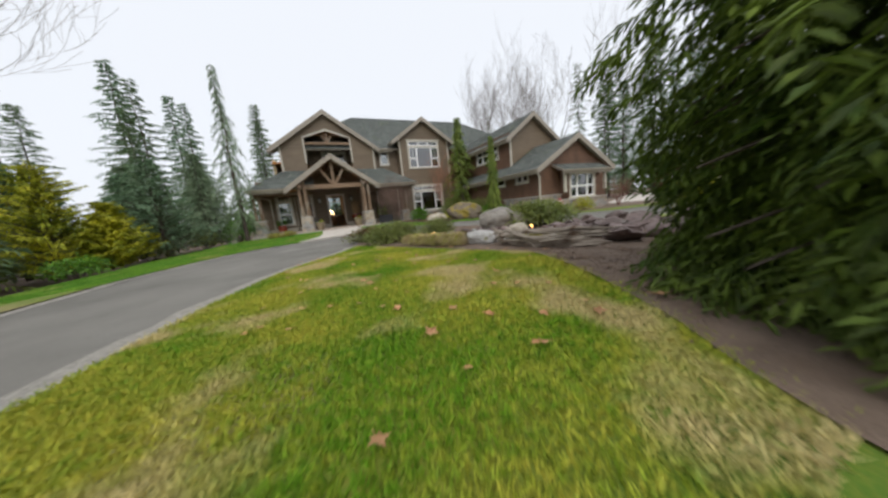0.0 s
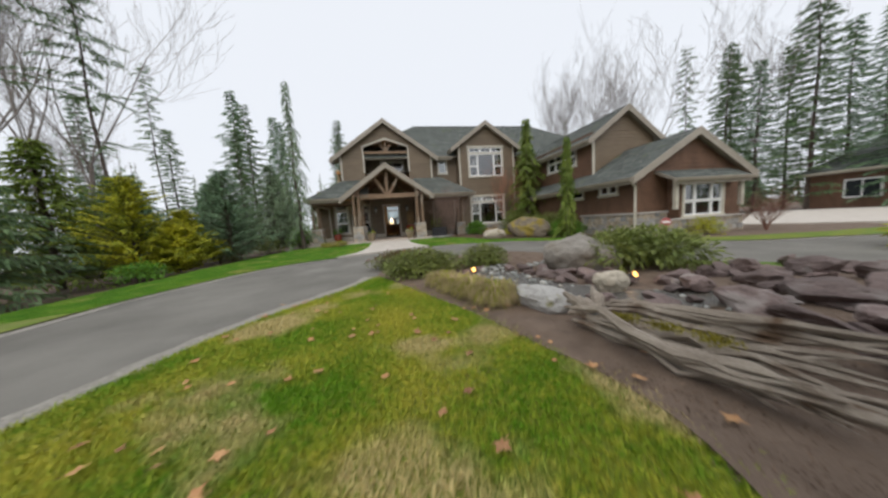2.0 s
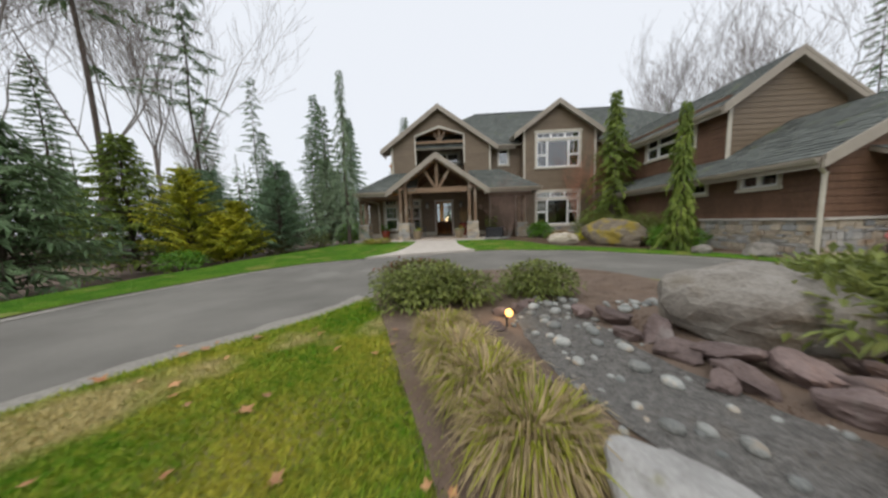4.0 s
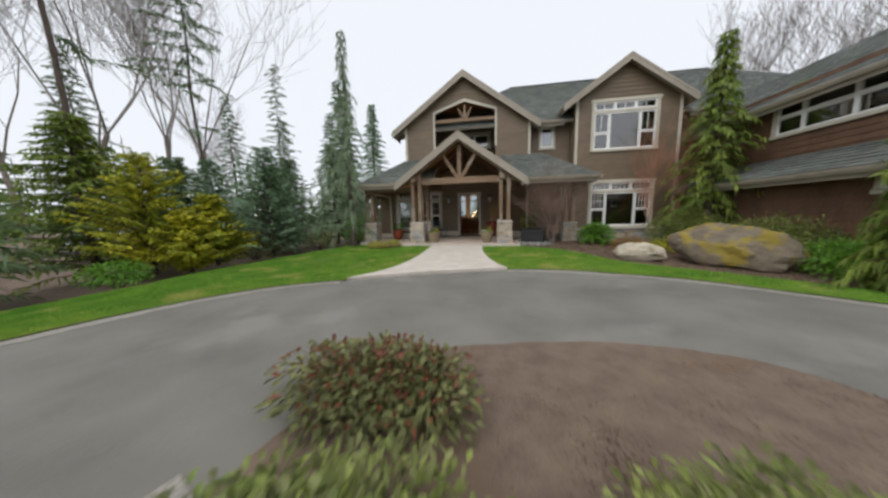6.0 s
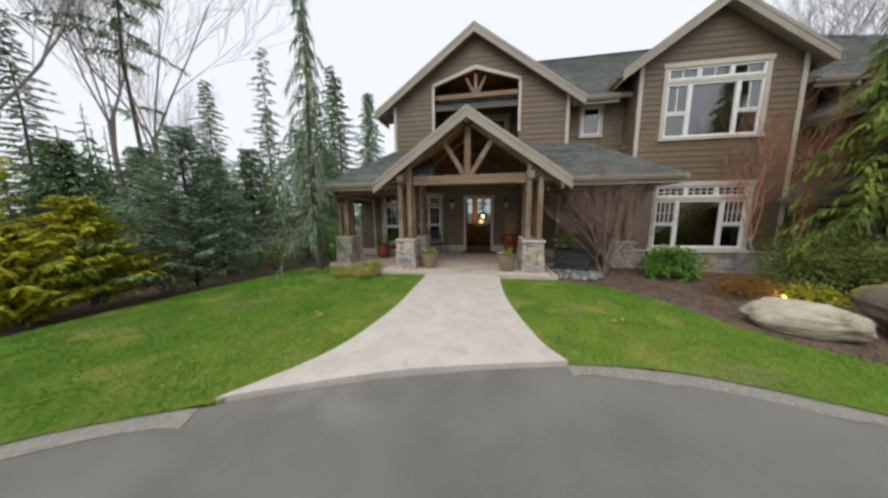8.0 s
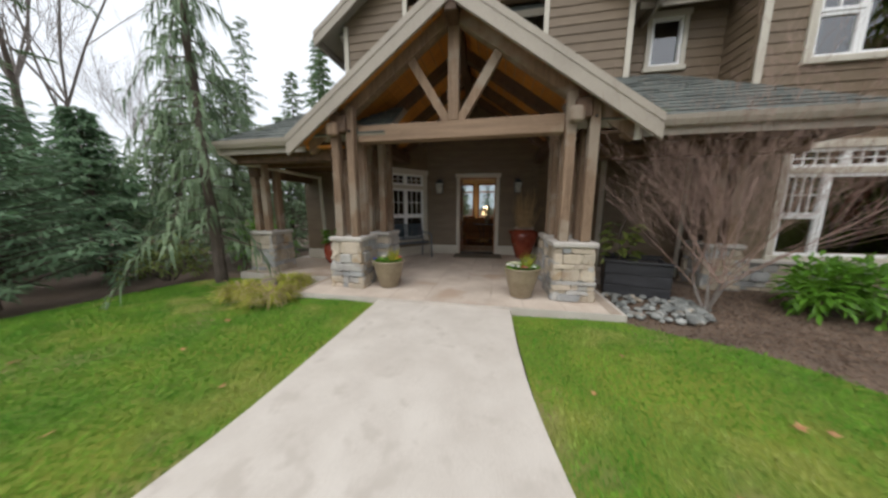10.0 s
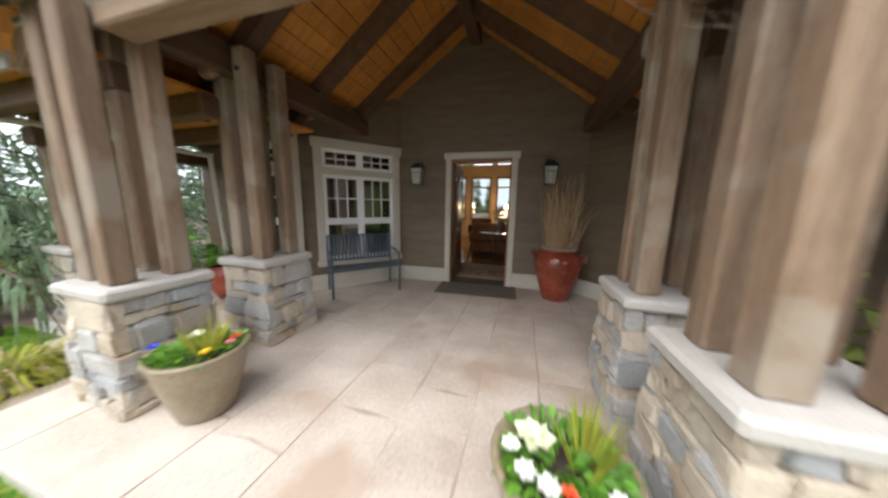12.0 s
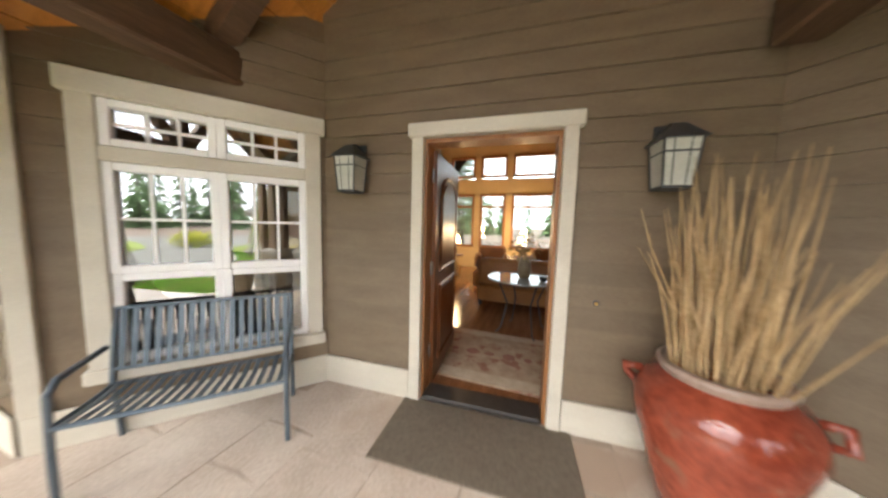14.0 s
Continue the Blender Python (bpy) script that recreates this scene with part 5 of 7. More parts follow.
shrub("rhododendron", "yellow-green rhododendron by the far drive", 1.1, 0.9, 0.8, 1500, 0.16, G_YEL, 66, on_ground(9.9, -15.6), None, 16, 0.4)
for k, (x, y, R, H) in enumerate(((1.22, -13.9, 0.26, 0.34), (1.36, -14.32, 0.29, 0.36), (1.50, -14.66, 0.30, 0.37), (1.66, -15.02, 0.31, 0.37))):
    tussock("sedge_clump", "half-dry straw and green sedge clump in mulch", R, H, 2300, 70 + k, on_ground(x, y), [G_STRAW, G_BLADE, G_STRAW], w=0.005)
for k, (x, y) in enumerate(((-2.75, -3.95), (-2.15, -4.05), (-2.3, -3.55))):
    tussock("sedge_clump", "striped green sedge clump beside the porch", 0.40, 0.36, 1000, 80 + k, on_ground(x, y, 0.01), [G_STRAW, G_BLADE, G_BLADE], w=0.009)

# shrubs of the house bed
shrub("broadleaf_shrub", "bright green broadleaf shrub under the window", 0.62, 0.55, 0.72, 1500, 0.13, G_BRIGHT, 91, on_ground(5.35, -3.1), None, 14, 0.45)
shrub("russet_shrub", "low russet heather by the boulders", 0.6, 0.4, 0.38, 1800, 0.07, G_ORANGE, 92, on_ground(5.85, -4.4), None, 14, 0.25)
shrub("russet_shrub", "low yellow-green heather by the boulders", 0.5, 0.4, 0.36, 1500, 0.07, G_YEL, 93, on_ground(6.75, -4.6), None, 14, 0.25)
shrub("juniper", "wide spreading green juniper before the wing", 1.25, 0.9, 1.2, 6200, 0.10, G_SHRUB, 94, on_ground(7.75, -3.9), None, 26, 0.3)
shrub("juniper", "wide spreading green juniper before the wing", 0.9, 1.1, 1.0, 4800, 0.10, G_SHRUB, 95, on_ground(8.0, -6.2), None, 24, 0.3)
shrub("juniper", "round green shrub before the stone base", 0.75, 0.8, 0.68, 3000, 0.10, G_BRIGHT, 96, on_ground(7.95, -7.75), None, 18, 0.32)
shrub("juniper", "small round yellow-green shrub under the bay window", 0.5, 0.45, 0.5, 1000, 0.10, G_YEL, 97, on_ground(10.35, -11.3), None, 12, 0.3)
bare_tree("bare_dogwood", "rounded leafless shrub with dense grey-brown twigs", 1.5, 98, TWIG, TWIG, 0.2, 0.02, 5, 1.1, 5, on_ground(12.6, -11.5), "shrub")
bare_tree("japanese_maple", "small bare spreading Japanese maple with fine twigs", 3.5, 99, GREYTWIG, MAPLETWIG, 0.14, 0.019, 5, 0.95, 4, on_ground(3.8, -3.3), "maple", (3, 4))
bare_tree("coral_maple", "slender bare coral-barked maple with reddish twigs", 4.6, 100, PALEBARK, CORAL, 0.28, 0.030, 5, 0.62, 2, on_ground(7.45, -3.05), "maple", (3, 4))

# ---- stones ----
LICHEN = mat("lichened_granite", (0.26, 0.25, 0.235), (0.47, 0.46, 0.44), 7, 0.9, 0.6, 55, third=(0.18, 0.17, 0.05), third_scale=4.5, third_at=0.60, contrast=0.4, bump_dist=0.02)
GREYROCK = mat("brown_grey_boulder", (0.15, 0.135, 0.115), (0.33, 0.305, 0.27), 6, 0.9, 0.7, 45, contrast=0.4, third=(0.20, 0.175, 0.14), third_scale=3.0, third_at=0.56, bump_dist=0.03)
MOSSROCK = mat("mossy_boulder", (0.09, 0.072, 0.05), (0.23, 0.19, 0.14), 4, 0.95, 0.7, 40, contrast=0.4, third=(0.25, 0.19, 0.035), third_scale=2.8, third_at=0.47, bump_dist=0.03)
CREAMROCK = mat("cream_boulder", (0.34, 0.29, 0.22), (0.52, 0.47, 0.38), 5, 0.9, 0.5, 45, third=(0.24, 0.19, 0.10), third_scale=4, third_at=0.6, bump_dist=0.02)
REDSLAB = mat("purple_brown_slab", (0.075, 0.052, 0.048), (0.20, 0.145, 0.13), 5, 0.75, 0.6, 50, vary=0.3, contrast=0.4, third=(0.23, 0.20, 0.185), third_scale=2.5, third_at=0.58, bump_dist=0.02)
COBBLE = mat("river_cobble", (0.14, 0.152, 0.145), (0.32, 0.32, 0.295), 6, 0.6, 0.2, 60, vary=0.45, third=(0.36, 0.29, 0.21), third_scale=6, third_at=0.58)


def rock_mesh(name, seed, material, sub=3, rough=0.22, cuts=7, depth=0.78):
    """A unit boulder: a ball cut by random planes, then roughened."""
    r = random.Random(seed)
    bm = bmesh.new()
    bmesh.ops.create_icosphere(bm, subdivisions=sub, radius=1.0)
    planes = []
    for _ in range(cuts):
        n = Vector((r.gauss(0, 1), r.gauss(0, 1), r.gauss(0, 1))).normalized()
        planes.append((n, r.uniform(depth - 0.12, depth + 0.12)))
    off = Vector((r.uniform(-50, 50), r.uniform(-50, 50), r.uniform(-50, 50)))
    for v in bm.verts:
        p = v.co.copy()
        for n, d in planes:
            e = p.dot(n) - d
            if e > 0:
                p -= n * e * 0.92
        k = 1 + rough * noise.noise(p * 1.4 + off) + rough * 0.35 * noise.noise(p * 4 + off) + rough * 0.14 * noise.noise(p * 11 + off)
        v.co = p * k
    me = bpy.data.meshes.new(name)
    bm.to_mesh(me)
    bm.free()
    me.materials.append(material)
    return me


def rock(name, label, x, y, dims, seed, material, rz=0, tilt=(0, 0), sink=0.3, sub=4, cat="boulder", group="", rough=0.22, me=None):
    ob = part(name, me or rock_mesh(name, seed, material, sub, rough), None)
    ob.matrix_basis = pose(x, y, height(x, y) + 0.02 + dims[2] / 2 * (1 - 2 * sink), tilt[0], tilt[1], rz) @ Matrix.Diagonal((dims[0] / 2, dims[1] / 2, dims[2] / 2, 1))
    return tagged(ob, label, cat, group)


rock("white_boulder", "pale lichened granite boulder with moss spots in mulch", 2.07, -15.46, (0.43, 0.72, 0.31), 201, LICHEN, 24, (4, -6), 0.22)
rock("grey_boulder", "tall brown-grey rounded boulder behind the creek", 3.68, -13.95, (1.25, 0.74, 0.71), 202, GREYROCK, -22, (0, 5), 0.2)
rock("cream_boulder", "cream rounded boulder beside the creek", 3.12, -15.18, (0.44, 0.36, 0.34), 203, CREAMROCK, 15, (0, 6), 0.2)
rock("mossy_boulder", "huge moss-covered boulder beside the lawn strip", 6.85, -6.55, (2.15, 1.15, 1.2), 204, MOSSROCK, -58, (4, 6), 0.2)
rock("pale_boulder", "long pale weathered boulder beside the lawn strip", 5.35, -5.95, (1.1, 0.62, 0.62), 205, CREAMROCK, -36, (0, -4), 0.2)
rock("mossy_stone", "mossy stone among the sedges by the porch", -2.45, -3.8, (0.5, 0.4, 0.36), 206, MOSSROCK, 10, (0, 0), 0.25, 3)
rock("garden_stone", "rounded brown stone by the stone base", 8.1, -9.9, (0.6, 0.5, 0.4), 207, GREYROCK, 0, (0, 0), 0.25, 3)
rock("garden_stone", "rounded brown stone by the low wing", 7.4, -9.3, (0.4, 0.35, 0.3), 208, GREYROCK, 0, (0, 0), 0.25, 3)
slabs = [rock_mesh("slab_stone", 220 + k, REDSLAB, 4, 0.34, 15, 0.58) for k in range(6)]
rs = random.Random(31)
SLABS = [(3.7, -16.15, 0.7), (4.4, -16.25, 0.7), (3.55, -16.6, 0.6), (3.95, -16.8, 0.65), (4.7, -15.7, 0.7), (5.7, -15.6, 0.75), (5.9, -16.1, 0.8), (4.5, -16.75, 0.65), (3.95, -15.6, 0.55), (5.0, -16.5, 0.8), (5.3, -15.2, 0.6),
         (4.2, -15.15, 0.5), (4.75, -15.1, 0.5), (3.25, -17.2, 0.6), (3.95, -17.4, 0.8), (4.8, -17.3, 0.8), (5.9, -17.0, 0.8), (2.62, -15.62, 0.42), (2.85, -15.95, 0.4), (3.15, -15.75, 0.42),
         (2.62, -13.45, 0.30), (2.78, -13.62, 0.44), (2.72, -13.95, 0.34), (2.95, -13.95, 0.42), (2.86, -14.22, 0.38), (3.12, -14.28, 0.44), (3.02, -14.55, 0.40), (3.32, -14.52, 0.42), (3.22, -14.82, 0.40), (3.5, -14.75, 0.42), (3.42, -15.02, 0.3),
         (3.75, -14.6, 0.36), (2.85, -14.62, 0.28), (3.55, -14.98, 0.34), (1.98, -13.28, 0.24), (1.78, -13.38, 0.22), (2.22, -13.02, 0.22), (2.08, -13.12, 0.2), (1.72, -13.75, 0.24), (1.86, -14.55, 0.18)]
SLABS += [(rs.uniform(3.3, 6.5), rs.uniform(-17.2, -15.0), rs.uniform(0.18, 0.42)) for _ in range(44)]
for k, (x, y, s) in enumerate(SLABS):
    rock("slab_stone", "angular purple-brown slab beside the creek", x, y, (s * rs.uniform(0.9, 1.2), s * rs.uniform(0.55, 0.85), s * rs.uniform(0.36, 0.62)), 0, None, rs.uniform(0, 180), (rs.uniform(-24, 24), rs.uniform(-24, 24)), 0.22, 3, "stone", "creek stones", me=slabs[k % 6])
cr = lerp_curve([(2.45, -12.95), (2.28, -13.4), (2.27, -13.9), (2.38, -14.4), (2.58, -14.9), (2.95, -15.35), (3.45, -15.7), (4.1, -16.0)])
cob = [rock_mesh("cobble", 240 + k, COBBLE, 2, 0.08, 0, 0.9) for k in range(5)]
for k in range(150):
    if k >= 84:
        cx, cy = cr[(k * 7) % len(cr)]
        off = rs.choice((-1, 1)) * rs.uniform(0.1, 0.5)
        x, y = cx + off, cy + off * 0.4 + rs.uniform(-0.06, 0.06)
    elif k >= 60:
        x, y = rs.uniform(3.0, 3.6), rs.uniform(-13.35, -12.95)
    elif k < 24:
        x, y = rs.uniform(2.28, 2.72), rs.uniform(-16.05, -15.55)
    else:
        x, y = 2.25 + rs.uniform(-0.3, 0.35), -14.0 + rs.uniform(-1.0, 1.1)
    s = rs.uniform(0.04, 0.11) if k < 84 else rs.uniform(0.025, 0.065)
    rock("cobble", "rounded grey-green river cobble of the creek", x, y, (s * 1.25, s, s * 0.75), 0, None, rs.uniform(0, 180), (0, 0), 0.2, 2, "cobble", "creek cobbles", me=cob[k % 5])
for k in range(215):
    a, q = rs.uniform(0, 6.283), math.sqrt(rs.random())
    x, y = 3.12 + 0.72 * q * math.cos(a), -3.28 + 0.56 * q * math.sin(a)
    if x < 2.68 or (y > -2.9 and x < 3.75):
        continue
    s = rs.uniform(0.05, 0.105)
    rock("cobble", "rounded grey-green river cobble by the planter box", x, y, (s * 1.3, s, s * 0.75), 0, None, rs.uniform(0, 180), (rs.uniform(-20, 20), 0), 0.15 - rs.random() * 0.2, 2, "cobble", "porch cobbles", me=cob[k % 5])

CREEK = mat("wet_creek_gravel", (0.06, 0.056, 0.05), (0.18, 0.17, 0.155), 22, 0.25, 0.9, 70, contrast=0.3, third=(0.13, 0.10, 0.07), third_at=0.56, bump_dist=0.03, spec=0.5)
creek = M()
for i, (x, y) in enumerate(cr):
    for s in (-1, 1):
        px, py = x + s * (0.36 + 0.08 * noise.noise((x * 4, y * 4, s))), y + s * 0.16
        creek.v.append((px, py, height(px, py) + 0.03))
creek.f = [(2 * i, 2 * i + 1, 2 * i + 3, 2 * i + 2) for i in range(len(cr) - 1)]
tagged(part("creek_bed", creek, CREEK, None, "", True), "shallow clear water over the gravel bed of the creek", "creek bed", "", "structure")

# driftwood log: long splintered shards, a hollow, a torn root end
DRIFT = mat("silvered_driftwood", (0.17, 0.135, 0.105), (0.44, 0.385, 0.32), 4, 0.9, 0.7, 45, stretch=(3, 1, 5), contrast=0.45, third=(0.12, 0.075, 0.045), third_scale=3, third_at=0.58, bump_dist=0.02)
MOSS = leaf_mat("moss_tufts", (0.16, 0.14, 0.01), (0.30, 0.26, 0.02), 0.3)
log = thing("driftwood_log", "silver-grey hollow splintered driftwood log with moss", "log", pose(2.08, -15.94, -0.2, 0, 0, -68))
rl = random.Random(8)
for k in range(54):
    side = rl.uniform(-1, 1)
    a = side * 1.9
    off, up = math.sin(a) * 0.24, 0.16 - math.cos(a) * 0.13
    x0, x1 = rl.uniform(-0.05, 0.35), rl.uniform(1.05, 1.65)
    pts = [(x0 + (x1 - x0) * q, off * (1 + 1.1 * q) + 0.09 * noise.noise((q * 3, k, 0)), up + 0.11 * noise.noise((q * 2.5, k, 5)) + 0.04) for q in (0, 0.2, 0.4, 0.6, 0.8, 1.0)]
    w = rl.uniform(0.012, 0.034)
    part("shard", M().tube(pts, [w * f for f in (0.35, 0.8, 1, 1, 0.75, 0.15)], 5), DRIFT, log)
for k in range(11):
    a = rl.uniform(-1.9, 1.9)
    d = Vector((-rl.uniform(0.05, 0.2), math.sin(a) * rl.uniform(0.1, 0.28), rl.uniform(-0.05, 0.12)))
    o = Vector((0.1, math.sin(a) * 0.14, 0.16))
    part("root", M().tube([o, o + d * 0.5 + Vector((0, 0, 0.04)), o + d + Vector((0, 0, rl.uniform(-0.06, 0.06)))], [0.05, 0.04, 0.016], 6), DRIFT, log)
mossg = M()
for k in range(900):
    p = Vector((rl.choice((0.35, 0.6, 0.85)) + rl.gauss(0, 0.05), rl.gauss(0, 0.045), 0.155 + rl.uniform(0, 0.03)))
    kite(mossg, p, Vector((rl.uniform(-1, 1), rl.uniform(-1, 1), 1)), 0.025, 0.012, 0.1, rl)
part("moss", mossg, MOSS, log, "yellow-green moss in the hollow")

# fallen leaves
DEAD = mat("fallen_leaf", (0.27, 0.11, 0.04), (0.47, 0.27, 0.12), 8, 0.7, 0.2, 40, vary=0.35)
lm = []
for k in range(4):
    r = random.Random(300 + k)
    g = M()
    ring = []
    for j in range(15):
        a = 2 * math.pi * j / 15
        q = (1.0 if j % 3 == 0 else 0.5 if j % 3 == 1 else 0.62) * (0.75 + 0.25 * math.cos(a))
        ring.append((q * math.cos(a), q * math.sin(a), 0.22 * q * q * r.uniform(-0.5, 1.4)))
    g.v = [(0, 0, 0)] + ring
    g.f = [(0, 1 + j, 1 + (j + 1) % 15) for j in range(15)]
    g.tube([(-0.3, 0, 0.02), (-0.9, 0.1, 0.06)], 0.03, 3)
    lm.append(g.mesh("fallen_leaf", DEAD))
rl = random.Random(12)
FALL = [(0.52, -17.37), (-0.03, -17.08), (1.33, -17.37), (1.46, -16.5), (0.21, -14.82), (0.31, -15.53), (1.23, -15.2), (0.71, -14.2), (0.4, -18.5), (0.05, -18.1), (-0.3, -17.7), (0.75, -18.2), (0.62, -18.65), (0.2, -18.7)]
FALL += [(rl.uniform(-1.2, 1.5), rl.uniform(-18.8, -13.6)) for _ in range(85)] + [(rl.uniform(1.4, 2.4), rl.uniform(-17.8, -14.2)) for _ in range(14)]
FALL += [(rl.uniform(-4.0, -0.9), rl.uniform(-7.6, -4.2)) for _ in range(12)] + [(rl.uniform(1.6, 3.2), rl.uniform(-6.8, -4.4)) for _ in range(10)]
for k, (x, y) in enumerate(FALL):
    ob = part("fallen_leaf", lm[k % 4], None, at=pose(x, y, height(x, y) + 0.045, rl.uniform(-15, 15), rl.uniform(-15, 15), rl.uniform(0, 360)) @ Matrix.Scale(rl.uniform(0.03, 0.06), 4))
    tagged(ob, "curled brown fallen maple leaf on the grass", "leaf", "fallen leaves")

# ---- grass blades ----
BLADES = mat("grass_blades", (0.12, 0.26, 0.008), (0.45, 0.42, 0.05), 1.25, 0.7, 0.0, 22, contrast=0.22, vary=0.28, third=(0.55, 0.46, 0.21), third_scale=1.1, third_at=0.53, spec=0.3)
LUSH = mat("lush_grass_blades", (0.065, 0.215, 0.014), (0.19, 0.35, 0.034), 2.2, 0.7, 0.0, 26, contrast=0.24, vary=0.28, third=(0.33, 0.36, 0.09), third_scale=1.5, third_at=0.56, spec=0.3)


def in_poly(poly, X, Y):
    r = np.zeros(len(X), bool)
    px, py = np.array([p[0] for p in poly]), np.array([p[1] for p in poly])
    qx, qy = np.roll(px, 1), np.roll(py, 1)
    for a, b, c, d in zip(px, py, qx, qy):
        if b != d:
            r ^= ((b > Y) != (d > Y)) & (X < (c - a) * (Y - b) / (d - b) + a)
    return r


def blades(name, label, poly, x0, x1, y0, y1, n, material, seed, h=(0.014, 0.036), avoid=None, wide=1.0):
    """Single blades strewn over a lawn; each one leans its own way."""
    g = np.random.default_rng(seed)
    X, Y = g.uniform(x0, x1, n), g.uniform(y0, y1, n)
    ok = in_poly(poly, X + g.normal(0, 0.03, n), Y + g.normal(0, 0.03, n))
    if avoid:
        ok &= ~in_poly(avoid, X + g.normal(0, 0.05, n), Y + g.normal(0, 0.05, n))
    X, Y = X[ok], Y[ok]
    Z = np.array([height(a, b) for a, b in zip(X, Y)]) + 0.005
    k = len(X)
    H, A, B = g.uniform(*h, k), g.uniform(0, 2 * np.pi, k), g.uniform(0, 2 * np.pi, k)
    L, Wd = H * g.uniform(0.1, 1.1, k), g.uniform(0.0025, 0.0055, k) * wide
    V = np.empty((k, 3, 3))
    V[:, 0] = np.stack([X - np.cos(A) * Wd, Y - np.sin(A) * Wd, Z], 1)
    V[:, 1] = np.stack([X + np.cos(A) * Wd, Y + np.sin(A) * Wd, Z], 1)
    V[:, 2] = np.stack([X + np.cos(B) * L, Y + np.sin(B) * L, Z + H], 1)
    me = bpy.data.meshes.new(name)
    me.vertices.add(3 * k)
    me.vertices.foreach_set("co", V.ravel())
    me.loops.add(3 * k)
    me.loops.foreach_set("vertex_index", np.arange(3 * k, dtype=np.int32))
    me.polygons.add(k)
    me.polygons.foreach_set("loop_start", np.arange(0, 3 * k, 3, dtype=np.int32))
    me.polygons.foreach_set("loop_total", np.full(k, 3, np.int32))
    me.update()
    me.validate()
    me.materials.append(material)
    return tagged(part(name, me, None), label, "grass", "", "stuff")


LEFT_POLY = LAWN_L + [(-1.2, -3.85), (-0.62, -3.9), (-0.62, -6.2), (-0.9, -7.5), (-1.4, -8.45)] + OUTER[:8 * 6][::-1]
RIGHT_POLY = [(1.32, -3.9), (2.6, -3.9)] + BED_R + [(22, -15.2)] + OUTER[8 * 8:][::-1] + [(1.7, -6.9), (1.38, -5.6)]
blades("island_grass", "mossy green and straw grass of the island", ISLAND, -2.3, 1.8, -19.4, -12.6, 470000, BLADES, 1, avoid=MULCH)
blades("lawn_grass", "lush green grass left of the walk", LEFT_POLY, -6.5, -0.5, -13.0, -3.0, 330000, LUSH, 2, (0.02, 0.045))
blades("lawn_grass", "lush green grass of the strip by the drive", RIGHT_POLY, 1.3, 8.5, -11.5, -3.9, 260000, LUSH, 3, (0.02, 0.045))
CHIPS = mat("bark_chips", (0.075, 0.045, 0.03), (0.27, 0.19, 0.135), 5, 0.95, 0.0, 60, vary=0.5, contrast=0.4)
blades("mulch_chips", "loose bark chips and needles on the island bed", MULCH, 0.3, 5.0, -19.0, -11.0, 170000, CHIPS, 4, (0.006, 0.028), wide=2.0)
blades("mulch_chips", "loose bark chips and needles on the house bed", BED_R[::-1] + [(2.6, -1.4), (16, -1.4), (16, -12)], 2.6, 8.5, -9.0, -2.2, 90000, CHIPS, 5, (0.006, 0.028), wide=2.0)

# ---- garden lights ----
WARM = glow("warm_lamp_glass", (1.0, 0.52, 0.13), 3.0)
for x, y in ((1.80, -13.68), (3.55, -15.06), (6.15, -4.75)):
    gl = thing("garden_spotlight", "small dark garden spotlight glowing warm among the stones", "garden light", pose(x, y, height(x, y), 0, 0, 12), "garden lights")
    part("stake", M().tube([(0, 0, -0.05), (0, 0, 0.12)], 0.009, 6), BLACKMETAL, gl)
    part("hood", M().tube([(0, 0.05, 0.12), (0, 0.0, 0.145), (0, -0.05, 0.17)], [0.02, 0.034, 0.04], 12), BLACKMETAL, gl)
    part("lens", M().tube([(0, -0.051, 0.1705), (0, -0.058, 0.174)], 0.036, 12), WARM, gl)
    pl = new("garden_lamp", bpy.data.lights.new("garden_lamp", "POINT"))
    pl.data.energy, pl.data.color, pl.data.shadow_soft_size = 1.5, (1.0, 0.6, 0.25), 0.03
    pl.matrix_basis = pose(x + 0.02, y + 0.12, height(x, y) + 0.2)
sg = thing("yard_sign", "small red and white sign on a thin stake", "sign", pose(9.1, -11.05, height(9.1, -11.05), 0, 0, -30))
part("stake", M().tube([(0, 0, 0), (0, 0, 0.4)], 0.012, 6), BLACKMETAL, sg)
part("plate", M().tube([(0, -0.02, 0.5), (0, -0.035, 0.5)], 0.14, 8), mat("sign_red", (0.45, 0.12, 0.12), (0.5, 0.15, 0.15), 5, 0.5, 0, 50), sg)
part("bar", M().box(-0.1, 0.1, -0.04, -0.036, 0.47, 0.53), WHITE, sg)

# ---- outbuilding beyond the far drive ----
out = thing("garage_building", "low brown outbuilding with a grey shingle roof", "building", kind="")
part("wall", M().box(31.0, 38.5, -19.0, -3.9, -0.6, 2.3), CEDAR, out)
roof_plane("roof", (30.5, -3.4, 2.33), (30.5, -19.5, 2.33), (35.0, -6.2, 5.0), (35.0, -19.5, 5.0), "", out, 0.1, 0.3)
roof_plane("roof", (39.5, -19.5, 2.33), (39.5, -3.4, 2.33), (35.0, -19.5, 5.0), (35.0, -6.2, 5.0), "", out, 0.1, 0.6)
roof_plane("roof", (39.5, -3.4, 2.33), (30.5, -3.4, 2.33), (35.0, -6.2, 5.0), (35.0, -6.2, 5.0), "", out, 0.1, 0.3)
gutter("gutter", (30.5, -3.4, 2.33), (30.5, -19.5, 2.33), out, (-1, 0, 0), TRIM)
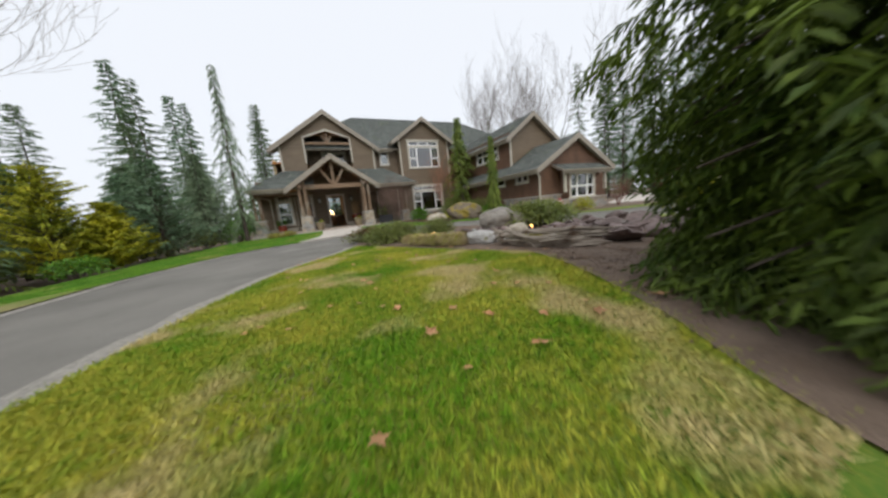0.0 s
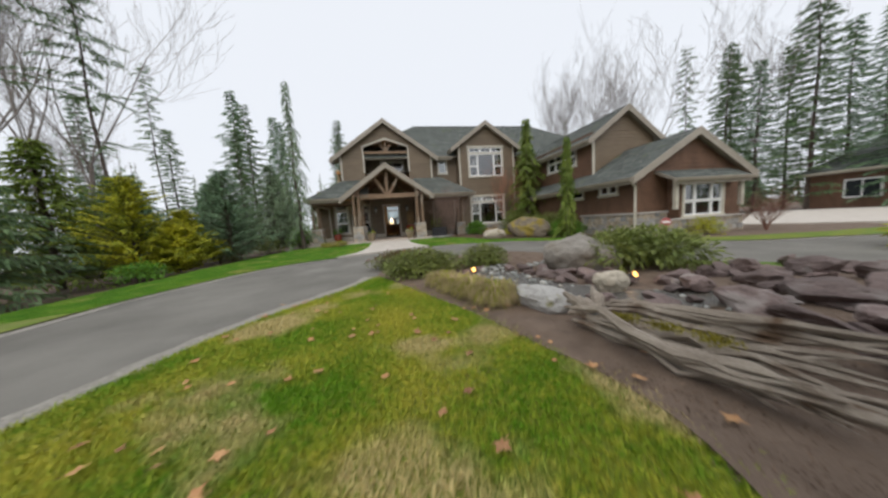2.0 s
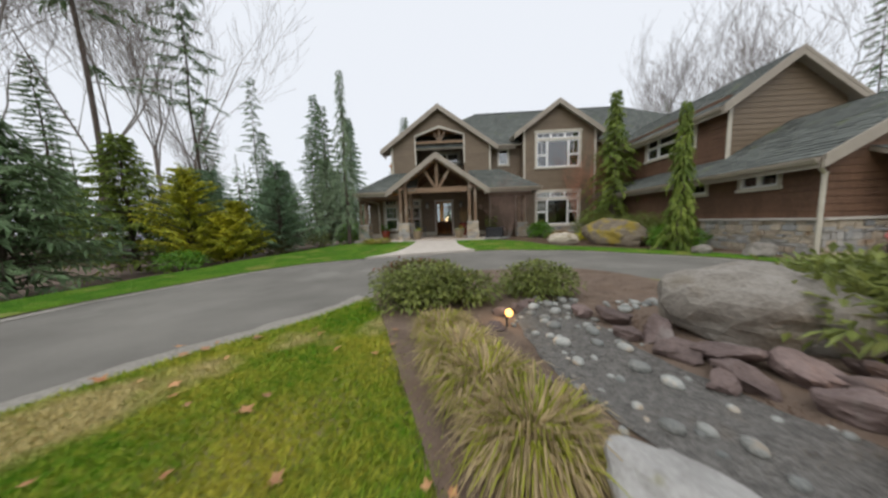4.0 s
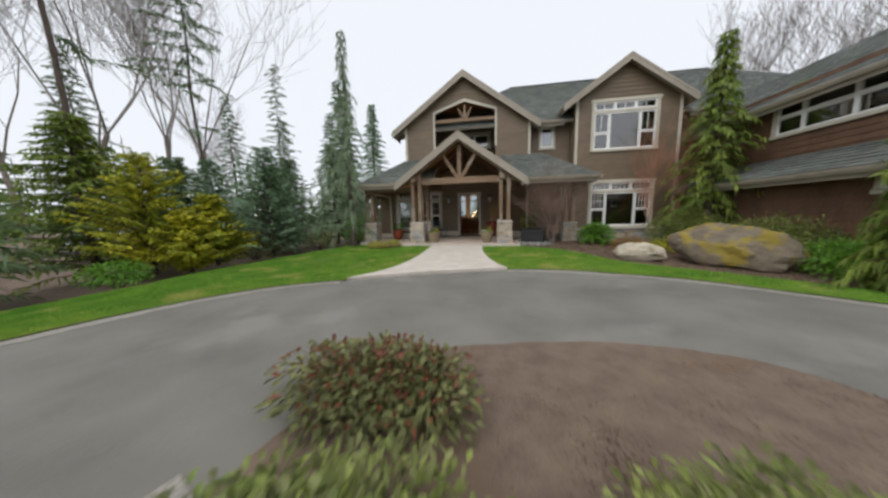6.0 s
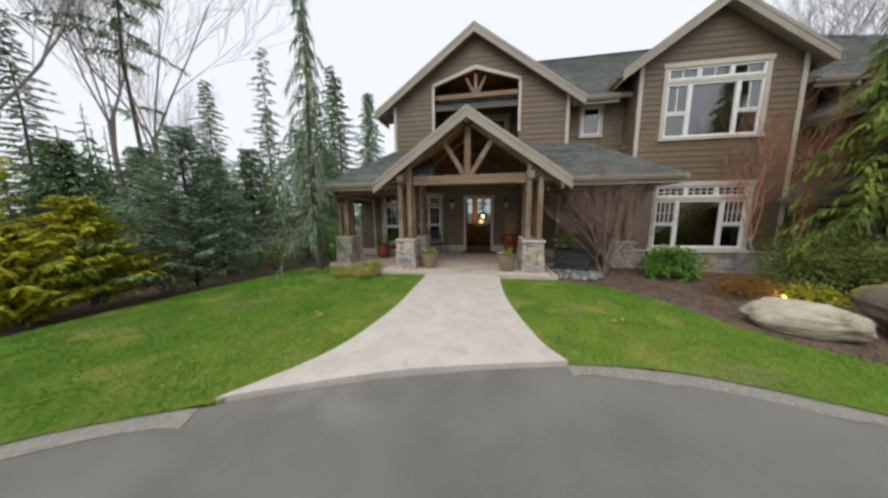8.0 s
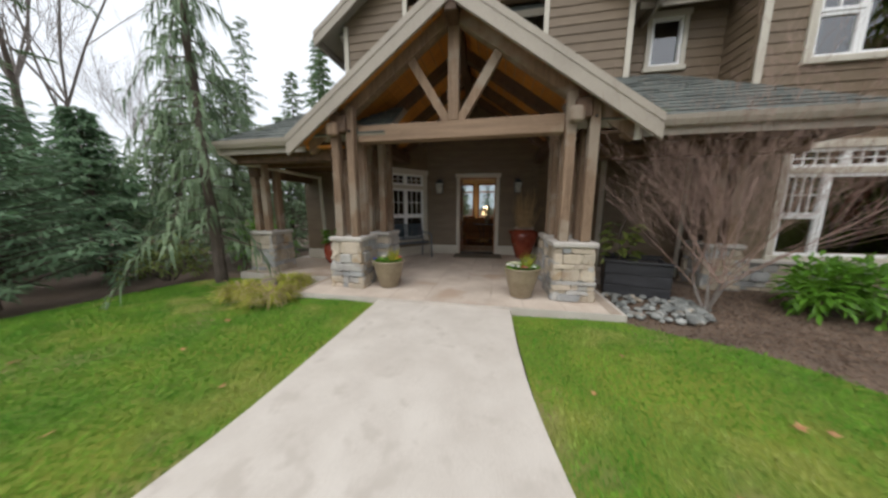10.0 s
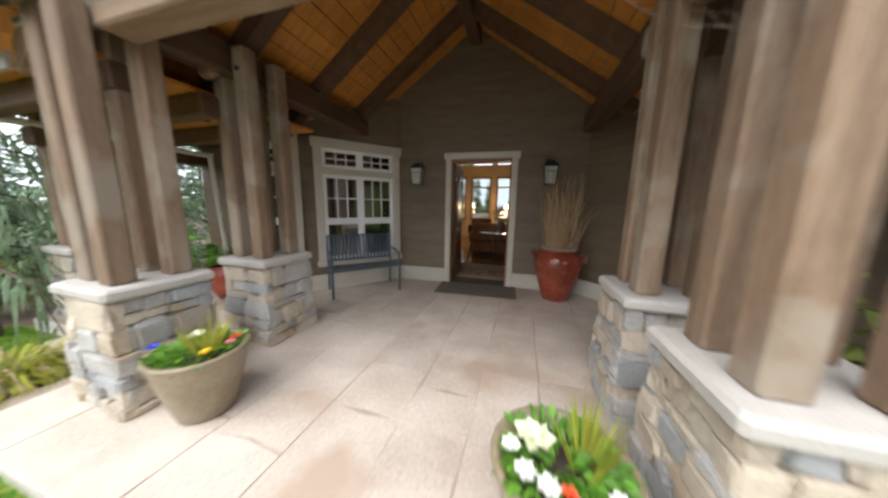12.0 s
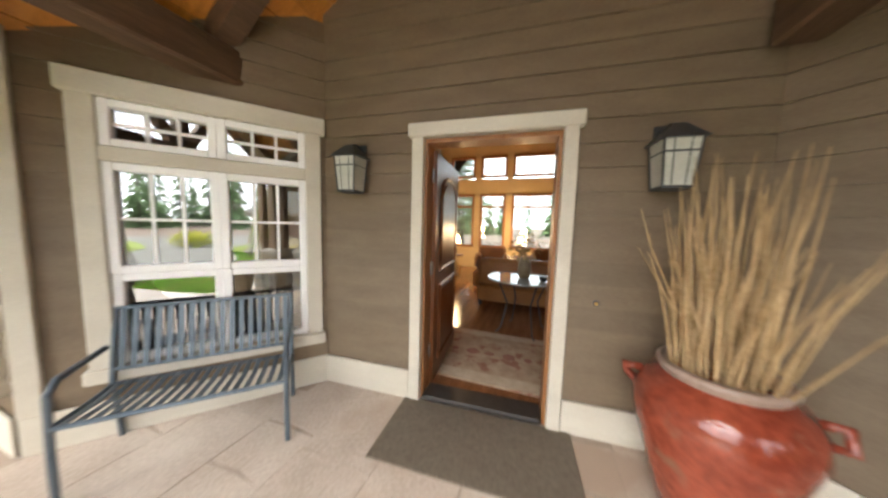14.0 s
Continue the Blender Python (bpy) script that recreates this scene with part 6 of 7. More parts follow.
for y0, y1, z0, z1 in ((-6.9, -5.4, 0.45, 1.7),):
    wnd = part("window", M().box(30.94, 31.0, y0, y1, z0, z1), WHITE, out, "white sliding window")
    for a, b in ((y0 + 0.1, (y0 + y1) / 2 - 0.04), ((y0 + y1) / 2 + 0.04, y1 - 0.1)):
        part("pane", M().box(30.92, 30.935, a, b, z0 + 0.1, z1 - 0.1), mat("dark_pane", (0.02, 0.025, 0.03), (0.03, 0.035, 0.04), 3, 0.05, 0, 30), wnd)
for y0 in (-9.4, -12.6):
    fr2 = part("door_frame", M().box(30.93, 30.99, y0 - 2.6, y0, -0.4, 1.85), TRIM, out)
    part("door", M().box(30.9, 30.925, y0 - 2.45, y0 - 0.15, -0.4, 1.7), CEDAR, fr2)
part("post", M().box(30.85, 31.0, -9.0, -8.75, -0.5, 2.3), TRIM, out)
part("roof_vent", M().lathe([(0.02, 0.0), (0.45, 0.02), (0.4, 0.14), (0.1, 0.2)], 16, (33.6, -6.9, 4.3)), WHITE, out)
tagged(part("pavement", M().prism([(14.8, -9.5), (30, -1.5), (30.9, -19), (17, -13.6)], -0.5, -0.19), CONCRETE), "pale concrete apron before the outbuilding", "pavement", "", "structure")
car_glint = thing("parked_car", "pale grey parked car half hidden behind the hedge", "car", pose(-15.5, -3.2, -0.55, 0, 0, 25))
PAINT = mat("silver_car_paint", (0.5, 0.52, 0.54), (0.56, 0.58, 0.6), 2, 0.25, 0, 50, metal=0.6)
part("body", M().loft([[(-2.1, -0.85, 0.3), (2.1, -0.85, 0.3), (2.1, 0.85, 0.3), (-2.1, 0.85, 0.3)], [(-2.2, -0.9, 0.55), (2.2, -0.9, 0.55), (2.2, 0.9, 0.55), (-2.2, 0.9, 0.55)], [(-2.1, -0.85, 0.9), (2.0, -0.85, 0.85), (2.0, 0.85, 0.85), (-2.1, 0.85, 0.9)]]), PAINT, car_glint)
part("cabin", M().loft([[(-1.5, -0.8, 0.9), (1.0, -0.8, 0.88), (1.0, 0.8, 0.88), (-1.5, 0.8, 0.9)], [(-1.0, -0.65, 1.4), (0.3, -0.65, 1.42), (0.3, 0.65, 1.42), (-1.0, 0.65, 1.4)]]), PAINT, car_glint)
for x in (-1.35, 1.35):
    for y in (-0.82, 0.82):
        part("wheel", M().tube([(x, y - 0.1, 0.32), (x, y + 0.1, 0.32)], 0.32, 16), BLACKMETAL, car_glint)

# ---- things on the porch ----
POTCLAY = mat("olive_glazed_clay", (0.20, 0.155, 0.095), (0.29, 0.235, 0.155), 6, 0.35, 0.12, 40)
REDGLAZE = mat("oxblood_glaze", (0.165, 0.030, 0.016), (0.30, 0.066, 0.035), 3, 0.12, 0.1, 25, third=(0.22, 0.10, 0.06), third_scale=5, third_at=0.62)
REEDS = mat("dry_reeds", (0.34, 0.22, 0.10), (0.52, 0.37, 0.20), 8, 0.75, 0.2, 60, vary=0.22)
POTSOIL = mat("potting_soil", (0.03, 0.02, 0.015), (0.06, 0.042, 0.03), 20, 0.95, 0.5, 90)


def petals(g, p, R, n, r):
    for j in range(n):
        a = 2 * math.pi * j / n
        kite(g, p, Vector((math.cos(a), math.sin(a), 0.45)), R, R * 0.8, 0.15, r)


def flower_pot(x, y, seed, flowers):
    r = random.Random(seed)
    t = thing("flower_pot", "round olive glazed pot planted with spring flowers", "flower pot", pose(x, y, 0), "porch flower pots")
    part("pot", M().lathe([(0.001, 0.0), (0.13, 0.0), (0.15, 0.015), (0.205, 0.22), (0.235, 0.36), (0.245, 0.40), (0.255, 0.415), (0.25, 0.43), (0.225, 0.43), (0.21, 0.38), (0.001, 0.37)], 40), POTCLAY, t, "", True)
    part("soil", M().lathe([(0.001, 0.385), (0.2, 0.378), (0.21, 0.37)], 24), POTSOIL, t)
    lv = M()
    for k in range(260):
        a, q = r.uniform(0, 6.283), 0.2 * math.sqrt(r.random())
        kite(lv, Vector((q * math.cos(a), q * math.sin(a), 0.38 + r.uniform(0, 0.05))), Vector((math.cos(a), math.sin(a), r.uniform(0.2, 1.3))), r.uniform(0.05, 0.1), 0.035, 0.3, r)
    part("foliage", lv, G_BRIGHT, t)
    gb = M()
    for k in range(60):
        a = r.uniform(0, 6.283)
        kite(gb, Vector((0.07 + 0.03 * math.cos(a), 0.05 * math.sin(a), 0.38)), Vector((0.35 * math.cos(a), 0.35 * math.sin(a), 1)), r.uniform(0.15, 0.33), 0.012, 0.12, r)
    part("grass_tuft", gb, G_BLADE, t)
    for k, (c, px, py, R) in enumerate(flowers):
        g = M()
        petals(g, Vector((px, py, 0.46)), R, 7, r)
        petals(g, Vector((px, py, 0.47)), R * 0.6, 6, r)
        part("flower", g, mat("petal_%s" % c[0], c[1], tuple(min(1, q * 1.25) for q in c[1]), 20, 0.5, 0, 60), t, c[0] + " flower")


WHT, YEL, BLU, RED, PNK, CRM = ("white", (0.75, 0.74, 0.7)), ("yellow", (0.75, 0.5, 0.02)), ("blue", (0.03, 0.05, 0.5)), ("red", (0.6, 0.07, 0.02)), ("pink", (0.7, 0.2, 0.25)), ("cream", (0.62, 0.62, 0.42))
flower_pot(-0.62, -3.30, 401, [(BLU, -0.17, -0.13, 0.04), (YEL, 0.17, -0.06, 0.045), (RED, 0.14, 0.12, 0.04), (CRM, -0.1, 0.04, 0.07), (PNK, 0.18, 0.06, 0.035)])
flower_pot(1.44, -3.40, 402, [(WHT, -0.13, -0.12, 0.045), (WHT, -0.06, -0.15, 0.045), (WHT, 0.14, -0.14, 0.04), (PNK, 0.03, -0.2, 0.04), (CRM, -0.1, 0.02, 0.09), (WHT, -0.18, -0.03, 0.04), (RED, 0.0, -0.15, 0.03)])

urn = thing("red_urn", "large oxblood glazed urn holding tall dry reeds", "urn", pose(1.76, -0.33, 0.0))
part("body", M().lathe([(0.001, 0.0), (0.17, 0.0), (0.18, 0.015), (0.235, 0.2), (0.30, 0.42), (0.325, 0.54), (0.315, 0.62), (0.27, 0.69), (0.225, 0.715), (0.215, 0.735)], 48), REDGLAZE, urn, "", True)
part("rim", M().lathe([(0.2, 0.70), (0.215, 0.72), (0.235, 0.755), (0.235, 0.775), (0.205, 0.78), (0.185, 0.74), (0.18, 0.70)], 48), mat("worn_rim_glaze", (0.27, 0.19, 0.15), (0.38, 0.29, 0.24), 8, 0.3, 0.1, 40), urn, "worn greyish rim", True)
for a in (-0.45, 2.7):
    c, s = math.cos(a), math.sin(a)
    part("handle", M().tube([(0.29 * c, 0.29 * s, 0.66), (0.36 * c - 0.03 * s, 0.36 * s + 0.03 * c, 0.66), (0.36 * c + 0.03 * s, 0.36 * s - 0.03 * c, 0.60), (0.31 * c, 0.31 * s, 0.58)], 0.022, 8), REDGLAZE, urn, "", True)
rr = random.Random(55)
for k in range(95):
    a, q = rr.uniform(0, 6.283), 0.16 * math.sqrt(rr.random())
    o = Vector((q * math.cos(a), q * math.sin(a), 0.45))
    out_r = rr.uniform(0.02, 0.15) if k < 75 else rr.uniform(0.18, 0.4)
    hh = rr.uniform(0.75, 1.35) if k < 75 else rr.uniform(0.75, 1.15)
    b = a + rr.uniform(-0.4, 0.4)
    pts = []
    for j in range(6):
        f = j / 5
        wig = 0.026 * math.sin(f * 11 + k) * (1 if k >= 50 else 0.5)
        pts.append(o + Vector((math.cos(b) * out_r * f ** 1.5 + wig, math.sin(b) * out_r * f ** 1.5 + wig * 0.7, hh * f)))
    part("reed", M().tube(pts, [0.0075, 0.0075, 0.007, 0.006, 0.004, 0.0015], 5), REEDS, urn)

IRON = mat("blue_grey_bench_metal", (0.075, 0.10, 0.125), (0.115, 0.145, 0.17), 6, 0.45, 0.1, 70, metal=0.35)
bench = thing("metal_bench", "blue-grey slatted metal garden bench under the window", "bench", pose(-1.05, -0.90, 0.0, 0, 0, 46))
for s in (-1, 1):
    x = s * 0.48
    part("front_leg", M().tube([(x, -0.25, 0.0), (x, -0.25, 0.3), (x, -0.24, 0.56), (x, -0.18, 0.61), (x, 0.16, 0.62)], 0.016, 8), IRON, bench, "leg bent into an armrest")
    part("back_leg", M().tube([(x, 0.24, 0.0), (x, 0.19, 0.38), (x, 0.22, 0.55), (x, 0.28, 0.84)], 0.016, 8), IRON, bench)
    part("seat_rail", M().tube([(x, -0.25, 0.40), (x, 0.0, 0.375), (x, 0.19, 0.37)], 0.012, 8), IRON, bench)
for y, z in ((-0.25, 0.40), (0.19, 0.37)):
    part("cross_rail", M().tube([(-0.48, y, z), (0.48, y, z)], 0.013, 8), IRON, bench)
for z, y in ((0.46, 0.205), (0.83, 0.277)):
    part("back_rail", M().tube([(-0.48, y, z), (0.48, y, z)], 0.013, 8), IRON, bench)
slat_s = M().loft([[(-0.014, -0.25, 0.408), (0.014, -0.25, 0.408), (0.014, -0.25, 0.416), (-0.014, -0.25, 0.416)], [(-0.014, -0.03, 0.375), (0.014, -0.03, 0.375), (0.014, -0.03, 0.383), (-0.014, -0.03, 0.383)], [(-0.014, 0.19, 0.378), (0.014, 0.19, 0.378), (0.014, 0.19, 0.386), (-0.014, 0.19, 0.386)]]).mesh("slat", IRON)
slat_b = M().loft([[(-0.014, 0.197, 0.46), (0.014, 0.197, 0.46), (0.014, 0.189, 0.46), (-0.014, 0.189, 0.46)], [(-0.014, 0.235, 0.64), (0.014, 0.235, 0.64), (0.014, 0.227, 0.64), (-0.014, 0.227, 0.64)], [(-0.014, 0.275, 0.83), (0.014, 0.275, 0.83), (0.014, 0.267, 0.83), (-0.014, 0.267, 0.83)]]).mesh("slat", IRON)
for k in range(17):
    for me in (slat_s, slat_b):
        part("slat", me, None, bench, at=pose(-0.44 + 0.88 * k / 16, 0, 0))

dm = thing("door_mat", "plain taupe ribbed door mat before the threshold", "door mat", F_entry)
MATM = mat("taupe_mat_fibre", (0.115, 0.092, 0.068), (0.165, 0.135, 0.10), 40, 0.95, 0.6, 220)
part("mat", M().bevel_box(W - 0.03, W + 1.2, -0.62, -0.03, 0.001, 0.014, 0.005), MATM, dm)

FROST = mat("frosted_lantern_glass", (0.42, 0.42, 0.36), (0.52, 0.52, 0.46), 8, 0.35, 0.05, 60)
for u in (W - 0.45, W + 1.58):
    ln = thing("wall_lantern", "bronze craftsman wall lantern with frosted panes", "lantern", F_entry @ pose(u, -0.024, 1.62), "entry lanterns")
    part("back_plate", M().bevel_box(-0.055, 0.055, -0.02, 0.0, 0.12, 0.40, 0.006), BLACKMETAL, ln)
    part("arm", M().tube([(0, -0.01, 0.34), (0, -0.06, 0.385), (0, -0.12, 0.37)], 0.011, 8), BLACKMETAL, ln)
    part("roof", M().loft([[(s * 0.105, y, 0.275) for s, y in ((-1, -0.235), (1, -0.235), (1, -0.025), (-1, -0.025))], [(s * 0.055, y, 0.335) for s, y in ((-1, -0.185), (1, -0.185), (1, -0.075), (-1, -0.075))], [(s * 0.03, y, 0.365) for s, y in ((-1, -0.16), (1, -0.16), (1, -0.1), (-1, -0.1))]]), BLACKMETAL, ln)
    part("glass", M().loft([[(s * 0.065, y, 0.03) for s, y in ((-1, -0.195), (1, -0.195), (1, -0.065), (-1, -0.065))], [(s * 0.082, y, 0.275) for s, y in ((-1, -0.212), (1, -0.212), (1, -0.048), (-1, -0.048))]]), FROST, ln, "frosted glass body")
    for s in (-1, 1):
        for y0, y1 in ((-0.197, -0.215), (-0.063, -0.045)):
            part("frame_bar", M().tube([(s * 0.067, y0, 0.03), (s * 0.085, y1, 0.275)], 0.006, 4), BLACKMETAL, ln)
        part("frame_bar", M().tube([(s * 0.03, -0.199, 0.03), (s * 0.038, -0.216, 0.275)], 0.003, 4), BLACKMETAL, ln)
    for z, k in ((0.03, 0.067), (0.21, 0.08)):
        part("band", M().tube([(-k, -0.13 - k, z), (k, -0.13 - k, z), (k, -0.13 + k, z), (-k, -0.13 + k, z), (-k, -0.13 - k, z)], 0.005, 4), BLACKMETAL, ln)
    part("bottom", M().loft([[(s * 0.068, y, 0.02) for s, y in ((-1, -0.198), (1, -0.198), (1, -0.062), (-1, -0.062))], [(s * 0.068, y, 0.032) for s, y in ((-1, -0.198), (1, -0.198), (1, -0.062), (-1, -0.062))]]), BLACKMETAL, ln)

rp = thing("red_pot", "red glazed pot with a leafy green plant by the wall", "flower pot", pose(-2.62, -1.78, 0))
part("pot", M().lathe([(0.001, 0.0), (0.14, 0.0), (0.2, 0.12), (0.225, 0.28), (0.2, 0.40), (0.19, 0.43), (0.215, 0.45), (0.19, 0.46), (0.17, 0.42), (0.001, 0.41)], 36), REDGLAZE, rp, "", True)
lvs, r5 = M(), random.Random(66)
for k in range(90):
    a = r5.uniform(0, 6.283)
    kite(lvs, Vector((0.12 * math.cos(a), 0.12 * math.sin(a), 0.45 + r5.uniform(0, 0.3))), Vector((math.cos(a), math.sin(a), r5.uniform(0.1, 1.0))), r5.uniform(0.1, 0.2), 0.09, 0.4, r5)
part("foliage", lvs, G_BRIGHT, rp)
shrub("porch_aucuba", "pale green broadleaf shrub beyond the porch end", 0.7, 0.7, 1.1, 700, 0.18, G_BRIGHT, 67, on_ground(-4.7, -1.6), None, 14, 0.45)

bx = thing("planter_box", "black wooden plank planter box with leafy plants", "planter", pose(3.27, -2.52, -0.12, 0, 0, -16))
EBONY = mat("black_stained_planks", (0.018, 0.018, 0.02), (0.045, 0.045, 0.05), 3, 0.55, 0.4, 40, stretch=(0.4, 4, 6), vary=0.2)
for z in range(3):
    for y in (-0.36, 0.33):
        part("plank", M().bevel_box(-0.42, 0.42, y, y + 0.03, 0.03 + z * 0.175, 0.195 + z * 0.175, 0.006), EBONY, bx)
    for x in (-0.42, 0.39):
        part("plank", M().bevel_box(x, x + 0.03, -0.328, 0.328, 0.03 + z * 0.175, 0.195 + z * 0.175, 0.006), EBONY, bx)
part("rim", M().bevel_box(-0.45, 0.45, -0.39, -0.31, 0.555, 0.585, 0.008), EBONY, bx)
part("rim", M().bevel_box(-0.45, 0.45, 0.31, 0.39, 0.555, 0.585, 0.008), EBONY, bx)
part("soil", M().box(-0.38, 0.38, -0.32, 0.32, 0.0, 0.5), POTSOIL, bx)
lvs = M()
for k in range(70):
    a = r5.uniform(0, 6.283)
    kite(lvs, Vector((-0.2 + 0.15 * math.cos(a), 0.15 * math.sin(a), 0.52 + r5.uniform(0, 0.62))), Vector((math.cos(a), math.sin(a), r5.uniform(-0.1, 0.8))), r5.uniform(0.14, 0.24), 0.11, 0.5, r5)
part("plant", lvs, G_SHRUB, bx, "broad dark green leaves")
part("plant_stem", M().tube([(-0.2, 0, 0.48), (-0.22, 0.02, 1.0), (-0.15, 0.0, 1.3)], 0.012, 6), BARK, bx)

# ---- the room seen through the door ----
WOODFLOOR = mat("polished_wood_floor", (0.16, 0.065, 0.028), (0.30, 0.14, 0.065), 3, 0.15, 0.1, 30, stretch=(5, 0.5, 1))
hall = M()
hall.box(-2.6, 5.0, 0.2, 7.0, -0.06, -0.002)
tagged(part("floor_hall", hall, WOODFLOOR), "polished reddish wood floor of the hall", "floor", "", "structure")
BW = [(-0.95, -0.1), (0.1, 1.4), (1.6, 2.6), (2.8, 3.7), (-2.0, -1.15)]
bholes = [(a + 2.6, b + 2.6, z0, z1) for a, b in BW for z0, z1 in ((0.7, 2.5), (3.05, 3.75))]
bw = M()
for za, zb, p, q in wall_rows(spans(0, 7.6, 0, 4.6, bholes), 0, 4.6, 0.1):
    bw.box(p[0] - 2.6, p[1] - 2.6, 7.0, 7.15, za, zb)
tagged(part("wall_hall_back", bw, PLASTER), "warm plaster back wall with tall windows", "wall", "", "structure")
side = M().box(-2.75, -2.6, 0.6, 7.15, 0, 4.6)
tagged(part("wall_hall_west", side, PLASTER), "warm plaster side wall of the hall", "wall", "", "structure")
tagged(part("wall_hall_east", M().box(5.0, 5.15, 0.2, 7.15, 0, 4.6), PLASTER), "warm plaster side wall of the hall", "wall", "", "structure")
tagged(part("wall_hall_front", M().box(2.1, 5.1, 0.2, 0.3, 0, 4.6), PLASTER), "plaster inner face of the front wall", "wall", "", "structure")
tagged(part("ceiling_hall", M().box(-2.75, 5.15, 0.3, 7.2, 4.3, 4.4), SOFFIT), "golden wood ceiling of the hall", "ceiling", "", "structure")
for k, (a, b) in enumerate(BW):
    for z0, z1 in ((0.7, 2.5), (3.05, 3.75)):
        wn_ = thing("window_hall", "tall brown wood-framed window of the hall", "window", kind="structure")
        for q in ((a, a + 0.07, z0, z1), (b - 0.07, b, z0, z1), (a, b, z0, z0 + 0.07), (a, b, z1 - 0.07, z1)) + (((a, b, 2.05, 2.11),) if z1 < 3 else ()):
            part("frame", M().box(q[0], q[1], 6.96, 7.1, q[2], q[3]), JAMB, wn_)
        gp = part("pane", M().box(a + 0.05, b - 0.05, 7.03, 7.035, z0 + 0.05, z1 - 0.05), GLASS, wn_)
        gp.visible_shadow = False
part("beam_hall", M().bevel_box(-2.6, 5.0, 2.6, 2.85, 3.3, 3.7, 0.02), DARKBEAM)
tagged(bpy.data.objects["beam_hall"], "dark timber beam across the hall", "beam", "", "structure")
rug = thing("hall_rug", "patterned cream and rust oriental rug inside the door", "rug", pose(0.5, 0.95, 0.0))
RUGM = mat("rug_wool", (0.30, 0.21, 0.14), (0.46, 0.37, 0.26), 9, 0.95, 0.3, 80, third=(0.26, 0.12, 0.08), third_scale=7, third_at=0.54)
part("field", M().bevel_box(-0.95, 0.95, -0.62, 0.55, 0.0, 0.012, 0.004), RUGM, rug)
RUGB = mat("rug_border", (0.42, 0.34, 0.24), (0.52, 0.44, 0.33), 14, 0.95, 0.3, 80)
part("border", M().box(-0.95, 0.95, -0.60, -0.45, 0.012, 0.0135), RUGB, rug)
part("border", M().box(-0.95, 0.95, 0.40, 0.53, 0.012, 0.0135), RUGB, rug)
for k in range(9):
    part("motif", M().tube([(-0.8 + k * 0.2, -0.05, 0.0122), (-0.8 + k * 0.2, -0.05, 0.0132)], 0.07 if k % 2 else 0.045, 8), mat("rug_motif", (0.22, 0.10, 0.08), (0.32, 0.16, 0.12), 12, 0.95, 0.2, 80), rug)
tb = thing("hall_table", "oval glass-topped table on slender iron legs", "table", pose(0.78, 1.75, 0))
part("tabletop", M().lathe([(0.001, 0.72), (0.48, 0.72), (0.485, 0.73), (0.48, 0.74), (0.001, 0.74)], 40), mat("pale_glass_top", (0.36, 0.40, 0.42), (0.42, 0.46, 0.48), 3, 0.05, 0, 30), tb)
for k in range(4):
    a = k * math.pi / 2 + 0.5
    part("leg", M().tube([(0.36 * math.cos(a), 0.36 * math.sin(a), 0.72), (0.22 * math.cos(a), 0.22 * math.sin(a), 0.4), (0.3 * math.cos(a), 0.3 * math.sin(a), 0.06), (0.37 * math.cos(a), 0.37 * math.sin(a), 0.0)], 0.012, 6), BLACKMETAL, tb)
vs = thing("vase", "brown vase of dried hydrangeas on the table", "vase", pose(0.78, 1.75, 0.74))
part("body", M().lathe([(0.001, 0), (0.06, 0), (0.09, 0.1), (0.08, 0.2), (0.05, 0.26), (0.06, 0.28)], 20), POTCLAY, vs, "", True)
lvs = M()
for k in range(240):
    v = Vector((r5.gauss(0, 1), r5.gauss(0, 1), r5.gauss(0, 0.7))).normalized() * r5.uniform(0.03, 0.2)
    kite(lvs, v + Vector((0, 0, 0.42)), v, 0.06, 0.04, 0.2, r5)
tagged(part("dried_foliage", lvs, G_STRAW, vs), "", "", "", "stuff")
bowl = thing("bowl", "small dark bowl on the glass table", "bowl", pose(1.02, 1.62, 0.74))
part("body", M().lathe([(0.001, 0), (0.03, 0), (0.06, 0.05), (0.055, 0.05), (0.001, 0.02)], 16), BLACKMETAL, bowl)
LEATHER = mat("tan_leather", (0.30, 0.12, 0.03), (0.42, 0.19, 0.055), 4, 0.4, 0.2, 50)


def seat(name, label, w, x, y, rz, material, cat):
    t = thing(name, label, cat, pose(x, y, 0, 0, 0, rz))
    part("base", M().bevel_box(-w / 2, w / 2, -0.42, 0.42, 0.08, 0.36, 0.04), material, t)
    part("cushion", M().bevel_box(-w / 2 + 0.14, w / 2 - 0.14, -0.42, 0.24, 0.36, 0.5, 0.05), material, t)
    part("backrest", M().bevel_box(-w / 2, w / 2, 0.22, 0.45, 0.36, 0.86, 0.06), material, t)
    for s in (-1, 1):
        part("arm", M().bevel_box(s * w / 2 - 0.09, s * w / 2 + 0.09, -0.42, 0.42, 0.3, 0.64, 0.05), material, t)
        for y2 in (-0.36, 0.36):
            part("foot", M().tube([(s * (w / 2 - 0.06), y2, 0.0), (s * (w / 2 - 0.06), y2, 0.09)], 0.03, 8), BLACKMETAL, t)
    return t


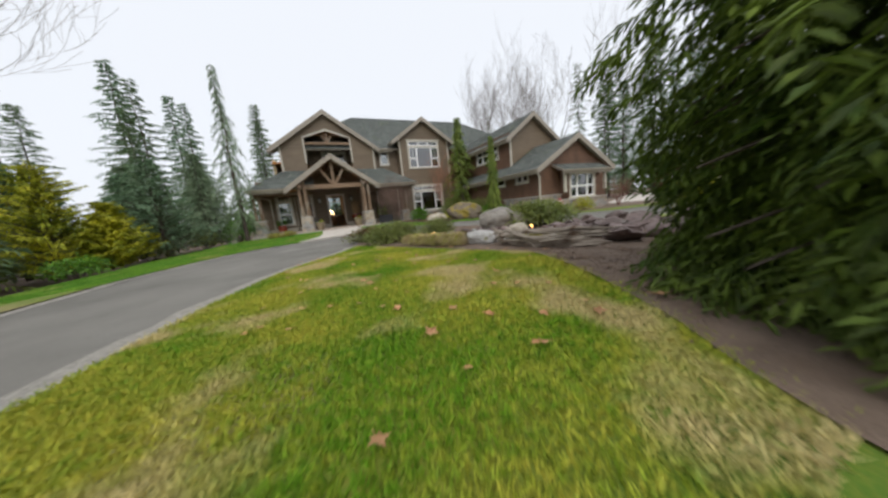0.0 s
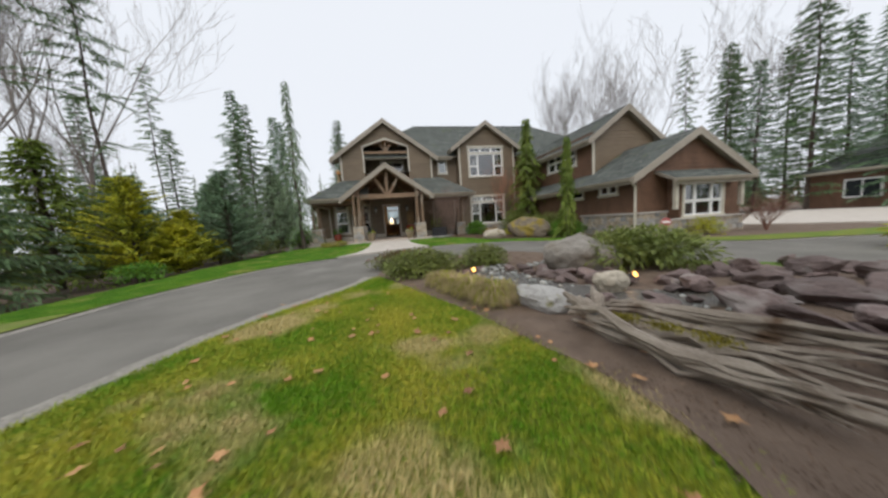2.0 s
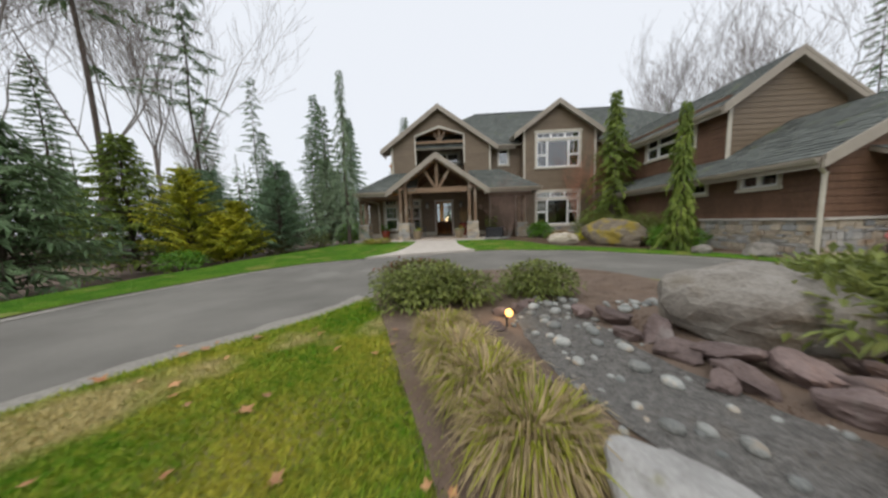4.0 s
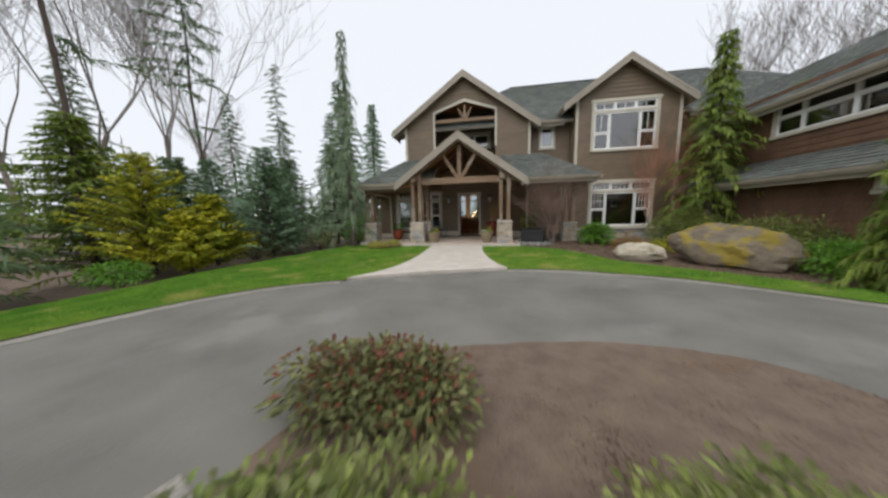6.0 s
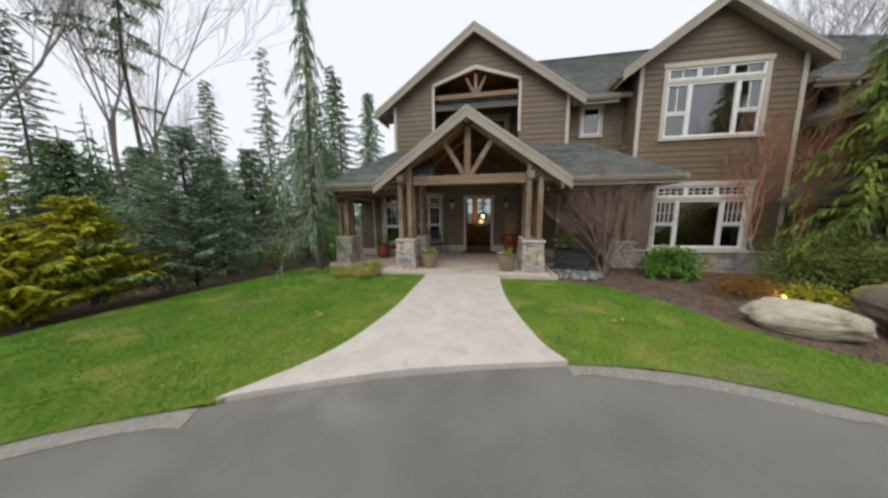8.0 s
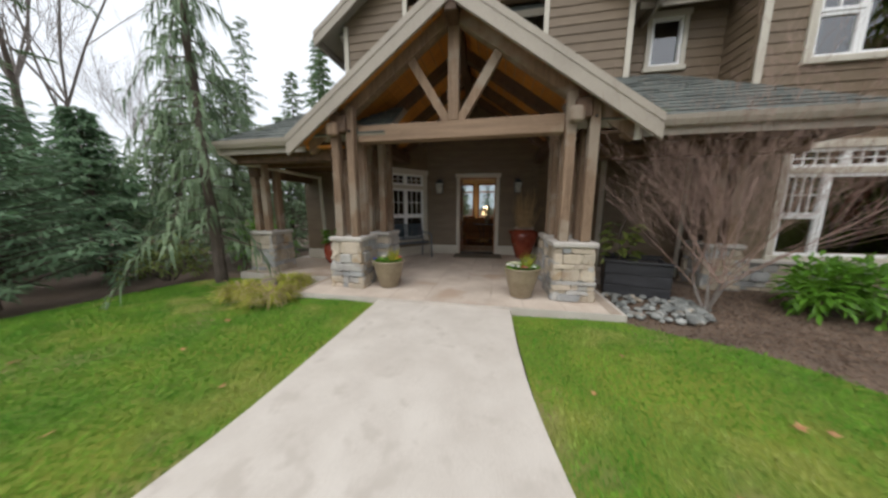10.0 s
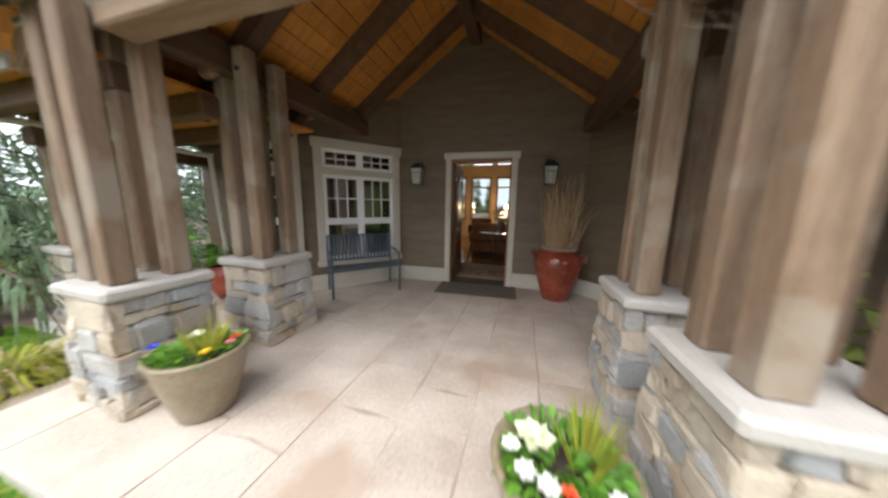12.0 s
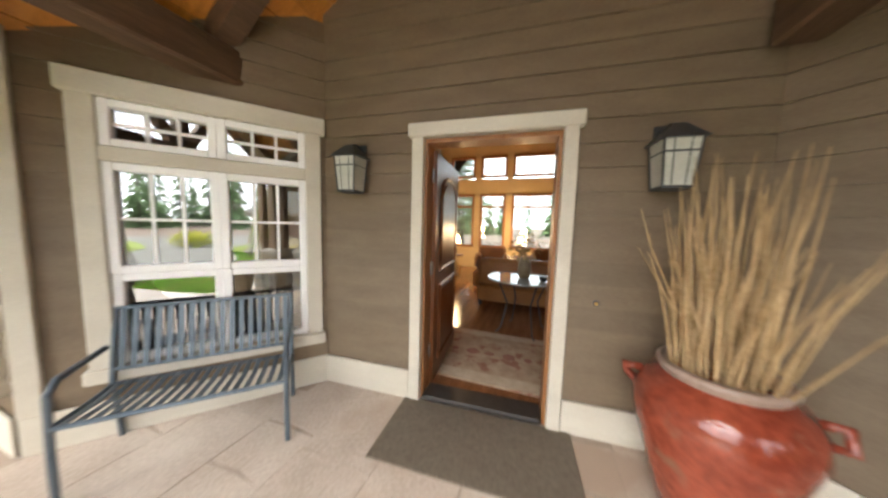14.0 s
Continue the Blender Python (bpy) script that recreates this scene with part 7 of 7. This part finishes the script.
seat("sofa", "tan leather sofa standing with its back to the door", 2.1, 1.0, 3.1, 180, LEATHER, "sofa")
DKLEATHER = mat("brown_chair_leather", (0.10, 0.045, 0.02), (0.17, 0.08, 0.035), 4, 0.4, 0.2, 50)
seat("armchair", "brown wing armchair by the windows", 0.8, -0.25, 5.6, 10, DKLEATHER, "armchair")
seat("armchair", "brown wing armchair by the windows", 0.8, 1.2, 5.6, -10, DKLEATHER, "armchair")
LAMPSH = glow("lamp_shade_cloth", (1.0, 0.72, 0.38), 1.8)
for x, y, z in ((-1.25, 5.2, 0.6), (0.5, 6.1, 0.55)):
    sd = thing("side_table", "small dark side table", "table", pose(x, y, 0))
    part("top", M().lathe([(0.001, z - 0.03), (0.25, z - 0.03), (0.25, z), (0.001, z)], 20), OAK, sd)
    part("column", M().lathe([(0.16, 0.0), (0.14, 0.03), (0.03, 0.06), (0.03, z - 0.03)], 12), OAK, sd)
    lp = thing("table_lamp", "lit table lamp with a warm cloth shade", "lamp", pose(x, y, z), "hall lamps")
    part("base", M().lathe([(0.001, 0), (0.07, 0), (0.05, 0.03), (0.06, 0.15), (0.015, 0.26), (0.012, 0.4)], 16), POTCLAY, lp)
    part("shade", M().lathe([(0.16, 0.34), (0.09, 0.56)], 20), LAMPSH, lp, "glowing cloth shade")
    pl = new("lamp_bulb", bpy.data.lights.new("lamp_bulb", "POINT"))
    pl.data.energy, pl.data.color, pl.data.shadow_soft_size = 8, (1.0, 0.68, 0.36), 0.1
    pl.matrix_basis = pose(x, y, z + 0.72)
fp = thing("stone_fireplace", "tall ledge-stone fireplace with a wooden mantel", "fireplace", kind="structure")
part("core", M().box(-2.6, -1.75, 3.4, 5.2, 0, 4.3), MORTAR, fp)
stone_face(fp, face_frame(-1.74, 5.2, -1.74, 3.4) @ Matrix.Scale(-1, 4, (0, 1, 0)), 1.8, 0.0, 2.9, 0, random.Random(3), 0.12)
part("mantel", M().bevel_box(-1.78, -1.5, 3.5, 5.1, 1.35, 1.47, 0.02), OAK, fp, "wood mantel")
part("hearth", M().bevel_box(-1.9, -1.25, 3.4, 5.2, 0.0, 0.36, 0.02), CAPSTONE, fp)
part("firebox", M().box(-1.80, -1.66, 3.95, 4.65, 0.4, 1.1), BLACKMETAL, fp)
# the study behind the angled window, its dimness in the plaster colour too
st = M()
PL = [(-3.45, -1.28), (-1.88, -1.28), (-0.88, -0.12), (-0.88, 3.0), (-3.45, 3.0)]
st.prism(PL, -0.05, 0.0)
st.prism(PL, 2.7, 2.75)
st.box(-3.5, -3.45, -1.28, 3.05, 0, 2.7)
st.box(-3.5, -0.83, 3.0, 3.05, 0, 2.7)
st.box(-0.88, -0.83, 0.16, 3.0, 0, 2.7)
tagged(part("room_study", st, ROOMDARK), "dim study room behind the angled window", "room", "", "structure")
dk = thing("desk", "dark wooden desk in the study", "desk", pose(-2.2, 1.0, 0))
part("top", M().bevel_box(-0.6, 0.6, -0.35, 0.35, 0.72, 0.76, 0.01), OAK, dk)
for s in (-0.45, 0.45):
    part("pedestal", M().bevel_box(s - 0.15, s + 0.15, -0.3, 0.3, 0.0, 0.72, 0.01), OAK, dk)
pic = thing("framed_picture", "framed picture in a golden frame on the study wall", "picture", pose(-2.2, 2.98, 1.5))
part("frame", M().bevel_box(-0.4, 0.4, -0.03, 0.0, -0.28, 0.28, 0.008), BRASS, pic)
part("canvas", M().box(-0.34, 0.34, -0.034, -0.03, -0.22, 0.22), mat("ochre_canvas", (0.36, 0.2, 0.05), (0.5, 0.33, 0.12), 6, 0.8, 0, 40), pic)
DOWN = glow("downlight_glass", (1.0, 0.8, 0.5), 8)
dl = thing("downlight", "small round lit downlight in the study ceiling", "ceiling light", pose(-1.6, 0.6, 2.69), "")
part("disc", M().tube([(0, 0, 0.0), (0, 0, 0.008)], 0.06, 16), DOWN, dl)
part("ring", M().lathe([(0.06, -0.004), (0.085, -0.004), (0.085, 0.008), (0.06, 0.008)], 20), WHITE, dl)

# ---- stamped pieces of the porch floor, last ----
rp2 = random.Random(91)
part("joint_bed", M().prism([(-3.86, -2.97), (-1.93, -2.97), (-1.93, -3.86), (2.58, -3.86), (2.58, -2.17), (3.36, -2.17), (3.36, -1.2), (2.1, 0.06), (-0.80, -0.12), (-1.85, -1.38), (-3.86, -1.38)], -0.05, -0.004), mat("joint_grout", (0.32, 0.255, 0.20), (0.40, 0.325, 0.26), 9, 0.9, 0.3, 80), floor_ob, "darker tan joints")


def clip_poly(poly, ax, ay, bx, by):
    """Keeps the part of a polygon left of the line a-b."""
    out = []
    for i in range(len(poly)):
        p, q = poly[i], poly[(i + 1) % len(poly)]
        sp = (bx - ax) * (p[1] - ay) - (by - ay) * (p[0] - ax)
        sq = (bx - ax) * (q[1] - ay) - (by - ay) * (q[0] - ax)
        if sp >= 0:
            out.append(p)
        if (sp >= 0) != (sq >= 0):
            k = sp / (sp - sq)
            out.append((p[0] + (q[0] - p[0]) * k, p[1] + (q[1] - p[1]) * k))
    return out


x = -3.86
col = 0
while x < 3.4:
    w = rp2.choice((0.42, 0.5, 0.62))
    y = -3.86 + rp2.uniform(-0.3, 0)
    while y < 0.1:
        h = rp2.choice((0.36, 0.48, 0.6, 0.75))
        j = lambda: rp2.uniform(-0.035, 0.035)
        poly = [(x + 0.003 + j() * 0.4, y + 0.003 + j() * 0.4), (x + w * 0.5, y + 0.003 + j()), (x + w - 0.003, y + 0.003 + j() * 0.4), (x + w - 0.003 + j() * 0.3, y + h * 0.5), (x + w - 0.003, y + h - 0.003), (x + w * 0.5, y + h - 0.003 + j()), (x + 0.003, y + h - 0.003)]
        cx, cy = x + w / 2, y + h / 2
        # keep to the porch outline
        if (cy < -2.97 and cx < -1.93) or (cy < -2.17 and cx > 2.58 - w / 2):
            y += h
            continue
        lines = [(-5, -3.86, 5, -3.86), (2.1, 0.06, -0.80, -0.12), (-0.80, -0.12, -1.85, -1.38), (3.36, -5, 3.36, 5), (3.36, -1.2, 2.1, 0.06), (-3.86, 5, -3.86, -5)]
        if cx < -1.85:
            lines.append((5, -1.45, -5, -1.45))
        for l in lines:
            poly = clip_poly(poly, *l) if poly else poly
        if len(poly) >= 3:
            area = abs(sum(poly[i][0] * poly[(i + 1) % len(poly)][1] - poly[(i + 1) % len(poly)][0] * poly[i][1] for i in range(len(poly)))) / 2
            if area > 0.01:
                t = rp2.uniform(-0.0015, 0.0015)
                part("flagstone", M().prism(poly, -0.02, 0.0 + t), STAMPED, floor_ob)
        y += h
    x += w
